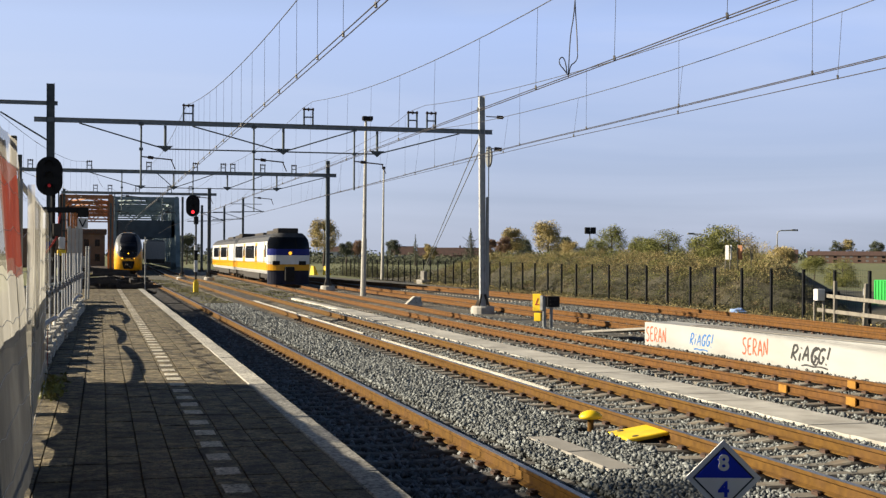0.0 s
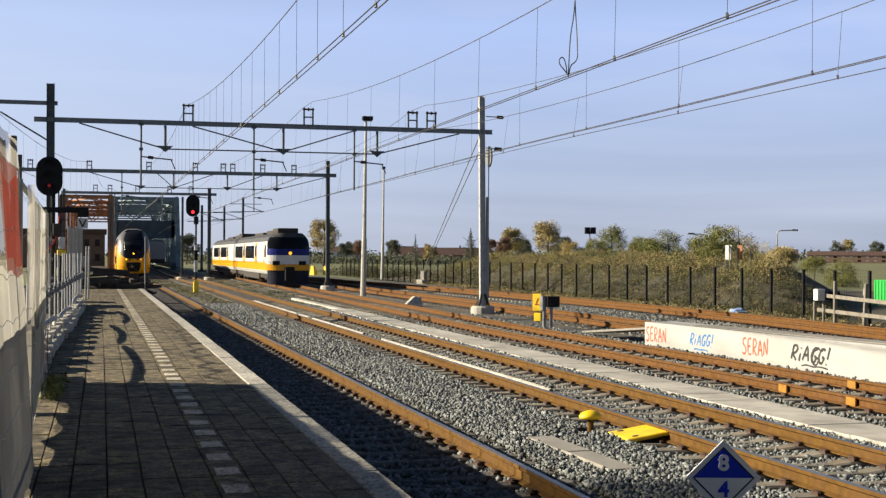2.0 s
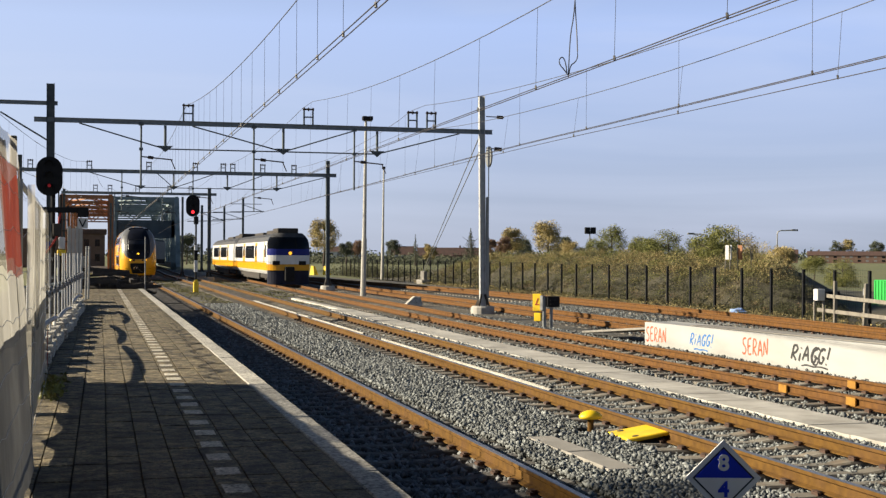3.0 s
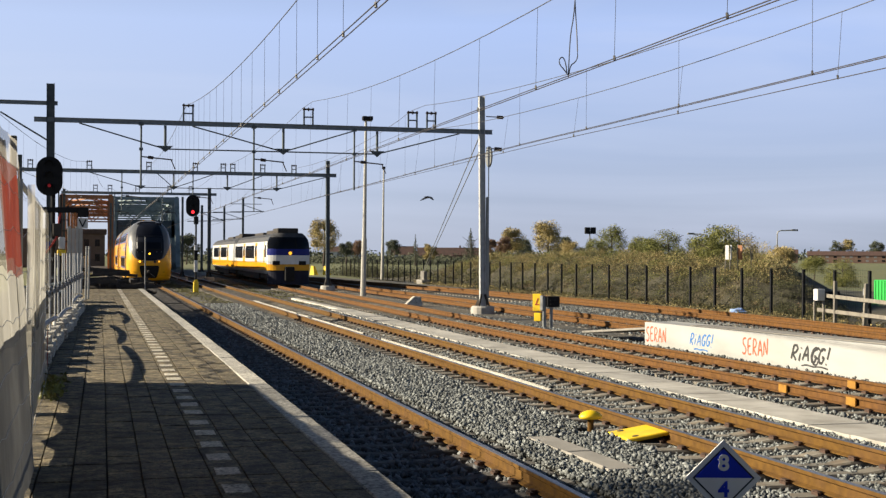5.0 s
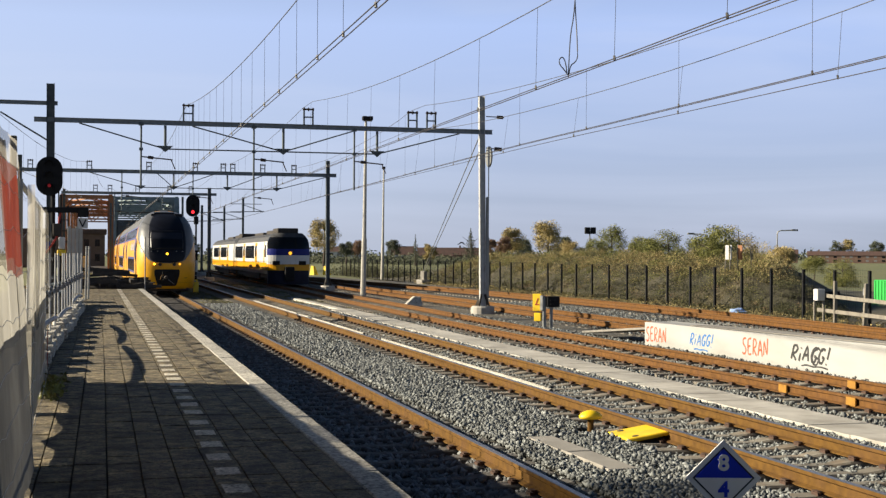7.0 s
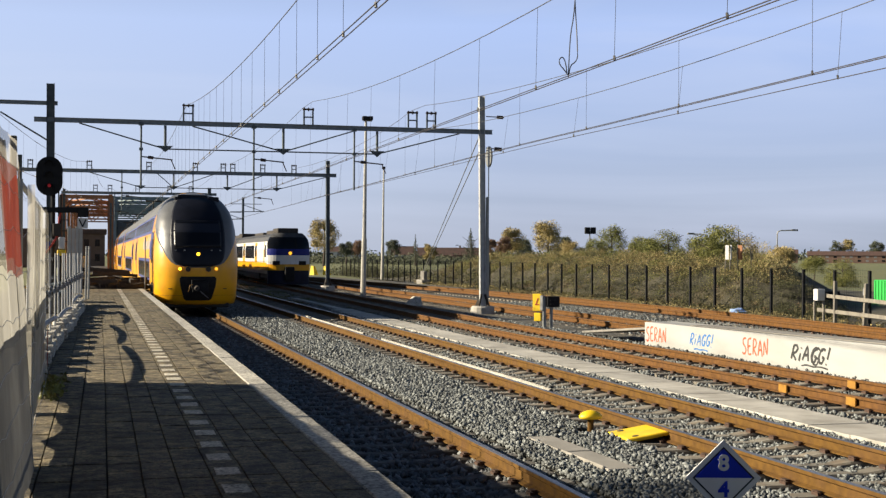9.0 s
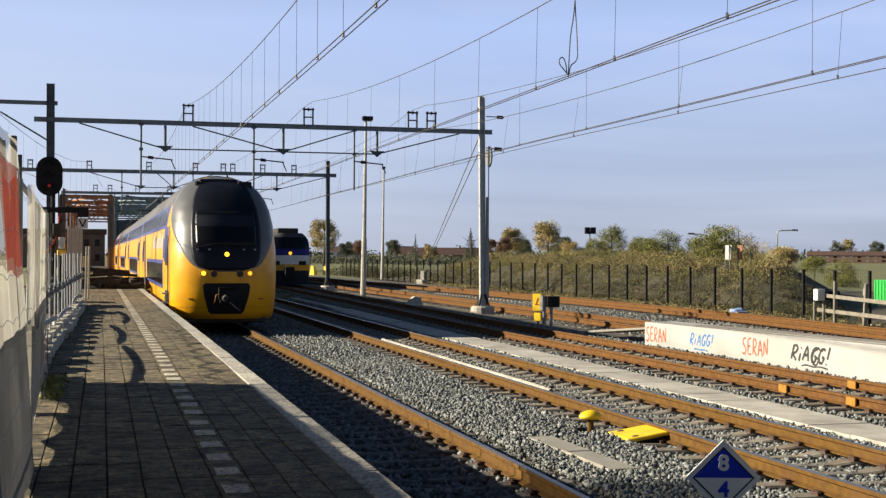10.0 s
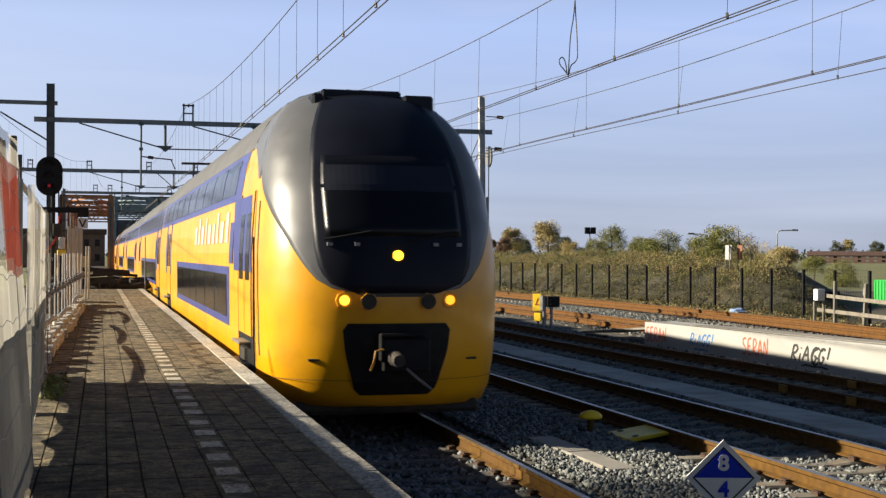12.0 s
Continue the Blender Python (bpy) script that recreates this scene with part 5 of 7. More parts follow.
def side_features(car, front_end, length):
    """Livery panels, windows and doors on both sides."""
    for s in (-1, 1):
        lo0, lo1 = (4.9, 18.1) if front_end else (4.4, length - 7.4)
        panel = part("lower_panel", side_patch(lo0, lo1, 1.02, 1.90, s, 0.006), M_BLUE, car, "blue lower window band")
        n = 6 if front_end else 7
        step = (lo1 - lo0 - 0.6) / n
        for k in range(n):
            part("window", side_patch(lo0 + 0.35 + k * step, lo0 + 0.25 + (k + 1) * step, 1.14, 1.78, s, 0.012), M_GLASS, panel)
        up0, up1 = (3.7, length - 0.25) if front_end else (0.25, length - 0.25)
        panel = part("upper_panel", side_patch(up0, up1, 2.85, 3.55, s, 0.006), M_BLUE, car, "blue upper window band")
        n = 10 if front_end else 11
        step = (up1 - up0 - 1.6) / n
        for k in range(n):
            part("window", side_patch(up0 + 0.9 + k * step, up0 + 0.75 + (k + 1) * step, 2.96, 3.46, s, 0.012), M_GLASS, panel)
        for d0 in ((2.0, length - 5.6) if front_end else (1.6, length - 5.6)):
            if front_end and d0 < 3:
                part("door_surround", side_patch(d0 - 0.1, d0 + 2.1, 1.86, 2.86, s, 0.014, slant=0.35), M_BLUE, car, "blue panel round the door windows")
            else:
                part("door_surround", side_patch(d0 - 0.35, d0 + 2.3, 1.55, 2.93, s, 0.006), M_BLUE, car, "blue panel round the door windows")
            for k in range(2):
                w = 0.72
                door = part("door", side_patch(d0 + k * (w + 0.04), d0 + w + k * (w + 0.04), 0.72, 2.86, s, 0.010), M_YELLOW, car)
                ob = part("door_window", side_patch(d0 + 0.14 + k * (w + 0.04), d0 + w - 0.14 + k * (w + 0.04), 1.75, 2.62, s, 0.018), M_GLASS, door)
            part("door_groove", side_patch(d0 - 0.06, d0 - 0.02, 0.72, 2.9, s, 0.011), M_DARK, car)
            part("door_groove", side_patch(d0 + 1.50, d0 + 1.54, 0.72, 2.9, s, 0.011), M_DARK, car)
            part("step", B((s * 1.36 if s > 0 else -1.62, 1.62 if s > 0 else -1.36, d0 + 0.1, d0 + 1.4, 0.62, 0.68) if front_end and d0 < 3 else (1.4 if s > 0 else -1.63, 1.63 if s > 0 else -1.4, d0 + 0.15, d0 + 1.35, 0.90, 0.935), bevel=0.01), M_STEEL, car, "folding metal door step")
            if not (front_end and d0 < 3):
                part("step_recess", side_patch(d0, d0 + 1.5, 0.5, 1.0, s, 0.014), M_BLACK, car, "dark opening behind the door step")
        # small windows and plain bars of lettering on the yellow band
        part("small_window", side_patch(4.35 if front_end else 4.0, 4.85 if front_end else 4.5, 1.95, 2.55, s, 0.012), M_BLUE, car)
        if front_end:
            y = 5.2
            for k in range(9):
                w = 0.9 * (0.5, 0.6, 0.35, 0.5, 0.6, 0.3, 0.6, 0.45, 0.6)[k]
                part("lettering_bar", side_patch(y, y + w, 2.26, 2.26 + (0.46, 0.34, 0.50, 0.34, 0.34, 0.48, 0.34, 0.50, 0.34)[k], s, 0.010), M_LETTER, car)
                y += w + 0.36


def build_front_car(length=26.8):
    car = thing("train_car", "yellow and blue double-deck leading train car with dark windscreen", "train car", "cars of the passenger train")
    bm = shell(3.6, length)
    part("body", bm, M_YELLOW, car, smooth=False)
    # nose skin
    bm = bmesh.new()
    ss = np.linspace(-1, 1, 33)
    rows = []
    for z in NOSE_Z:
        w = nose_point(z, 1).x
        rows.append([(-w, 3.62, z)] + [(-w, nose_point(z, -1).y + (3.62 - nose_point(z, -1).y) * 0.5, z)] + [tuple(nose_point(z, s)) for s in ss] + [(w, nose_point(z, 1).y + (3.62 - nose_point(z, 1).y) * 0.5, z)] + [(w, 3.62, z)])
    vs = ribbon(bm, rows)
    bm.faces.new(vs[0])
    bm.faces.new(vs[-1])
    part("nose", bm, M_YELLOW, car, smooth=True)
    # roof skin in grey over the whole length
    bm = bmesh.new()
    sec = [(body_x(3.54) + 0.008, 3.54)] + [(x + 0.008, z + 0.006) for x, z in BODY if z > 3.55]
    sec = sec + [(-x, z) for x, z in sec[-2::-1]]
    ribbon(bm, [[(x, 3.26, z - 0.12) for x, z in sec]] + [[(x, y, z) for x, z in sec] for y in (3.3, 10, 18, length)])
    part("roof", bm, M_ROOF, car, "grey roof")
    # grey surround, widening upwards and meeting the roof
    grey = lambda z: float(np.interp(z, [1.60, 1.68, 1.8, 2.0, 2.3, 2.6, 2.9, 3.2, 4.4], [0.12, 0.28, 0.39, 0.48, 0.60, 0.75, 0.89, 1.0, 1.0]))
    part("surround", nose_patch(grey, 1.60, 4.385, 0.008, 30, 26), M_GREY, car, "silver grey surround of the cab", smooth=True)
    bm = bmesh.new()
    for s in (-1, 1):
        rows = []
        for z, yb in ((3.05, 1.9), (3.2, 2.15), (3.35, 2.5), (3.58, 3.3)):
            p = nose_point(z, s)
            rows.append([(p.x + s * 0.008, p.y - 0.05, z), (p.x + s * 0.008, max(p.y + 0.02, yb), z)])
        for z in (3.75, 3.95, 4.12, 4.27, 4.36):
            p = nose_point(z, s)
            rows.append([(p.x + s * 0.008, p.y - 0.05, z + 0.004), (p.x + s * 0.008, 3.65, z + 0.004)])
        ribbon(bm, rows)
    part("surround_side", bm, M_GREY, car)
    dark = lambda z: float(np.interp(z, [1.63, 1.70, 1.8, 1.95, 2.2, 2.6, 3.0, 3.5, 4.0, 4.3], [0.15, 0.275, 0.33, 0.37, 0.40, 0.415, 0.42, 0.42, 0.41, 0.39]))
    part("hood", nose_patch(dark, 1.64, 4.26, 0.018, 26, 22), M_HOOD, car, "matt black front panel", smooth=True)
    glass = lambda z: float(np.interp(z, [2.32, 2.6, 3.0, 3.28], [0.325, 0.335, 0.345, 0.345]))
    part("windscreen", nose_patch(glass, 2.30, 3.28, 0.0205, 10, 20), M_SCREEN, car, "dark glossy windscreen", smooth=True)
    part("sun_visor", nose_patch(lambda z: 0.325, 2.84, 3.16, 0.0225, 5, 20), M_VISOR, car, "grey roller blind behind the windscreen")
    part("roof_ridge", B((-0.60, 0.46, 1.95, 3.4, 4.02, 4.235), (-0.74, -0.60, 1.8, 3.0, 3.93, 4.16), (0.46, 0.86, 1.8, 3.0, 3.93, 4.17), bevel=0.03), M_HOOD, car)
    # lamps
    for x in (-0.63, 0.63):
        s = math.copysign((abs(x) / body_x(1.56)) ** (NOSE_E / 2), x)
        p = nose_point(1.56, math.asin(min(1, (abs(x) / body_x(1.56)) ** (NOSE_E / 2))) / (math.pi / 2) * (1 if x > 0 else -1))
        bm = bmesh.new()
        rod(bm, (p.x, p.y - 0.03, 1.56), (p.x, p.y + 0.1, 1.56), 0.10, 8)
        ring = part("lamp_housing", bm, M_YELLOW, car)
        bm = bmesh.new()
        rod(bm, (p.x, p.y - 0.045, 1.56), (p.x, p.y, 1.56), 0.056, 16)
        part("headlight", bm, M_LAMP if x < 0 else M_LAMPDIM, ring, "lit warm headlight")
        bm = bmesh.new()
        xi = x * 0.56
        rod(bm, (xi, 0.0 - 0.02, 1.545), (xi, 0.12, 1.545), 0.105, 6)
        ring = part("marker_housing", bm, M_YELLOW, car)
        bm = bmesh.new()
        rod(bm, (xi, -0.03, 1.545), (xi, 0.06, 1.545), 0.09, 16)
        part("marker_lamp", bm, M_DARK, ring)
    bm = bmesh.new()
    rod(bm, (0, nose_y(2.08) - 0.05, 2.08), (0, nose_y(2.08) + 0.05, 2.08), 0.06, 16)
    part("top_light", bm, M_LAMP, car, "lit warm upper light")
    # coupler recess with coupler
    opening = lambda z: math.asin((float(np.interp(z, [0.44, 0.50, 0.95, 1.24, 1.29], [0.42, 0.49, 0.61, 0.64, 0.58])) / 1.48) ** (NOSE_E / 2)) / (math.pi / 2)
    bm = nose_patch(opening, 0.44, 1.29, 0.014, 12, 14)
    part("coupler_recess", bm, M_BLACK, car, "black coupler opening")
    coupler = part("coupler", B((-0.2, 0.36, -0.10, 0.1, 0.74, 1.12), (-0.24, 0.28, -0.14, -0.02, 1.14, 1.18), (-0.24, -0.2, -0.12, 0.0, 0.86, 1.16), bevel=0.015), M_BLACK, car)
    bm = bmesh.new()
    rod(bm, (-0.06, -0.34, 0.88), (-0.06, 0.0, 0.9), 0.07, 12, 0.11)
    part("coupler_head", bm, M_DARK, coupler)
    part("coupler_handle", R(((0.05, -0.22, 0.78), (0.34, -0.24, 0.54), 0.015), seg=8), M_GREY, coupler)
    bm = bmesh.new()
    tube(bm, [(-0.2, -0.12, 1.0), (-0.3, -0.16, 0.98), (-0.32, -0.16, 0.86), (-0.36, -0.14, 0.76)], 0.016)
    part("air_hose", bm, M_CLAMP, coupler, "yellow air hose")
    part("skirt", B((-1.15, 1.15, 0.55, 3.5, 0.18, 0.34), bevel=0.05), M_DARK, car)
    # wipers, handrails, cab door seams
    for x0, x1 in ((-0.85, -0.25), (0.1, 0.75)):
        p, q = nose_point(2.26, x0 * 0.4), nose_point(2.36, x1 * 0.4)
        part("wiper", R((p + Vector((0, -0.05, 0)), q + Vector((0, -0.06, 0)), 0.014)), M_BLACK, car)
    # panel seams, buffers for lifting, small lamps over the windscreen
    for z in (0.62,):
        bm = bmesh.new()
        ribbon(bm, [[nose_point(z + dz, q, 0.004) for q in np.linspace(-0.9, 0.9, 30)] for dz in (-0.003, 0.003)])
        part("panel_seam", bm, M_DARK, car)
    for q in (-0.30, -0.16, 0.16, 0.30):
        p = nose_point(2.2, q, 0.03)
        part("washer_jet", B((p.x - 0.03, p.x + 0.03, p.y - 0.02, p.y + 0.03, p.z - 0.02, p.z + 0.02)), M_STEEL, car)
    for x in (-0.82, 0.82):
        p = nose_point(0.86, 0.4 if x > 0 else -0.4)
        part("jack_bracket", B((p.x - 0.07, p.x + 0.07, p.y - 0.03, p.y + 0.06, 0.845, 0.87)), M_DARK, car)
    for s in (-1, 1):
        part("cab_door_groove", skin_strip(1.20, 1.27, 0.85, 2.75, s, 0.004, 0.22), M_DARK, car)
        part("cab_door_groove", skin_strip(1.56, 1.60, 0.75, 2.9, s, 0.004, 0.25), M_DARK, car)
        bm = R(((s * (skin_x(1.42, 1.0) + 0.04), 1.42, 1.0), (s * (skin_x(1.5, 2.3) + 0.04), 1.5, 2.3), 0.014))
        part("handrail", bm, M_DARK, car)
    for s in (-1, 1):
        recess = part("bogie_recess", side_patch(1.68, 3.5, 0.37, 1.03, s, 0.014), M_BLACK, car, "dark opening round the leading bogie")
        part("axle_box", B((s * 1.40 - 0.06, s * 1.40 + 0.06, 1.8, 2.2, 0.40, 0.80), bevel=0.03), M_DARK, recess)
        part("axle_box", B((s * 1.40 - 0.06, s * 1.40 + 0.06, 2.95, 3.35, 0.40, 0.80), bevel=0.03), M_DARK, recess)
        part("spring", R(((s * 1.46, 2.5, 0.4), (s * 1.46, 2.5, 0.86), 0.08), ((s * 1.46, 2.75, 0.4), (s * 1.46, 2.75, 0.86), 0.08), seg=10), M_DARK, recess)
        part("cab_step", B((min(s * 1.46, s * 1.64), max(s * 1.46, s * 1.64), 2.0, 2.9, 0.93, 0.965), bevel=0.01), M_STEEL, recess, "grey metal step")
    side_features(car, True, length)
    part("underframe", B((-1.2, 1.2, 4.5, length - 4, 0.2, 0.36), bevel=0.04), M_DARK, car)
    wheels = bogie(car, 3.6) + bogie(car, length - 3.8)
    part("gangway", B((-1.1, 1.1, length, length + 0.32, 0.6, 3.9), bevel=0.05), M_DARK, car)
    return car, wheels


def build_middle_car(length=26.5):
    car = thing("train_car", "yellow and blue double-deck train carriage with dark windows", "train car", "cars of the passenger train")
    part("body", shell(0.0, length), M_YELLOW, car)
    bm = bmesh.new()
    sec = [(body_x(3.54) + 0.008, 3.54)] + [(x + 0.008, z + 0.006) for x, z in BODY if z > 3.55]
    sec = sec + [(-x, z) for x, z in sec[-2::-1]]
    ribbon(bm, [[(x, y, z) for x, z in sec] for y in (0, 10, 18, length)])
    part("roof", bm, M_ROOF, car, "grey roof")
    side_features(car, False, length)
    part("underframe", B((-1.2, 1.2, 4.5, length - 4, 0.2, 0.36), bevel=0.04), M_DARK, car)
    part("gangway", B((-1.1, 1.1, length, length + 0.32, 0.6, 3.9), bevel=0.05), M_DARK, car)
    wheels = bogie(car, 3.4) + bogie(car, length - 3.4)
    bm = bmesh.new()
    for s in (-0.5, 0.5):
        rod(bm, (s, 1.2, 4.40), (s * 0.7, 2.6, 4.66), 0.03)
        rod(bm, (s * 0.7, 2.6, 4.66), (s * 0.8, 1.5, 5.0), 0.025)
    rod(bm, (-0.8, 1.5, 5.02), (0.8, 1.5, 5.02), 0.03)
    rod(bm, (-0.8, 1.75, 5.02), (0.8, 1.75, 5.02), 0.03)
    part("pantograph", bm, M_DARK, car)
    part("roof_gear", B((-0.6, 0.6, 0.9, 3.2, 4.35, 4.48), (-0.5, 0.5, 6, 8.5, 4.34, 4.50), bevel=0.03), M_DARK, car)
    return car, wheels


def build_sprinter():
    """The standing suburban train: white and yellow sides, blue front."""
    sec = [(1.30, 0.75), (1.42, 0.95), (1.44, 1.6), (1.44, 2.5), (1.38, 2.95), (1.22, 3.25), (0.9, 3.45), (0.4, 3.55), (0.0, 3.57)]
    zs, xs = [p[1] for p in sec], [p[0] for p in sec]
    bx = lambda z: float(np.interp(z, zs, xs))

    def patch(y0, y1, z0, z1, s, off, n=4):
        bm = bmesh.new()
        rows = []
        for z in np.linspace(z0, z1, n):
            x = s * (bx(z) + off)
            rows.append([(s * (bx(z) - 0.03), y0, z), (x, y0, z), (x, y1, z), (s * (bx(z) - 0.03), y1, z)])
        vs = ribbon(bm, rows)
        bm.faces.new(vs[0])
        bm.faces.new(vs[-1])
        return bm

    def one(front, label):
        L = 25.8
        car = thing("suburban_train_car", label, "train car", "cars of the suburban train")
        full = [(x, z) for x, z in sec] + [(-x, z) for x, z in sec[-2::-1]]
        bm = bmesh.new()
        ys = [(0.92, 0.96, 0.10), (1.05, 1.0, 0.0), (1.4, 1.0, 0.0), (10, 1, 0), (18, 1, 0), (L, 1, 0)] if front else [(0.0, 1, 0), (10, 1, 0), (L, 1, 0)]
        rows = [[(x * k, y, z if z < 2.6 else 2.6 + (z - 2.6) * (1 - d)) for x, z in full] for y, k, d in ys]
        vs = ribbon(bm, rows)
        for a, b in zip(vs, vs[1:]):
            bm.faces.new((a[0], a[-1], b[-1], b[0]))
        bm.faces.new(vs[0][::-1])
        bm.faces.new(vs[-1])
        part("body", bm, M_WHITE, car)
        bm = bmesh.new()
        up = [(x + 0.01, z + 0.008) for x, z in sec if z > 2.9]
        up = up + [(-x, z) for x, z in up[-2::-1]]
        ribbon(bm, [[(x, y, z) for x, z in up] for y in ((0.95 if front else 0.0), 12, L)])
        part("roof", bm, M_DARKROOF, car, "dark grey roof")
        for s in (-1, 1):
            part("yellow_band", patch(0.98 if front else 0.0, L, 0.98, 1.52, s, 0.006), M_YELLOW, car, "yellow waist band")
            for g0 in ((9.2, 18.4) if front else (7.9, 17.2)):
                for k in range(3):
                    part("window", patch(g0 + 2.25 * k, g0 + 2.25 * k + 2.12, 1.78, 2.72, s, 0.014), M_GLASS, car)
            for y in ((7.2, 16.4) if front else (5.9, 15.2)):
                door = part("door", patch(y, y + 1.5, 1.0, 2.9, s, 0.010), M_YELLOW, car, "yellow sliding door")
                part("door_window", patch(y + 0.25, y + 1.25, 1.9, 2.7, s, 0.016), M_GLASS, door)
            if front:
                part("cab_side", patch(2.3, 2.7, 0.98, 2.9, s, 0.010), M_YELLOW, car)
                part("cab_window", patch(1.25, 2.1, 1.9, 2.7, s, 0.014), M_GLASS, car)
        part("underframe", B((-1.2, 1.2, 0.6, L - 0.4, 0.42, 0.78), (-1.3, 1.3, 7, 19, 0.3, 0.75), bevel=0.03), M_DARK, car)
        bogie(car, 3.6)
        bogie(car, L - 3.6)
        part("gangway", B((-0.9, 0.9, L, L + 0.5, 0.8, 3.2), bevel=0.04), M_DARK, car)
        part("roof_gear", B((-0.7, 0.7, 0.9, 3.6, 3.5, 3.86), (-0.55, 0.55, 5.0, 9.0, 3.5, 3.78), (-0.5, 0.5, 12.0, 18.0, 3.5, 3.72), bevel=0.04), M_DARK, car)
        if front:
            def F(w, z0, z1, yo):
                """A front panel bowed round the corners and leaning back above the sill."""
                bm = bmesh.new()
                rows = []
                for z in np.linspace(z0, z1, 7):
                    back = 0.30 * max(0.0, z - 2.2) ** 1.6
                    wz = w * (1.0 - 0.30 * max(0.0, (z - 2.5) / 1.0) ** 3)
                    rows.append([(wz * q, yo + back + 0.42 * abs(q) ** 3.2, z) for q in np.linspace(-1, 1, 17)] + [(wz, 1.0, z), (-wz, 1.0, z)])
                vs = ribbon(bm, rows, close=True)
                bm.faces.new(vs[0])
                bm.faces.new(vs[-1])
                return bm
            part("front_blue", F(1.41, 2.02, 2.46, 0.0), M_DEEPBLUE, car, "deep blue front panel", smooth=False)
            part("windscreen", F(1.40, 2.44, 3.24, -0.004), M_GLASS, car, "wide dark windscreen")
            part("front_top", F(1.40, 3.24, 3.52, 0.0), M_DARKROOF, car)
            part("front_yellow", F(1.42, 1.0, 1.42, 0.002), M_YELLOW, car)
            part("front_grey", F(1.42, 1.42, 2.02, 0.0), M_SIGNWHITE, car)
            part("front_skirt", F(1.38, 0.06, 1.0, 0.06), M_SKIRT, car)
            part("coupler", B((-0.32, 0.32, -0.3, 0.2, 0.3, 1.25), bevel=0.05), M_BLACK, car)
            for x in (-0.88, 0.88):
                part("buffer_lamp", B((x - 0.24, x + 0.24, 0.0, 0.3, 1.36, 1.64), bevel=0.02), M_BLACK, car)
            bm = bmesh.new()
            rod(bm, (0.05, -0.05, 2.16), (0.05, 0.05, 2.16), 0.11, 12)
            part("front_light", bm, M_LAMPDIM, car, "lit warm front light")
        return car

    a = one(True, "white and yellow suburban train car with a blue front")
    b = one(False, "white and yellow suburban train carriage on the siding")
    for car, y in ((a, 89.0), (b, 115.3)):
        x0, x1 = TRACK3(y + 3), TRACK3(y + 23)
        ang = math.degrees(math.atan2(x0 - x1, 20))
        car.matrix_basis = pose(x0 + (x0 - x1) * 3 / 20, y, 0, 0, 0, ang)


build_sprinter()
FRONT, FRONT_WHEELS = build_front_car()
SECOND, SECOND_WHEELS = build_middle_car()
CARS = [FRONT, SECOND] + [copy_thing(SECOND, Matrix.Identity(4)) for _ in range(4)]
SPEED = 10.75
START = 144.1
CAR_AT = [0.0, 27.15, 54.0, 80.85, 107.7, 134.55]
CAR_LEN = [26.8] + [26.5] * 5


def car_pose(i, t):
    y = START - SPEED * t + CAR_AT[i]
    ya, yb = y + 3.6, y + CAR_LEN[i] - 3.6
    shift = lambda q: float(np.interp(q, [15, 36, 47, 80, 112, 140], [0.03, 0.08, 0.09, 0.14, 0.10, 0.0]))
    xa, xb = TRACK1(ya) + shift(y), TRACK1(yb) + shift(y)
    ang = math.atan2(xa - xb, yb - ya)
    return pose(xa + math.tan(ang) * 3.6, y, 0, 0, 0, math.degrees(ang))


def motions():
    times = [k * 0.5 for k in range(25)]
    for i, car in enumerate(CARS):
        walk(car, [(t, car_pose(i, t)) for t in times])
    steps = [k / 18 for k in range(217)]
    for w in FRONT_WHEELS + SECOND_WHEELS:
        at = w.location.copy()
        walk(w, [(t, Matrix.Translation(at) @ Matrix.Rotation(SPEED * t / 0.46, 4, "X")) for t in steps])
    walk(BIRD, [(t, pose(*BIRD_LINE(t), 0, 0, -60)) for t in times])
    for wing, s in zip(WINGS, (-1, 1)):
        walk(wing, [(k / 10, pose(s * 0.03, 0, 0, 0, s * (28 * math.sin(k * 1.9)), 0)) for k in range(121)])

# ---- bridges ----


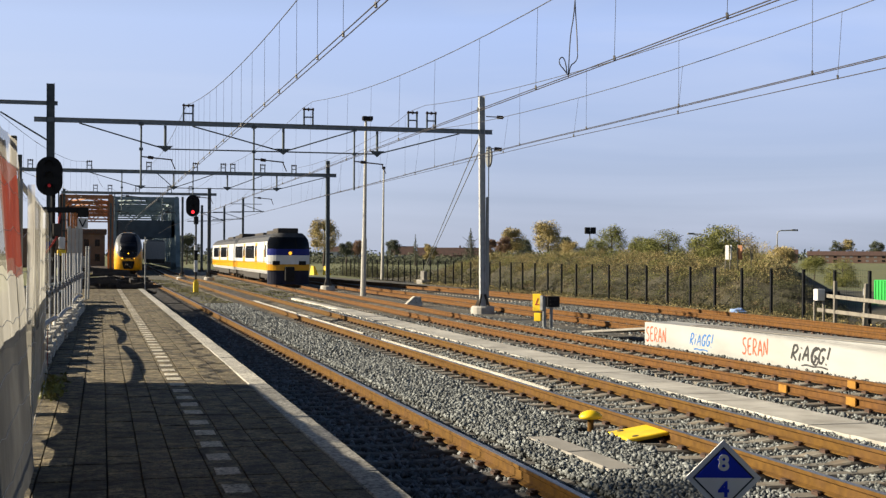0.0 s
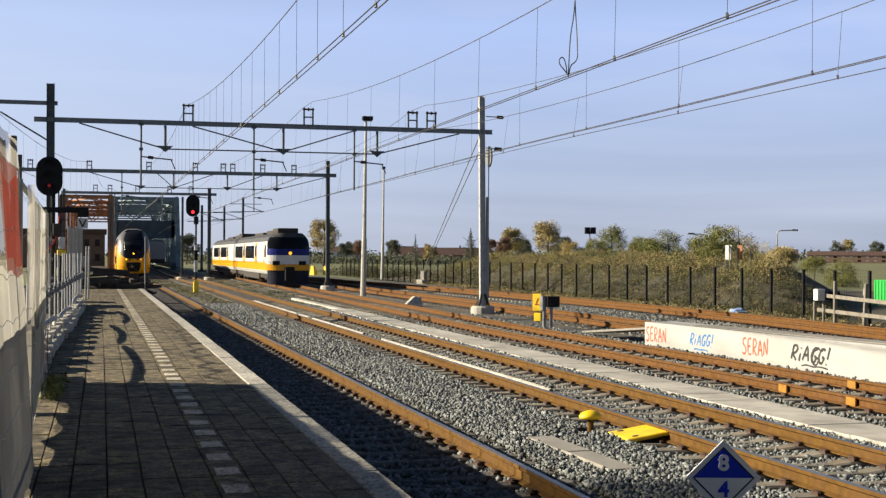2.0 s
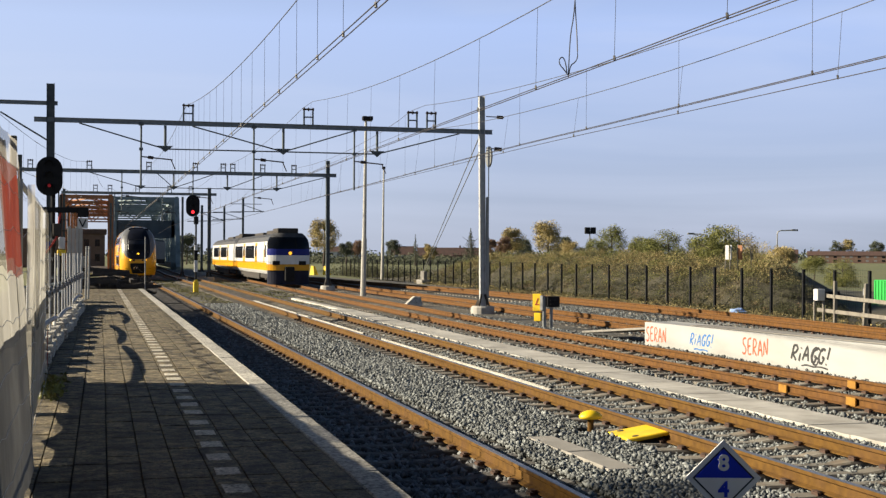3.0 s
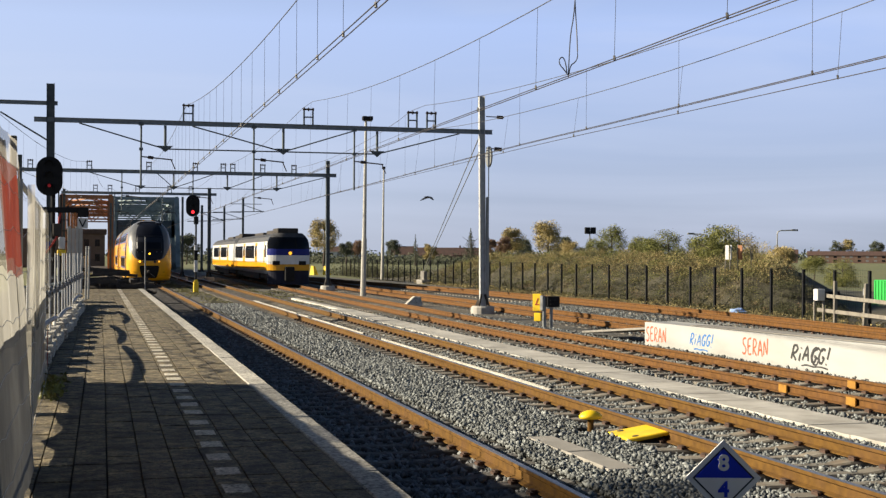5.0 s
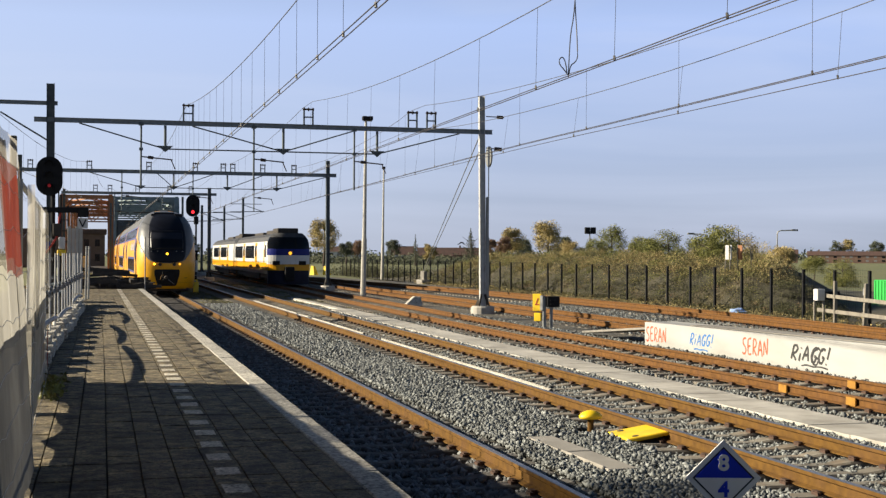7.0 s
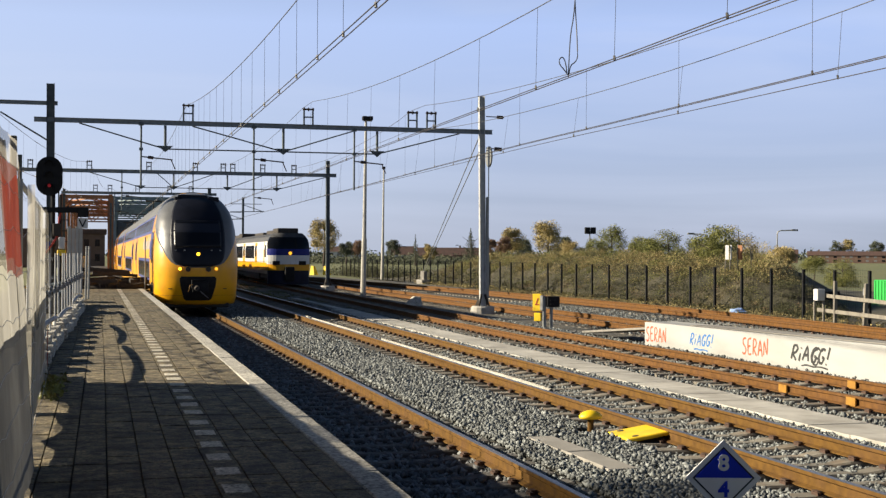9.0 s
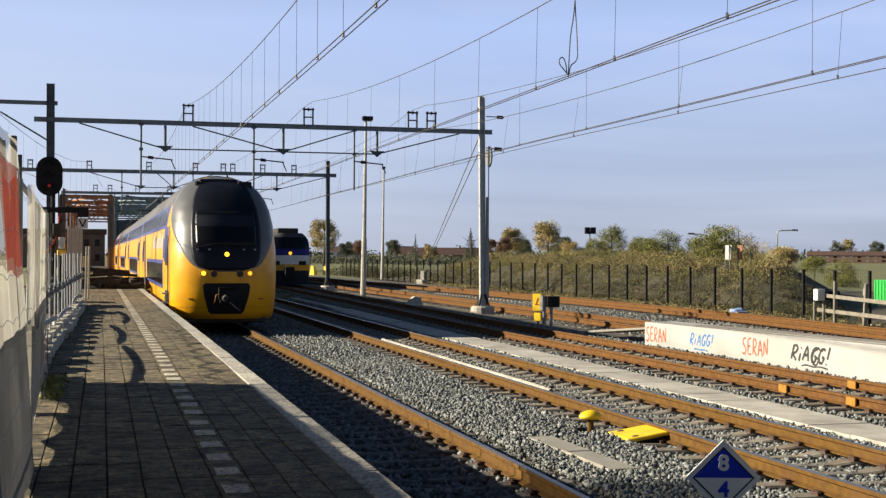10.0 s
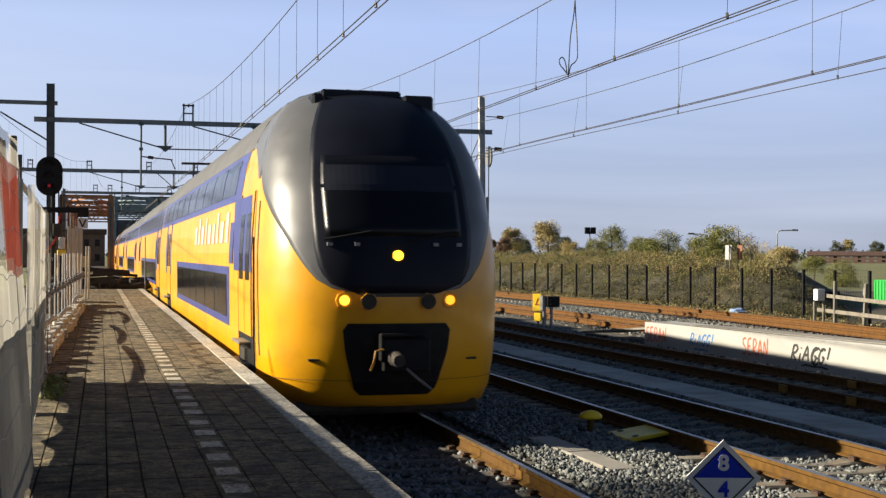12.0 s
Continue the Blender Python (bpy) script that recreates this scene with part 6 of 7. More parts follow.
def truss_bridge(name, label, x0, x1, y0, y1, top, mat, bays, end_slope):
    b = thing(name, label, "bridge", "railway bridges", at=(0, y0, 0))
    L = y1 - y0
    step = L / bays
    for x in (x0, x1):
        bm = bmesh.new()
        bar(bm, (x, 0, 0.3), (x, L, 0.3), 0.5, 0.9)
        part("bottom_chord", bm, mat, b)
        bm = bmesh.new()
        bar(bm, (x, end_slope, top - 0.3), (x, L - end_slope, top - 0.3), 0.5, 0.6)
        part("top_chord", bm, mat, b)
        bm = bmesh.new()
        bar(bm, (x, 0, 0), (x, end_slope, top - 0.3), 0.7, 0.55)
        part("end_post", bm, mat, b)
        bm = bmesh.new()
        bar(bm, (x, L, 0), (x, L - end_slope, top - 0.3), 0.7, 0.55)
        part("end_post", bm, mat, b)
        for k in range(1, bays):
            y = k * step
            if end_slope <= y <= L - end_slope + 0.1:
                bm = bmesh.new()
                bar(bm, (x, y, 0.5), (x, y, top - 0.5), 0.22, 0.22)
                yn = y + step if k % 2 else y - step
                yn = min(max(yn, 0.2), L)
                bar(bm, (x, y, 0.6), (x, yn, top - 0.6), 0.2, 0.2)
                part("web_member", bm, mat, b)
    k = 0
    y = end_slope
    while y <= L - end_slope:
        bm = bmesh.new()
        bar(bm, (x0, y, top - 0.35), (x1, y, top - 0.35), 0.3, 0.5)
        bar(bm, (x0, y, top - 1.7), (x1, y, top - 1.7), 0.22, 0.25)
        n = 4
        for i in range(n):
            xa, xb = x0 + (x1 - x0) * i / n, x0 + (x1 - x0) * (i + 1) / n
            bar(bm, (xa, y, top - 0.4 if i % 2 else top - 1.7), (xb, y, top - 1.7 if i % 2 else top - 0.4), 0.15, 0.15)
        part("portal_frame", bm, mat, b)
        y += step * 2.0
        if y <= L - end_slope:
            bm = bmesh.new()
            bar(bm, (x0, y - 2 * step, top - 0.2), (x1, y, top - 0.2), 0.18, 0.18)
            bar(bm, (x1, y - 2 * step, top - 0.2), (x0, y, top - 0.2), 0.18, 0.18)
            part("wind_brace", bm, mat, b)
    part("deck", B((x0, x1, 0, L, -0.9, -0.35)), M_DARK, b)
    return b


def build_bridges():
    truss_bridge("truss_bridge", "dark green steel truss railway bridge", 0.85, 10.0, 196, 300, 10.6, M_BRIDGE, 13, 6)
    truss_bridge("truss_bridge", "rusty orange steel truss bridge beside the railway bridge", -5.6, 0.4, 172, 262, 9.7, M_ORANGE, 9, 5)
    # the far end of the bridge, closed by a dark machine house
    m = thing("bridge_portal", "dark green lift tower at the far end of the railway bridge", "bridge portal", at=(0, 300, 0))
    part("tower_leg", B((0.2, 1.4, 0, 1.2, -0.5, 13.0), bevel=0.05), M_BRIDGE, m)
    part("tower_leg", B((12.8, 14.0, 0, 1.2, -0.5, 13.0), bevel=0.05), M_BRIDGE, m)
    part("machine_house", B((1.4, 12.8, 0, 3.0, 5.2, 9.0), bevel=0.05), M_BRIDGEDARK, m)
    # deep cross girder and lattice over the near end of the bridge
    g = thing("bridge_gantry", "dark blue-green girder gantry across the bridge entrance", "bridge gantry", at=(0, 202, 0))
    part("girder", B((1.3, 9.9, -0.4, 0.4, 4.4, 7.0), bevel=0.05), M_BRIDGEDARK, g)
    part("gantry_leg", B((0.9, 1.5, -0.4, 0.4, -0.5, 10.2), bevel=0.03), M_BRIDGE, g)
    part("gantry_leg", B((9.2, 10.1, -0.4, 0.4, -0.5, 10.2), bevel=0.03), M_BRIDGE, g)
    for k in range(4):
        bm = bmesh.new()
        bar(bm, (5.6 + 0.9 * k, -0.2, 7.0 if k % 2 else 10.0), (6.5 + 0.9 * k, -0.2, 10.0 if k % 2 else 7.0), 0.2, 0.25)
        part("lattice_bar", bm, M_BRIDGE, g)
    part("upper_girder", B((5.5, 9.3, -0.3, 0.3, 9.7, 10.2), (5.5, 9.3, -0.3, 0.3, 8.3, 8.6), bevel=0.03), M_BRIDGE, g)
    # parked rail wagon with pale cover, far behind
    w = thing("tank_wagon", "pale grey covered rail wagon far down the line", "rail wagon", at=(6.75, 196, 0))
    part("cover", B((-1.4, 1.4, 0, 14, 1.2, 3.9), (-1.25, 1.25, 0.1, 13.9, 3.9, 4.1), bevel=0.08), M_STEEL, w)
    part("chassis", B((-1.3, 1.3, 0, 14, 0.7, 1.3), (-0.9, -0.6, -0.5, 0, 0.9, 1.2), (0.6, 0.9, -0.5, 0, 0.9, 1.2)), M_DARK, w)
    # buildings behind the orange bridge
    h = thing("house", "red brick town house behind the bridge", "house", "town houses", at=(-11.5, 300, -1))
    part("wall", B((-8, 11, 0, 10, 0, 7.2)), M_BRICK, h)
    part("roof", B((-8.4, 11.4, -0.4, 10.4, 7.2, 8.4), bevel=0.2), M_TILES, h)
    for r in range(2):
        for c in range(8):
            part("window", B((-7.2 + 2.3 * c, -6.2 + 2.3 * c, -0.08, 0.02, 1.4 + 3.2 * r, 2.9 + 3.2 * r), bevel=0.02), M_GLASS, h)


# ---- left side: fences and sheets ----


def tarp(name, label, y0, y1, x_of, z0, z1, mat, seed, top_sag=0.05, lean=0.0, cut=(0.0, 0.0), rise=0.0):
    bm = bmesh.new()
    rng = random.Random(seed)
    ny, nz = 60, 30
    rows = []
    for j in range(nz):
        v = j / (nz - 1)
        row = []
        for i in range(ny):
            u = i / (ny - 1)
            ya, yb = y0 + cut[0] * (1 - v) + 0.008 * noise.noise(Vector((v * 4, seed, 1))), y1 + cut[1] * (1 - v) + 0.010 * noise.noise(Vector((v * 5, seed, 2)))
            y = ya + (yb - ya) * u
            foot = z0 + rise * (1 - u)
            z = foot + (z1 - foot) * v - top_sag * v * math.sin(u * math.pi) + 0.012 * v * noise.noise(Vector((y * 2, seed, 5)))
            fold = abs(noise.noise(Vector((y * 5.5 + 0.9 * z, z * 0.5, 3))))
            w = 0.05 * fold + 0.035 * noise.noise(Vector((y * 2.1, z * 1.8, 3))) + 0.014 * noise.noise(Vector((y * 16 + 3 * z, z * 5, 3)))
            row.append((x_of(y) + 0.20 * w - lean * z, y, z + 0.06 * (1 - v) * noise.noise(Vector((y * 1.3, seed, 0)))))
        rows.append(row)
    ribbon(bm, rows)
    return bm


def build_left_side():
    # temporary mesh fence panels on the platform, hung with sheets
    x1 = lambda y: -0.43 if y < 8.45 else -0.475 - 0.023 * (y - 8.5)
    for k, (ya, yb) in enumerate(((-5.2, -1.8), (-1.75, 1.65), (1.7, 5.0), (5.05, 8.4), (8.6, 11.25), (11.3, 14.0))):
        f = thing("site_fence", "galvanised mesh site fence panel hung with weathered sheets", "fence", "site fence panels", at=(0, 0, PLATFORM_Z))
        bm = bmesh.new()
        h = 1.98 if k < 4 else 1.76
        tip = 0.07 * h if k < 4 else 0.0
        for y in (ya, yb):
            rod(bm, (x1(y) - 0.05, y, 0.0), (x1(y) - 0.05 - tip, y, h), 0.021, 8)
        for z in (0.15, h - 0.02):
            rod(bm, (x1(ya) - 0.05 - tip * z / h, ya, z), (x1(yb) - 0.05 - tip * z / h, yb, z), 0.019, 8)
        part("tube_frame", bm, M_STEEL, f)
        bm = bmesh.new()
        for i in range(1, 8):
            z = 0.15 + (h - 0.3) * i / 8
            wob = [ya + (yb - ya) * j / 16 for j in range(17)]
            tube(bm, [(x1(y) + 0.075 - tip * z / h, y, z + 0.012 * math.sin(j * 0.9 + i) + 0.012 * math.sin(j * 2.3 + 2 * i)) for j, y in enumerate(wob)], 0.0014, 4)
        part("mesh", bm, M_STEEL, f)
        part("foot", B((x1(yb) - 0.35, x1(yb) - 0.02, yb - 0.11, yb + 0.11, 0, 0.13), bevel=0.02), M_CONC, f, "concrete fence foot")
        # sheets in their colours
        if k == 3:
            for ya2, yb2, za, zb, mat, words, sd in ((ya, yb, 0.03, 0.87, M_TARPLOW, "grey stained sheet", 3), (ya, 7.7, 0.86, 1.26, M_TARPWHITE, "pale dirty sheet", 4), (7.66, yb, 0.86, 1.22, M_TARPWHITE, "grey weathered sheet", 6), (ya, 6.9, 1.24, 1.72, M_TARP, "grey weathered sheet", 8), (6.86, yb, 1.20, 1.80, M_TARPRED, "red printed sheet", 5), (ya, yb, 1.74, 1.95, M_TARPWHITE, "pale dirty sheet", 9)):
                part("sheet", tarp("sheet", "", ya2, yb2, lambda y: x1(y) + 0.004 * sd, za - 0.03, zb + 0.02, mat, sd, 0.02, 0.07, (0.22, 0.0) if mat is M_TARPRED else (0.0, 0.0)), mat, f, words)
        elif k == 4:
            part("sheet", tarp("sheet", "", 8.35, yb + 0.03, lambda y: x1(y), 0.06, 1.72, M_TARPWHITE, 21, 0.0, rise=0.02), M_TARPWHITE, f, "pale dirty netting sheet")
            part("sheet", tarp("sheet", "", 9.3, 10.9, lambda y: x1(y) + 0.02, 0.75, 1.66, M_TARP, 22, 0.0, 0.0, (0.5, -0.3)), M_TARP, f, "grey flap of a sheet")
            part("sheet", tarp("sheet", "", 8.38, yb + 0.02, lambda y: x1(y) - 0.012, 0.07, 0.87, M_TARPLOW, 23, 0.0), M_TARPLOW, f, "grey stained sheet")
        elif k == 5:
            part("sheet", tarp("sheet", "", ya - 0.04, yb, lambda y: x1(y) - 0.012, 0.03, 0.87, M_TARPLOW, 24, 0.0, rise=0.08), M_TARPLOW, f, "grey stained sheet")
            part("sheet", tarp("sheet", "", ya - 0.05, yb, lambda y: x1(y), 0.03, 1.72, M_TARPWHITE, 7, 0.0, rise=0.10), M_TARPWHITE, f, "pale dirty sheet")
            part("sheet", tarp("sheet", "", yb - 1.9, yb - 0.25, lambda y: x1(y) + 0.03, 0.95, 1.70, M_TARP, 8, 0.0), M_TARP, f, "grey flap of a sheet")
            part("sheet", tarp("sheet", "", yb - 1.3, yb - 0.7, lambda y: x1(y) + 0.04, 0.25, 0.62, M_TARPRED, 9), M_TARPRED, f, "torn red sheet end")
        else:
            part("sheet", tarp("sheet", "", ya - 0.06, yb, lambda y: x1(y), 0.03, 1.92, M_TARP, 10 + k), M_TARP, f, "grey weathered sheet")
    f = thing("timber_post", "square dark timber post beside the sheets", "post", at=(-0.56, 8.53, PLATFORM_Z))
    part("post", B((-0.02, 0.02, -0.02, 0.02, 0, 2.02), bevel=0.005), M_WOOD, f)
    # barrier posts on concrete blocks, with two hanging chains of beads
    x2 = lambda y: -0.77 + 0.011 * (y - 17.5)
    post = None
    ys = [14.3 + 1.2 * k for k in range(16)]
    for k, y in enumerate(ys):
        m = pose(x2(y), y, PLATFORM_Z, random.uniform(-2, 2), random.uniform(-1.5, 1.5), random.uniform(-6, 6))
        if post is None:
            post = thing("barrier_post", "thin pale barrier post on a stepped concrete block", "barrier post", "barrier posts")
            part("pole", R(((0, 0, 0.1), (0, 0, 1.3), 0.013), seg=8), M_ZINC, post)
            part("foot", B((-0.12, 0.12, -0.58, 0.58, -0.01, 0.14), (-0.08, 0.08, -0.34, 0.34, 0.14, 0.23), bevel=0.015), M_EDGE, post, "pale concrete foot block")
            for z in (0.3, 0.86):
                part("hook", R(((0, 0, z), (0.05, 0, z), 0.008)), M_STEEL, post)
            post.matrix_basis = m
        else:
            copy_thing(post, m)
    h = thing("bead_chain", "chain of thick grey beads hung along the barrier posts", "chain", at=(0, 0, PLATFORM_Z))
    for zb in (0.86,):
        grey, dark = bmesh.new(), bmesh.new()
        for k in range(len(ys) - 1):
            for j in range(12):
                u = (j + 0.5) / 12
                y = ys[k] + 1.2 * u
                z = zb - 0.09 * 4 * u * (1 - u) + 0.02 * noise.noise(Vector((y * 3, zb, 0)))
                d = 0.024 if j % 2 else 0.03
                tip = 0.05 * (0.5 - u)
                rod(grey if j % 2 else dark, (x2(y) + 0.06, y - d, z + tip * 0.6), (x2(y) + 0.06, y + d, z - tip * 0.6), 0.026 if j % 2 else 0.012, 8, 0.02)
        tagged(part("bead_row", grey, M_BEAD, h), kind="stuff")
        tagged(part("link_row", dark, M_HOSE, h), kind="stuff")
    # lower ribbed row along the barrier, its swags shaped to cast arc shadows
    h = thing("drain_hose", "thick grey ribbed row along the barrier posts, shaped to cast swag shadows", "hose", at=(0, 0, PLATFORM_Z))
    for ya, yb, za, zb in ((13.6, 19.7, 0.43, 0.39), (19.9, 25.2, 0.37, 0.29), (25.6, 31.2, 0.40, 0.33)):
        bm = bmesh.new()
        rows = []
        for i in range(73):
            u = i / 72
            y, z = ya + (yb - ya) * u, za + (zb - za) * u + 0.05 * math.sin(u * math.pi)
            r = (0.032 if i % 2 else 0.025) * min(1.0, 0.3 + 6 * min(u, 1 - u))
            rows.append([(x2(y) + 0.07 + r * math.cos(a), y, z + r * math.sin(a)) for a in [k * math.pi / 4 for k in range(8)]])
        vs = ribbon(bm, rows, close=True)
        bm.faces.new(vs[0])
        bm.faces.new(vs[-1])
        part("hose_length", bm, M_BEAD, h)
    # boards and dull boxes stored behind the barrier
    g2 = thing("board_stack", "upright pale boards leaning behind the barrier posts", "boards", at=(-1.02, 45.0, PLATFORM_Z))
    for k in range(4):
        p = part("board", B((-0.055, 0.055, -0.015, 0.015, 0, 2.18 - 0.06 * (k % 2)), bevel=0.004), M_PALEPOLE, g2)
        p.matrix_basis = pose(-0.18 + 0.12 * k, 0.02 * k, 0, -3, 0, 0)
    for y, hh, dd in ((29.5, 0.42, 1.4), (33.0, 0.5, 1.8), (36.2, 0.42, 1.2)):
        c = thing("equipment_case", "blue-grey covered equipment case beside the barrier", "case", "equipment cases", at=(-1.12, y, PLATFORM_Z))
        part("body", B((-0.2, 0.22, 0, dd, 0, hh), bevel=0.05), M_TARPDARK, c)
        part("lid", B((-0.22, 0.24, -0.03, dd + 0.03, hh, hh + 0.06), bevel=0.02), M_GREENSTEEL, c)
    for y in (38.6, 39.4):
        q = thing("steel_pole", "thin pale steel pole standing on the platform", "pole", "thin poles", at=(-0.58 + 0.08 * (y - 38.6), y, PLATFORM_Z))
        part("pole", R(((0, 0, 0), (0.02, 0, 1.5), 0.028), seg=8), M_STEEL, q)
    # lumber and scrap at the platform's end
    bm = bmesh.new()
    rng = random.Random(12)
    for k in range(170):
        cx, cy = rng.uniform(-2.0, 1.2), rng.uniform(50.3, 55)
        a = rng.uniform(-0.5, 0.5) + (1.3 if k % 4 == 0 else 0)
        l = rng.uniform(0.3, 0.9)
        zt = rng.uniform(0.45, 0.80 + 0.75 * rng.random() * (1 - 0.25 * abs(cx + 0.3)))
        bar(bm, (cx - math.cos(a) * l, cy - math.sin(a) * l, zt + rng.uniform(-0.12, 0.12)), (cx + math.cos(a) * l, cy + math.sin(a) * l, zt + rng.uniform(-0.12, 0.12)), rng.uniform(0.05, 0.14), rng.uniform(0.05, 0.16))
    solo("timber_pile", bm, M_DARK, "heap of dark old timber at the platform's end", "timber pile", kind="stuff")
    bm = R(((0, 0, 0), (0, 0, 2.2), 0.022), seg=8)
    p = solo("marker_post", bm, M_STEEL, "thin grey marker post at the platform's end", "post")
    p.location = (1.36, 50.2, 0.5)
    # railing and shrubs by the orange bridge
    g = thing("bridge_railing", "pale steel railing by the bridge approach", "railing", at=(0, 0, 0))
    for k in range(18):
        y = 52 + k * 4
        part("railing_post", R(((-1.3 - 0.02 * k, y, -0.3), (-1.3 - 0.02 * k, y, 1.9), 0.04)), M_STEEL, g)
    for z in (1.0, 1.85):
        part("railing_bar", R(((-1.3, 52, z), (-1.66, 124, z), 0.03)), M_STEEL, g)


# ---- plants ----


def leaf_mesh(name, blobs, size, mat, seed, flat=0.0):
    """Small leaf quads spread through rounded clumps: (x, y, z, rx, ry, rz, count)."""
    rng = np.random.default_rng(seed)
    P = []
    for x, y, z, rx, ry, rz, n in blobs:
        d = rng.normal(size=(n, 3))
        d /= np.linalg.norm(d, axis=1, keepdims=True)
        r = rng.random((n, 1)) ** 0.45 * rng.uniform(0.75, 1.12, (n, 1))
        P.append(d * r * np.array([rx, ry, rz]) + np.array([x, y, z]))
    P = np.concatenate(P)
    n = len(P)
    a = rng.normal(size=(n, 3))
    a /= np.linalg.norm(a, axis=1, keepdims=True)
    b = np.cross(a, rng.normal(size=(n, 3)))
    b /= np.linalg.norm(b, axis=1, keepdims=True)
    s = rng.uniform(0.6, 1.3, (n, 1)) * size
    V = np.stack([P - a * s, P + b * s * 0.55, P + a * s, P - b * s * 0.55], 1).reshape(-1, 3)
    me = bpy.data.meshes.new(name)
    me.vertices.add(n * 4)
    me.vertices.foreach_set("co", V.reshape(-1).astype(np.float32))
    me.loops.add(n * 4)
    me.loops.foreach_set("vertex_index", np.arange(n * 4, dtype=np.int32))
    me.polygons.add(n)
    me.polygons.foreach_set("loop_start", np.arange(0, n * 4, 4, dtype=np.int32))
    me.update(calc_edges=True)
    me.materials.append(mat)
    return me


def tree(x, y, h, w, kind, seed, base=-1.0):
    mats = {"gold": M_LEAFGOLD, "dark": M_LEAFDARK, "rust": M_LEAFRUST, "green": M_LEAF, "dry": M_LEAFDRY, "yel": M_LEAFGOLD, "conifer": M_LEAFDARK}
    words = {"gold": "broad tree with yellow autumn leaves", "dark": "dark green tree in the distance", "rust": "rust-brown autumn tree in the distance", "green": "bushy green shrub on the grassy bank", "dry": "bare twiggy shrub on the grassy bank", "yel": "yellow-green shrub on the bank", "conifer": "dark pointed conifer in the distance"}
    t = thing("tree" if kind not in ("green", "dry", "yel") else "shrub", words[kind], "tree" if kind not in ("green", "dry", "yel") else "shrub", at=(x, y, base))
    rng = random.Random(seed)
    H = h - base
    bm = bmesh.new()
    rod(bm, (0, 0, -0.3), (0.05 * w, 0, H * 0.5), 0.03 * H + 0.02, 7, 0.018 * H)
    rod(bm, (0.05 * w, 0, H * 0.5), (0, 0, H * 0.88), 0.018 * H, 6, 0.005 * H)
    for k in range(7):
        a = k * 2.4 + rng.random()
        z = H * rng.uniform(0.3, 0.65)
        rod(bm, (0.03 * w, 0, z), (math.cos(a) * w * 0.4, math.sin(a) * w * 0.4, z + H * 0.18), 0.009 * H, 5, 0.003 * H)
    part("trunk", bm, M_BARK, t)
    blobs = []
    far = y > 150
    if kind == "conifer":
        for k in range(9):
            u = k / 8
            r = w * 0.52 * (1 - u) + 0.12
            blobs.append((0, 0, H * (0.15 + 0.82 * u), r, r, H * 0.08, int(420 * (1.2 - u))))
    else:
        n = 22
        for k in range(n):
            a = k * 2.399
            u = rng.random()
            z = H * (0.38 + 0.5 * u) if far else H * (0.2 + 0.66 * u)
            rr = w * 0.36 * math.sqrt(max(0.05, 1 - ((u - 0.35) / 0.75) ** 2)) * rng.uniform(0.5, 1.1)
            s = w * rng.uniform(0.15, 0.25)
            blobs.append((math.cos(a) * rr, math.sin(a) * rr, z, s, s, min(s * 0.9, H * 0.2), 450 if y < 200 else 380))
        if kind == "dry":
            blobs = [(b[0], b[1], b[2], b[3], b[4], b[5], 90) for b in blobs]
    ob = new("crown", leaf_mesh("crown", blobs, 0.009 * w + 0.018 if y < 200 else 0.016 * w + 0.045, mats[kind], seed))
    ob.parent = t
    return t


def fence_x(y):
    return 25.6 + 0.005 * (y - 45.5)


def mound_h(x, y):
    d = x - fence_x(y) - 1.4
    if d <= 0:
        return -0.3
    h = 2.15 * min(1.0, d / 3.2) ** 0.7
    h *= float(np.interp(x / y, [0.52, 0.55, 0.59], [1.0, 0.8, 0.0])) * float(np.interp(y, [90, 112, 135], [1.0, 0.8, 0.0]))
    h *= float(np.interp(y, [46.5, 48.0, 50.5, 52.0], [0.0, 0.35, 0.92, 1.0]))
    h *= float(np.interp(d, [0, 14, 26], [1.0, 1.0, 0.0]))
    h += 0.55 * noise.noise(Vector((x * 0.35, y * 0.35, 1))) * min(1, h)
    h += 0.15 * noise.noise(Vector((x * 1.3, y * 1.3, 2))) * min(1, h)
    return -0.3 + max(0, h)


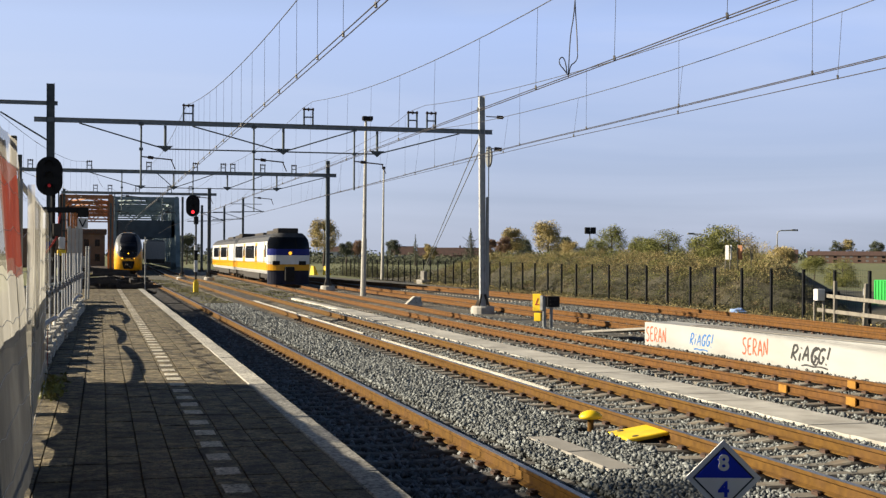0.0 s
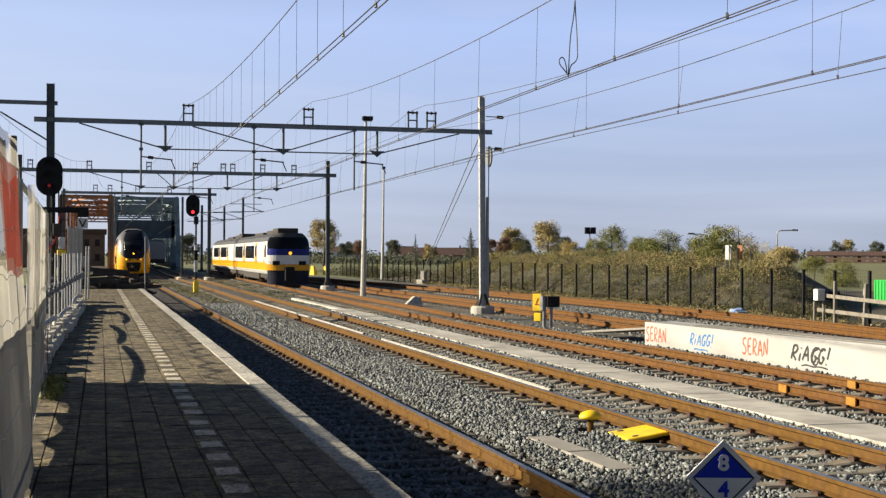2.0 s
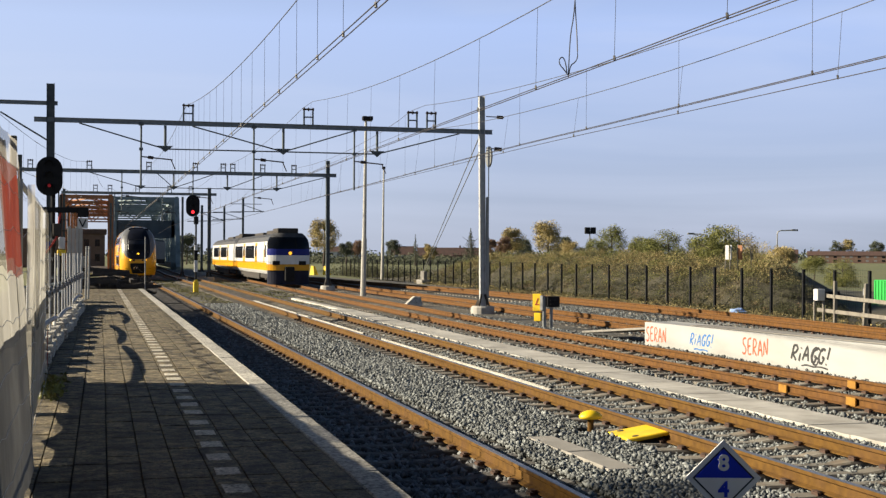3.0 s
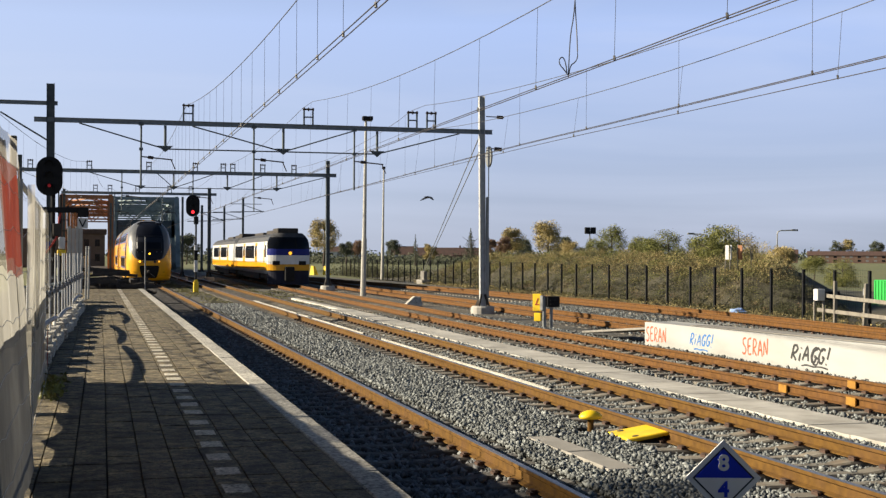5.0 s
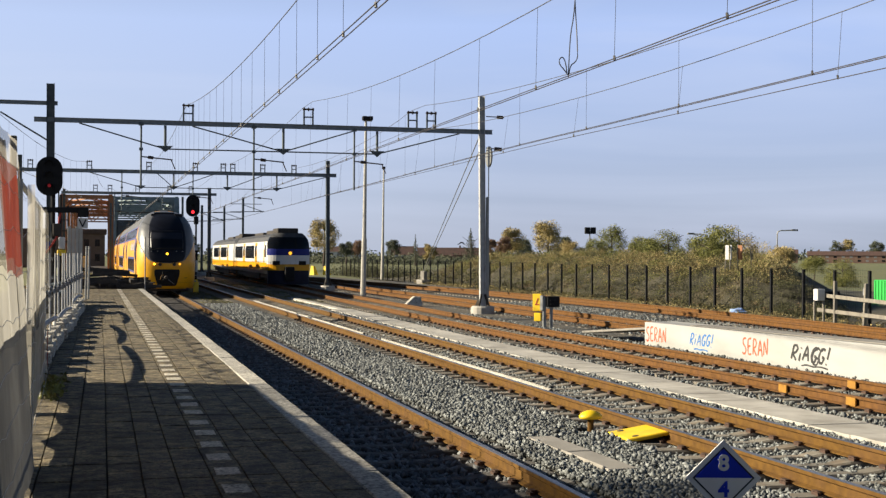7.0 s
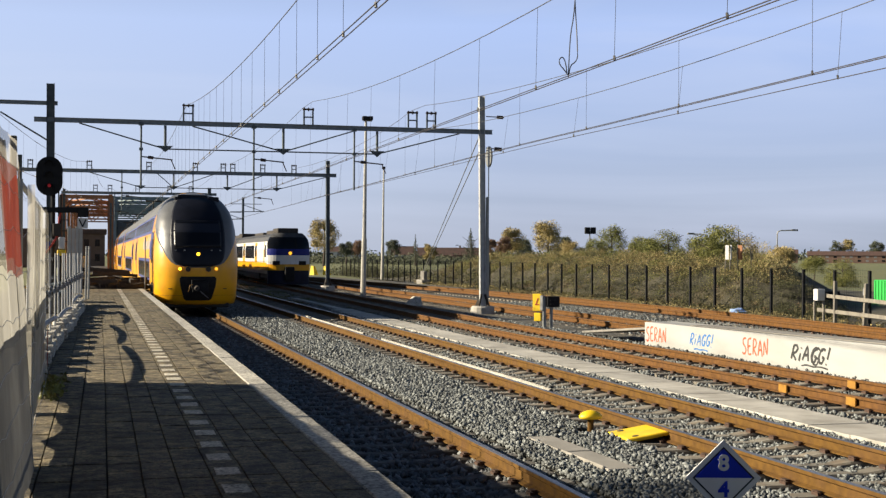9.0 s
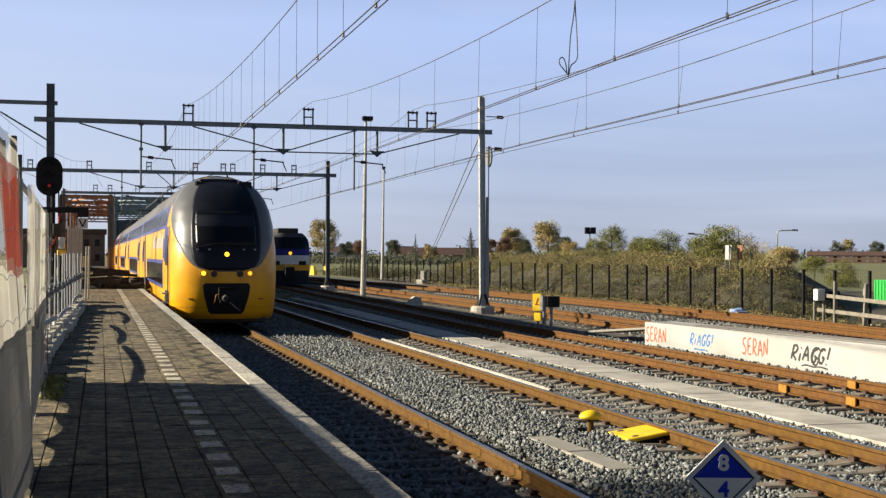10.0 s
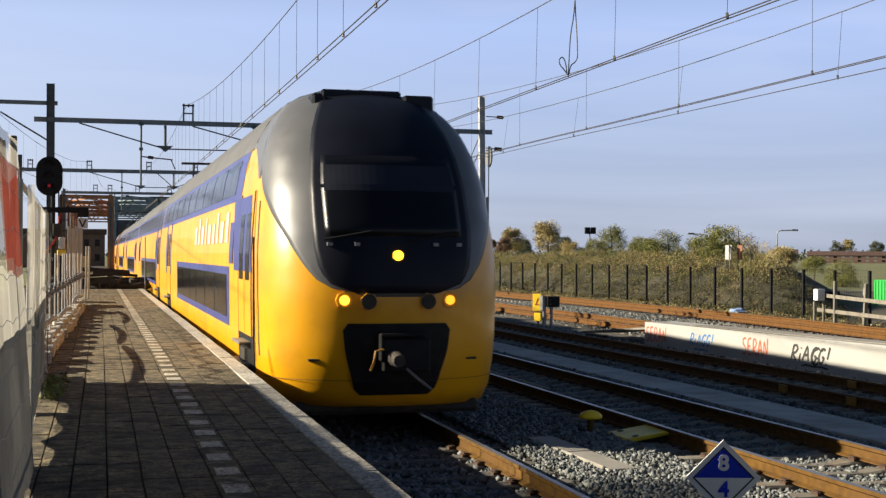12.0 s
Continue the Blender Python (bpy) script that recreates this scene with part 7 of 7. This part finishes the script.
def build_mound():
    bm = bmesh.new()
    rows = []
    for y in np.concatenate([np.arange(40, 56, 0.5), np.arange(56, 138, 1.0)]):
        rows.append([(fence_x(y) + d, float(y), mound_h(fence_x(y) + d, y)) for d in np.concatenate([np.arange(0, 8, 0.7), np.arange(8, 28, 2.0)])])
    ribbon(bm, rows)
    solo("earth_mound", bm, M_EARTH, "long overgrown earth mound behind the fence", "mound", kind="structure", smooth=True)
    rng = np.random.default_rng(4)
    for name, mat, n, hgt, label, sd in (("mound_grass", M_LEAFDRY, 900, 0.22, "dry yellow grass tufts on the mound", 1), ("mound_scrub", M_LEAF, 620, 0.26, "low green scrub covering the mound", 2), ("mound_bramble", M_BRAMBLE, 2600, 0.24, "dark brambles on the mound's side", 3), ("mound_twigs", M_LEAFRUST, 70, 0.3, "brown withered stalks on the mound", 4)):
        blobs = []
        for k in range(n):
            y = 46.5 + 68 * rng.random() ** (1.35 if name != "mound_bramble" else 1.75)
            d = 1.0 + 6 * rng.random() ** 1.6
            if name == "mound_grass":
                d = 3.4 + 6 * rng.random() if k % 7 else 1.2 + 2.2 * rng.random()
            if name == "mound_scrub":
                d = 2.6 + 6 * rng.random() if k % 4 else 1.4 + 2 * rng.random()
            x = fence_x(y) + d
            if x / y > 0.60 or (name in ("mound_grass", "mound_scrub") and (y < 51.5 or x / y > 0.53)):
                continue
            r = rng.uniform(0.3, 0.6) * (1 + 0.012 * (y - 46))
            blobs.append((x, y, mound_h(x, y) + hgt * 0.25, r, r, hgt * rng.uniform(0.5, 1.4), 100 if name != "mound_bramble" else 75))
        ob = new(name, leaf_mesh(name, blobs, 0.030, mat, sd))
        tagged(ob, label, "scrub", kind="stuff")
    # low bushes along the crest
    for name, mat, n, label, sd in (("crest_scrub", M_LEAF, 110, "yellow-green bushes along the mound's crest", 31), ("crest_grass", M_LEAFDRY, 420, "straw-coloured tall grass on the mound's crest", 32), ("crest_bramble", M_LEAFDARK, 50, "dull green brambles on the mound's crest", 33)):
        blobs = []
        for k in range(n):
            y = 52 + 60 * rng.random()
            d = 3.0 + 3.5 * rng.random()
            x = fence_x(y) + d
            if x / y > 0.545:
                continue
            r = rng.uniform(0.4, 1.0)
            blobs.append((x, y, mound_h(x, y) + 0.15, r, r, rng.uniform(0.25, 0.75) if name != "crest_grass" else rng.uniform(0.2, 0.5), 220))
        tagged(new(name, leaf_mesh(name, blobs, 0.034, mat, sd)), label, "scrub", kind="stuff")
    blobs = []
    for k in range(330):
        y = 39 + 70 * rng.random()
        x = fence_x(y) - 0.2 + rng.uniform(-0.7, 0.5)
        blobs.append((x, y, -0.22, 0.3, 0.4, 0.24 * rng.uniform(0.3, 1.3), 40))
    ob = new("verge_grass", leaf_mesh("verge_grass", blobs, 0.035, M_LEAFDRY, 9))
    tagged(ob, "dry grass along the foot of the fence", "grass", kind="stuff")
    blobs = []
    for k in range(420):
        y = 44 + 75 * rng.random()
        x = TRACK1(y) + rng.choice([1.6, 2.1, 2.6, 5.6, 6.2, 7.4]) + rng.uniform(-0.6, 0.6)
        blobs.append((x, y, -0.21, 0.5, 1.0, 0.035, 50))
    ob = new("track_weeds", leaf_mesh("track_weeds", blobs, 0.032, M_MOSS, 15))
    tagged(ob, "low moss and weeds in the ballast", "weeds", kind="stuff")
    blobs = [(-0.55 + 0.1 * rng.random(), 12.2 + 1.6 * rng.random(), PLATFORM_Z + 0.04, 0.12, 0.14, 0.1, 60) for k in range(9)]
    ob = new("weeds", leaf_mesh("weeds", blobs, 0.03, M_LEAF, 11))
    tagged(ob, "small green weeds at the fence foot", "weeds", kind="stuff")


def build_right_fence():
    for y in [40.95, 43.25] + [45.5 + 2.55 * k for k in range(42)]:
        f = thing("mesh_fence", "black steel mesh fence panel", "fence", "black fence panels", at=(0, 0, -0.3))
        L = 2.25 if y < 45 else 2.55
        xa, xb = fence_x(y), fence_x(y + L)
        part("post", B((xa - 0.045, xa + 0.045, y - 0.045, y + 0.045, 0, 1.92)), M_BLACK, f)
        bm = bmesh.new()
        step = 0.15 if y < 70 else 0.25
        nn = int(L / step)
        for i in range(1, nn):
            u = i / nn
            add_box(bm, xa + (xb - xa) * u - 0.002, xa + (xb - xa) * u + 0.002, y + L * u - 0.002, y + L * u + 0.002, 0.05, 1.95)
        for z in (0.1, 0.5, 0.9, 1.3, 1.7, 1.93):
            bar(bm, (xa, y, z), (xb, y + L, z), 0.005, 0.006)
        part("mesh_panel", bm, M_BLACK, f)
    # wooden rail fence and the little cabinet at the gap
    g = thing("wooden_fence", "weathered wooden post and rail fence", "fence", at=(24.9, 41.0, -0.25))
    part("post", B((-0.06, 0.06, 1.0, 1.1, 0, 1.5), bevel=0.01), M_WOOD, g)
    p = part("post", B((-0.06, 0.06, -0.05, 0.05, 0, 1.45), bevel=0.01), M_WOOD, g)
    p.matrix_basis = pose(0.1, -0.65, 0, 5, 0, 0)
    part("post", B((-0.05, 0.05, -6.0, -5.9, 0, 1.2), bevel=0.01), M_WOOD, g)
    for z0, z1 in ((0.92, 0.62), (0.38, 0.16)):
        bm = bmesh.new()
        bar(bm, (-0.02, 2.2, z0 + 0.06), (0.05, -6.2, z1 + 0.1), 0.05, 0.13)
        part("rail", bm, M_WOOD, g)
    c = thing("cable_cabinet", "small pale cabinet on thin legs", "cabinet", at=(24.7, 42.8, -0.25))
    part("box", B((-0.15, 0.15, -0.15, 0.15, 0.78, 1.2), bevel=0.02), M_WHITE, c)
    for x in (-0.18, 0.18):
        part("leg", B((x - 0.03, x + 0.03, -0.03, 0.03, -0.1, 0.75)), M_WOOD, c)
    part("rear_box", B((0.3, 0.75, -0.15, 0.15, 0.8, 1.12), bevel=0.02), M_BLACK, c)
    b = thing("waste_container", "bright green ribbed plastic container behind the fence", "container", at=(38.6, 60.0, -0.35))
    part("body", B((0, 3.2, 0, 1.4, 0.02, 1.28), bevel=0.03), M_BINGREEN, b)
    for k in range(14):
        part("rib", B((0.1 + k * 0.22, 0.2 + k * 0.22, -0.05, 0.0, 0.08, 1.24)), M_BINGREEN, b)
    for k in range(5):
        part("rib", B((-0.04, 0, 0.1 + k * 0.28, 0.22 + k * 0.28, 0.08, 1.24)), M_BINGREEN, b)
    s = thing("notice_board", "small white notice on the wire fence", "sign", at=(27.05, 43.5, -0.3))
    part("board", B((-0.14, 0.14, -0.01, 0.01, 0.98, 1.26)), M_WHITE, s).rotation_euler = (0, 0, radians(-50))
    part("post", R(((0, 0.03, 0), (0, 0.03, 1.4), 0.02)), M_STEEL, s)
    bm = bmesh.new()
    bmesh.ops.create_icosphere(bm, subdivisions=2, radius=0.3)
    for v in bm.verts:
        v.co += v.co.normalized() * 0.15 * noise.noise(v.co * 5)
        v.co.z *= 0.5
        v.co.y *= 1.6
    bag = solo("plastic_bag", bm, [M_SKYBLUE], "crumpled blue and white plastic bag in the grass", "bag")
    bag.location = (25.3, 50.3, -0.18)
    # stakes with ribbons on the mound
    for k, (x, y, m) in enumerate(((28.0, 57.0, M_WHITE), (28.25, 57.0, M_WHITE), (28.6, 56.9, M_ORANGE), (29.2, 56.7, M_WOOD))):
        st = thing("marker_stake", "thin wooden marker stake with a coloured cloth on the mound", "stake", "marker stakes", at=(x, y, 1.7))
        part("stake", R(((0, 0, -0.2), (0.1 - 0.05 * k, 0, 0.95), 0.025)), M_WOOD, st)
        part("cloth", B((0.02, (0.2, 0.1, 0.24, 0.05)[k], -0.01, 0.01, 0.25, 0.92)), m, st).rotation_euler = (0, 0, radians(-55))
    # street lamps beyond the mound
    for x, y, h, arm in ((64.6, 120.0, 4.85, 1.9), (57.0, 120.0, 4.4, -1.7)):
        p = thing("street_lamp", "slim grey street lamp with a curved arm", "street lamp", "street lamps", at=(x, y, -1))
        bm = bmesh.new()
        tube(bm, [(0, 0, 0), (0, 0, h * 0.5), (0, 0, h + 0.55), (0.06 * arm, 0, h + 0.75), (0.2 * arm, 0, h + 0.85), (arm, 0, h + 0.9)], 0.06)
        part("pole", bm, M_PALEPOLE, p)
        part("lamp_head", B((arm - 0.35, arm + 0.35, -0.12, 0.12, h + 0.82, h + 1.0), bevel=0.03), M_STEEL, p)
    fl = thing("floodlight_mast", "short mast with two dark floodlights", "floodlight", at=(49.3, 132.0, -0.5))
    part("pole", R(((0, 0, 0), (0, 0, 5.2), 0.07)), M_STEEL, fl)
    for x in (-0.55, 0.1):
        ob = part("floodlight", B((x, x + 0.55, -0.15, 0.15, 4.9, 5.6), bevel=0.04), M_BLACK, fl)
    # yellow buffer stop plates beside the standing train
    for x, y in ((22.1, 147.0), (23.5, 146.6)):
        q = thing("buffer_stop", "yellow painted buffer stop with a sloping back", "buffer stop", "yellow buffer stops", at=(x, y, -0.2))
        bm = bmesh.new()
        v = [bm.verts.new(p) for p in ((-0.5, 0, 0), (0.5, 0, 0), (0.3, 0, 1.35), (-0.2, 0, 1.35), (-0.5, 1, 0), (0.5, 1, 0), (0.3, 0.4, 1.35), (-0.2, 0.4, 1.35))]
        for f in ((0, 1, 2, 3), (1, 5, 6, 2), (5, 4, 7, 6), (4, 0, 3, 7), (3, 2, 6, 7)):
            bm.faces.new([v[i] for i in f])
        part("frame", bm, M_SYELLOW, q)
        q.rotation_euler, q.scale = (0, 0, radians(-50)), (0.7, 0.7, 0.75)


TREES = [(56.3, 353.9, 12.1, 9.2, "gold"), (77.0, 436.4, 7.3, 5.6, "dark"), (93.0, 502.5, 8.3, 5.3, "rust"), (99.1, 466.0, 8.0, 6.1, "dark"), (87.9, 381.1, 7.9, 2.7, "conifer"), (92.0, 380.1, 5.6, 4.9, "gold"), (112.7, 409.9, 10.5, 6.8, "conifer"), (123.6, 424.7, 7.8, 5.6, "rust"), (115.3, 374.2, 10.7, 8.3, "gold"), (110.8, 366.5, 8.1, 4.9, "rust"), (123.6, 389.6, 7.6, 7.0, "dark"), (109.0, 323.2, 11.0, 9.0, "gold"), (119.2, 338.1, 7.9, 6.1, "dark"),
         (44.0, 112.6, 5.2, 3.6, "green"), (39.0, 103.6, 3.6, 2.4, "green"), (44.8, 107.3, 4.1, 2.8, "green"), (40.8, 92.8, 4.2, 3.4, "green"), (35.6, 83.8, 3.2, 2.4, "green"), (33.2, 69.0, 3.9, 3.4, "green"), (35.9, 71.4, 4.1, 2.6, "dry"), (31.6, 66.0, 3.3, 2.0, "green"), (37.6, 74.0, 3.5, 2.2, "dry"), (506.0, 853.9, 15.0, 8.8, "dark"), (514.1, 852.0, 15.2, 12.1, "gold"), (515.4, 816.7, 14.0, 11.7, "dark"), (52.2, 100.3, 3.4, 3.0, "yel"), (44.3, 81.6, 2.8, 2.6, "yel"), (31.6, 88.5, 3.2, 1.8, "yel"), (92.8, 162.2, 2.2, 4.2, "green"), (64.3, 107.5, 2.0, 3.4, "green"),
         (22.6, 397.6, 7.9, 8.3, "dark"), (52.9, 442.5, 5.7, 11.2, "dark"), (62.6, 457.6, 6.2, 9.7, "dark"), (-27.2, 462.7, 5.3, 11.2, "dark"), (-12.6, 529.2, 7.7, 13.0, "dark")]


def house(x, y, w, d, eaves, ridge, ang, wall_mat, label, windows):
    h = thing("house", label, "house", "distant houses", at=(x, y, -1.2))
    h.rotation_euler = (0, 0, radians(ang))
    part("wall", B((-w / 2, w / 2, 0, d, 0, eaves)), wall_mat, h)
    bm = bmesh.new()
    o = 0.4
    ribbon(bm, [[(-w / 2 - o, -o, eaves - 0.1), (w / 2 + o, -o, eaves - 0.1)], [(-w / 2 - o, d / 2, ridge), (w / 2 + o, d / 2, ridge)], [(-w / 2 - o, d + o, eaves - 0.1), (w / 2 + o, d + o, eaves - 0.1)]])
    for s in (-1, 1):
        bm.faces.new([bm.verts.new(p) for p in ((s * w / 2, 0, eaves - 0.1), (s * w / 2, d / 2, ridge - 0.1), (s * w / 2, d, eaves - 0.1))])
    part("roof", bm, M_TILES, h)
    for k in range(windows):
        xx = -w / 2 + (k + 0.5) * w / windows
        for z in ((0.9, 1.9), (2.9, 3.9)):
            if z[1] < eaves:
                part("window", B((xx - 0.8, xx + 0.8, -0.06, 0.05, z[0], z[1])), M_SHADEDPANE if k % 3 else M_GLASS, h)
    for k in range(max(1, windows // 4)):
        xx = -w / 2 + (k + 0.3) * w / max(1, windows // 4)
        part("chimney", B((xx, xx + 0.7, d / 2 - 0.3, d / 2 + 0.3, ridge - 0.5, ridge + 0.9)), M_BRICK, h)


def build_distance():
    for k, (x, y, h, w, kind) in enumerate(TREES):
        near_mound = 60 < y < 115 and x < 50
        tree(x, y, h, w, kind, 40 + k, base=1.2 if near_mound and x < 46 else -1.0)
    house(398, 628, 74, 9, 4.3, 6.5, -32, M_BRICK, "long row of red brick terraced houses with tiled roofs", 18)
    house(358, 650, 7, 10, 4.8, 7.4, -30, M_BRICK, "brick house with a pointed gable at the end of the row", 2)
    house(98, 554, 16, 9, 4.6, 6.6, -8, M_WHITE, "pale low house behind the fence", 5)
    house(121, 548, 9, 9, 3.4, 7.0, -12, M_WHITE, "white gabled house among trees", 2)
    house(122, 495, 13, 9, 3.0, 6.2, -12, M_BRICK, "low brick house with a dark tiled roof", 3)
    house(151, 558, 12, 9, 3.4, 6.6, -12, M_BRICK, "brick house half hidden by trees", 3)
    # thick hedge behind the far part of the fence
    rng = np.random.default_rng(33)
    blobs = []
    for k in range(420):
        y = 84 + 86 * rng.random()
        x = fence_x(y) + 1.2 + 4.5 * rng.random()
        blobs.append((x, y, -0.2, 0.8, 0.9, rng.uniform(0.7, 1.5), 90))
    ob = new("hedge", leaf_mesh("hedge", blobs, 0.075, M_BRAMBLE, 79))
    tagged(ob, "dense dull green hedge behind the fence", "hedge", kind="stuff")
    # distant woods along the horizon
    rng = np.random.default_rng(21)
    blobs = []
    for k in range(420):
        a = rng.uniform(-0.22, 0.75)
        r = rng.uniform(1150, 1600)
        s = rng.uniform(9, 22)
        blobs.append((math.sin(a) * r, math.cos(a) * r, 0.5, s, s, rng.uniform(4.5, 12.0), 45))
    ob = new("far_woods", leaf_mesh("far_woods", blobs, 1.6, M_LEAFDARK, 77))
    tagged(ob, "dark woods along the horizon", "woods", kind="stuff")
    blobs = []
    for k in range(200):
        a = rng.uniform(0.05, 0.46)
        r = rng.uniform(420, 620)
        s = rng.uniform(4, 9)
        blobs.append((math.sin(a) * r, math.cos(a) * r, -0.4, s, s, rng.uniform(1.6, 3.6), 260))
    ob = new("hedgerows", leaf_mesh("hedgerows", blobs, 0.34, M_LEAFDARK, 78))
    tagged(ob, "dull green hedges between the houses", "hedges", kind="stuff")


def build_bird():
    b = thing("bird", "small dark bird in flight", "bird")
    bm = bmesh.new()
    rod(bm, (0, -0.16, 0), (0, 0.05, 0), 0.02, 8, 0.055)
    rod(bm, (0, 0.05, 0), (0, 0.22, 0), 0.055, 8, 0.03)
    rod(bm, (0, 0.22, 0), (0, 0.32, 0), 0.035, 8, 0.01)
    part("body", bm, M_BLACK, b)
    wings = []
    for s in (-1, 1):
        bm = bmesh.new()
        ribbon(bm, [[(0, 0.12, 0.01), (s * 0.2, 0.16, 0.02), (s * 0.42, 0.02, 0.0)], [(0, -0.06, 0.01), (s * 0.2, -0.04, 0.02), (s * 0.40, -0.05, 0.0)], [(0, -0.06, -0.005), (s * 0.2, -0.04, 0.005), (s * 0.40, -0.05, -0.01)], [(0, 0.12, -0.005), (s * 0.2, 0.16, 0.005), (s * 0.42, 0.02, -0.01)]], close=False)
        w = part("wing", bm, M_BLACK, b)
        w.location = (s * 0.03, 0, 0)
        wings.append(w)
    return b, wings


BIRD, WINGS = build_bird()


def BIRD_LINE(t):
    """High above at first, then a short glide down past the masts and away."""
    ts = (0.0, 3.2, 4.2, 4.8, 5.0, 5.2, 5.4, 6.0, 7.5, 10.0, 12.0)
    return (float(np.interp(t, ts, (2.0, 9.0, 11.4, 13.0, 14.0, 14.9, 15.8, 19.5, 33.0, 66.0, 90.0))),
            float(np.interp(t, ts, (66.0, 60.5, 59.2, 58.6, 58.4, 58.1, 57.9, 70.0, 125.0, 250.0, 340.0))),
            float(np.interp(t, ts, (26.0, 17.5, 10.0, 5.1, 4.7, 4.1, 3.8, 3.0, 3.2, 4.0, 5.0))))


def build_sky_blockers():
    """Plain unseen block and roof, added behind the camera to shut off the sky there."""
    bm = B((-9.0, -3.6, -40, 7.0, -0.4, 4.6), (-9.0, 2.2, -46, -40, -0.4, 4.6))
    solo("station_wall", bm, M_BRICK, "added unseen brick block that shuts off sky behind the camera", "wall", kind="structure")
    bm = B((-3.7, 1.45, -40, 8.5, 4.0, 4.25), bevel=0.02)
    solo("canopy", bm, M_ROOF, "added unseen dark roof slab that dims the near platform", "canopy", kind="structure")


build_sky_blockers()
build_bridges()
build_left_side()
build_mound()
build_right_fence()
build_distance()
build_platform()
build_ballast_stones()
motions()
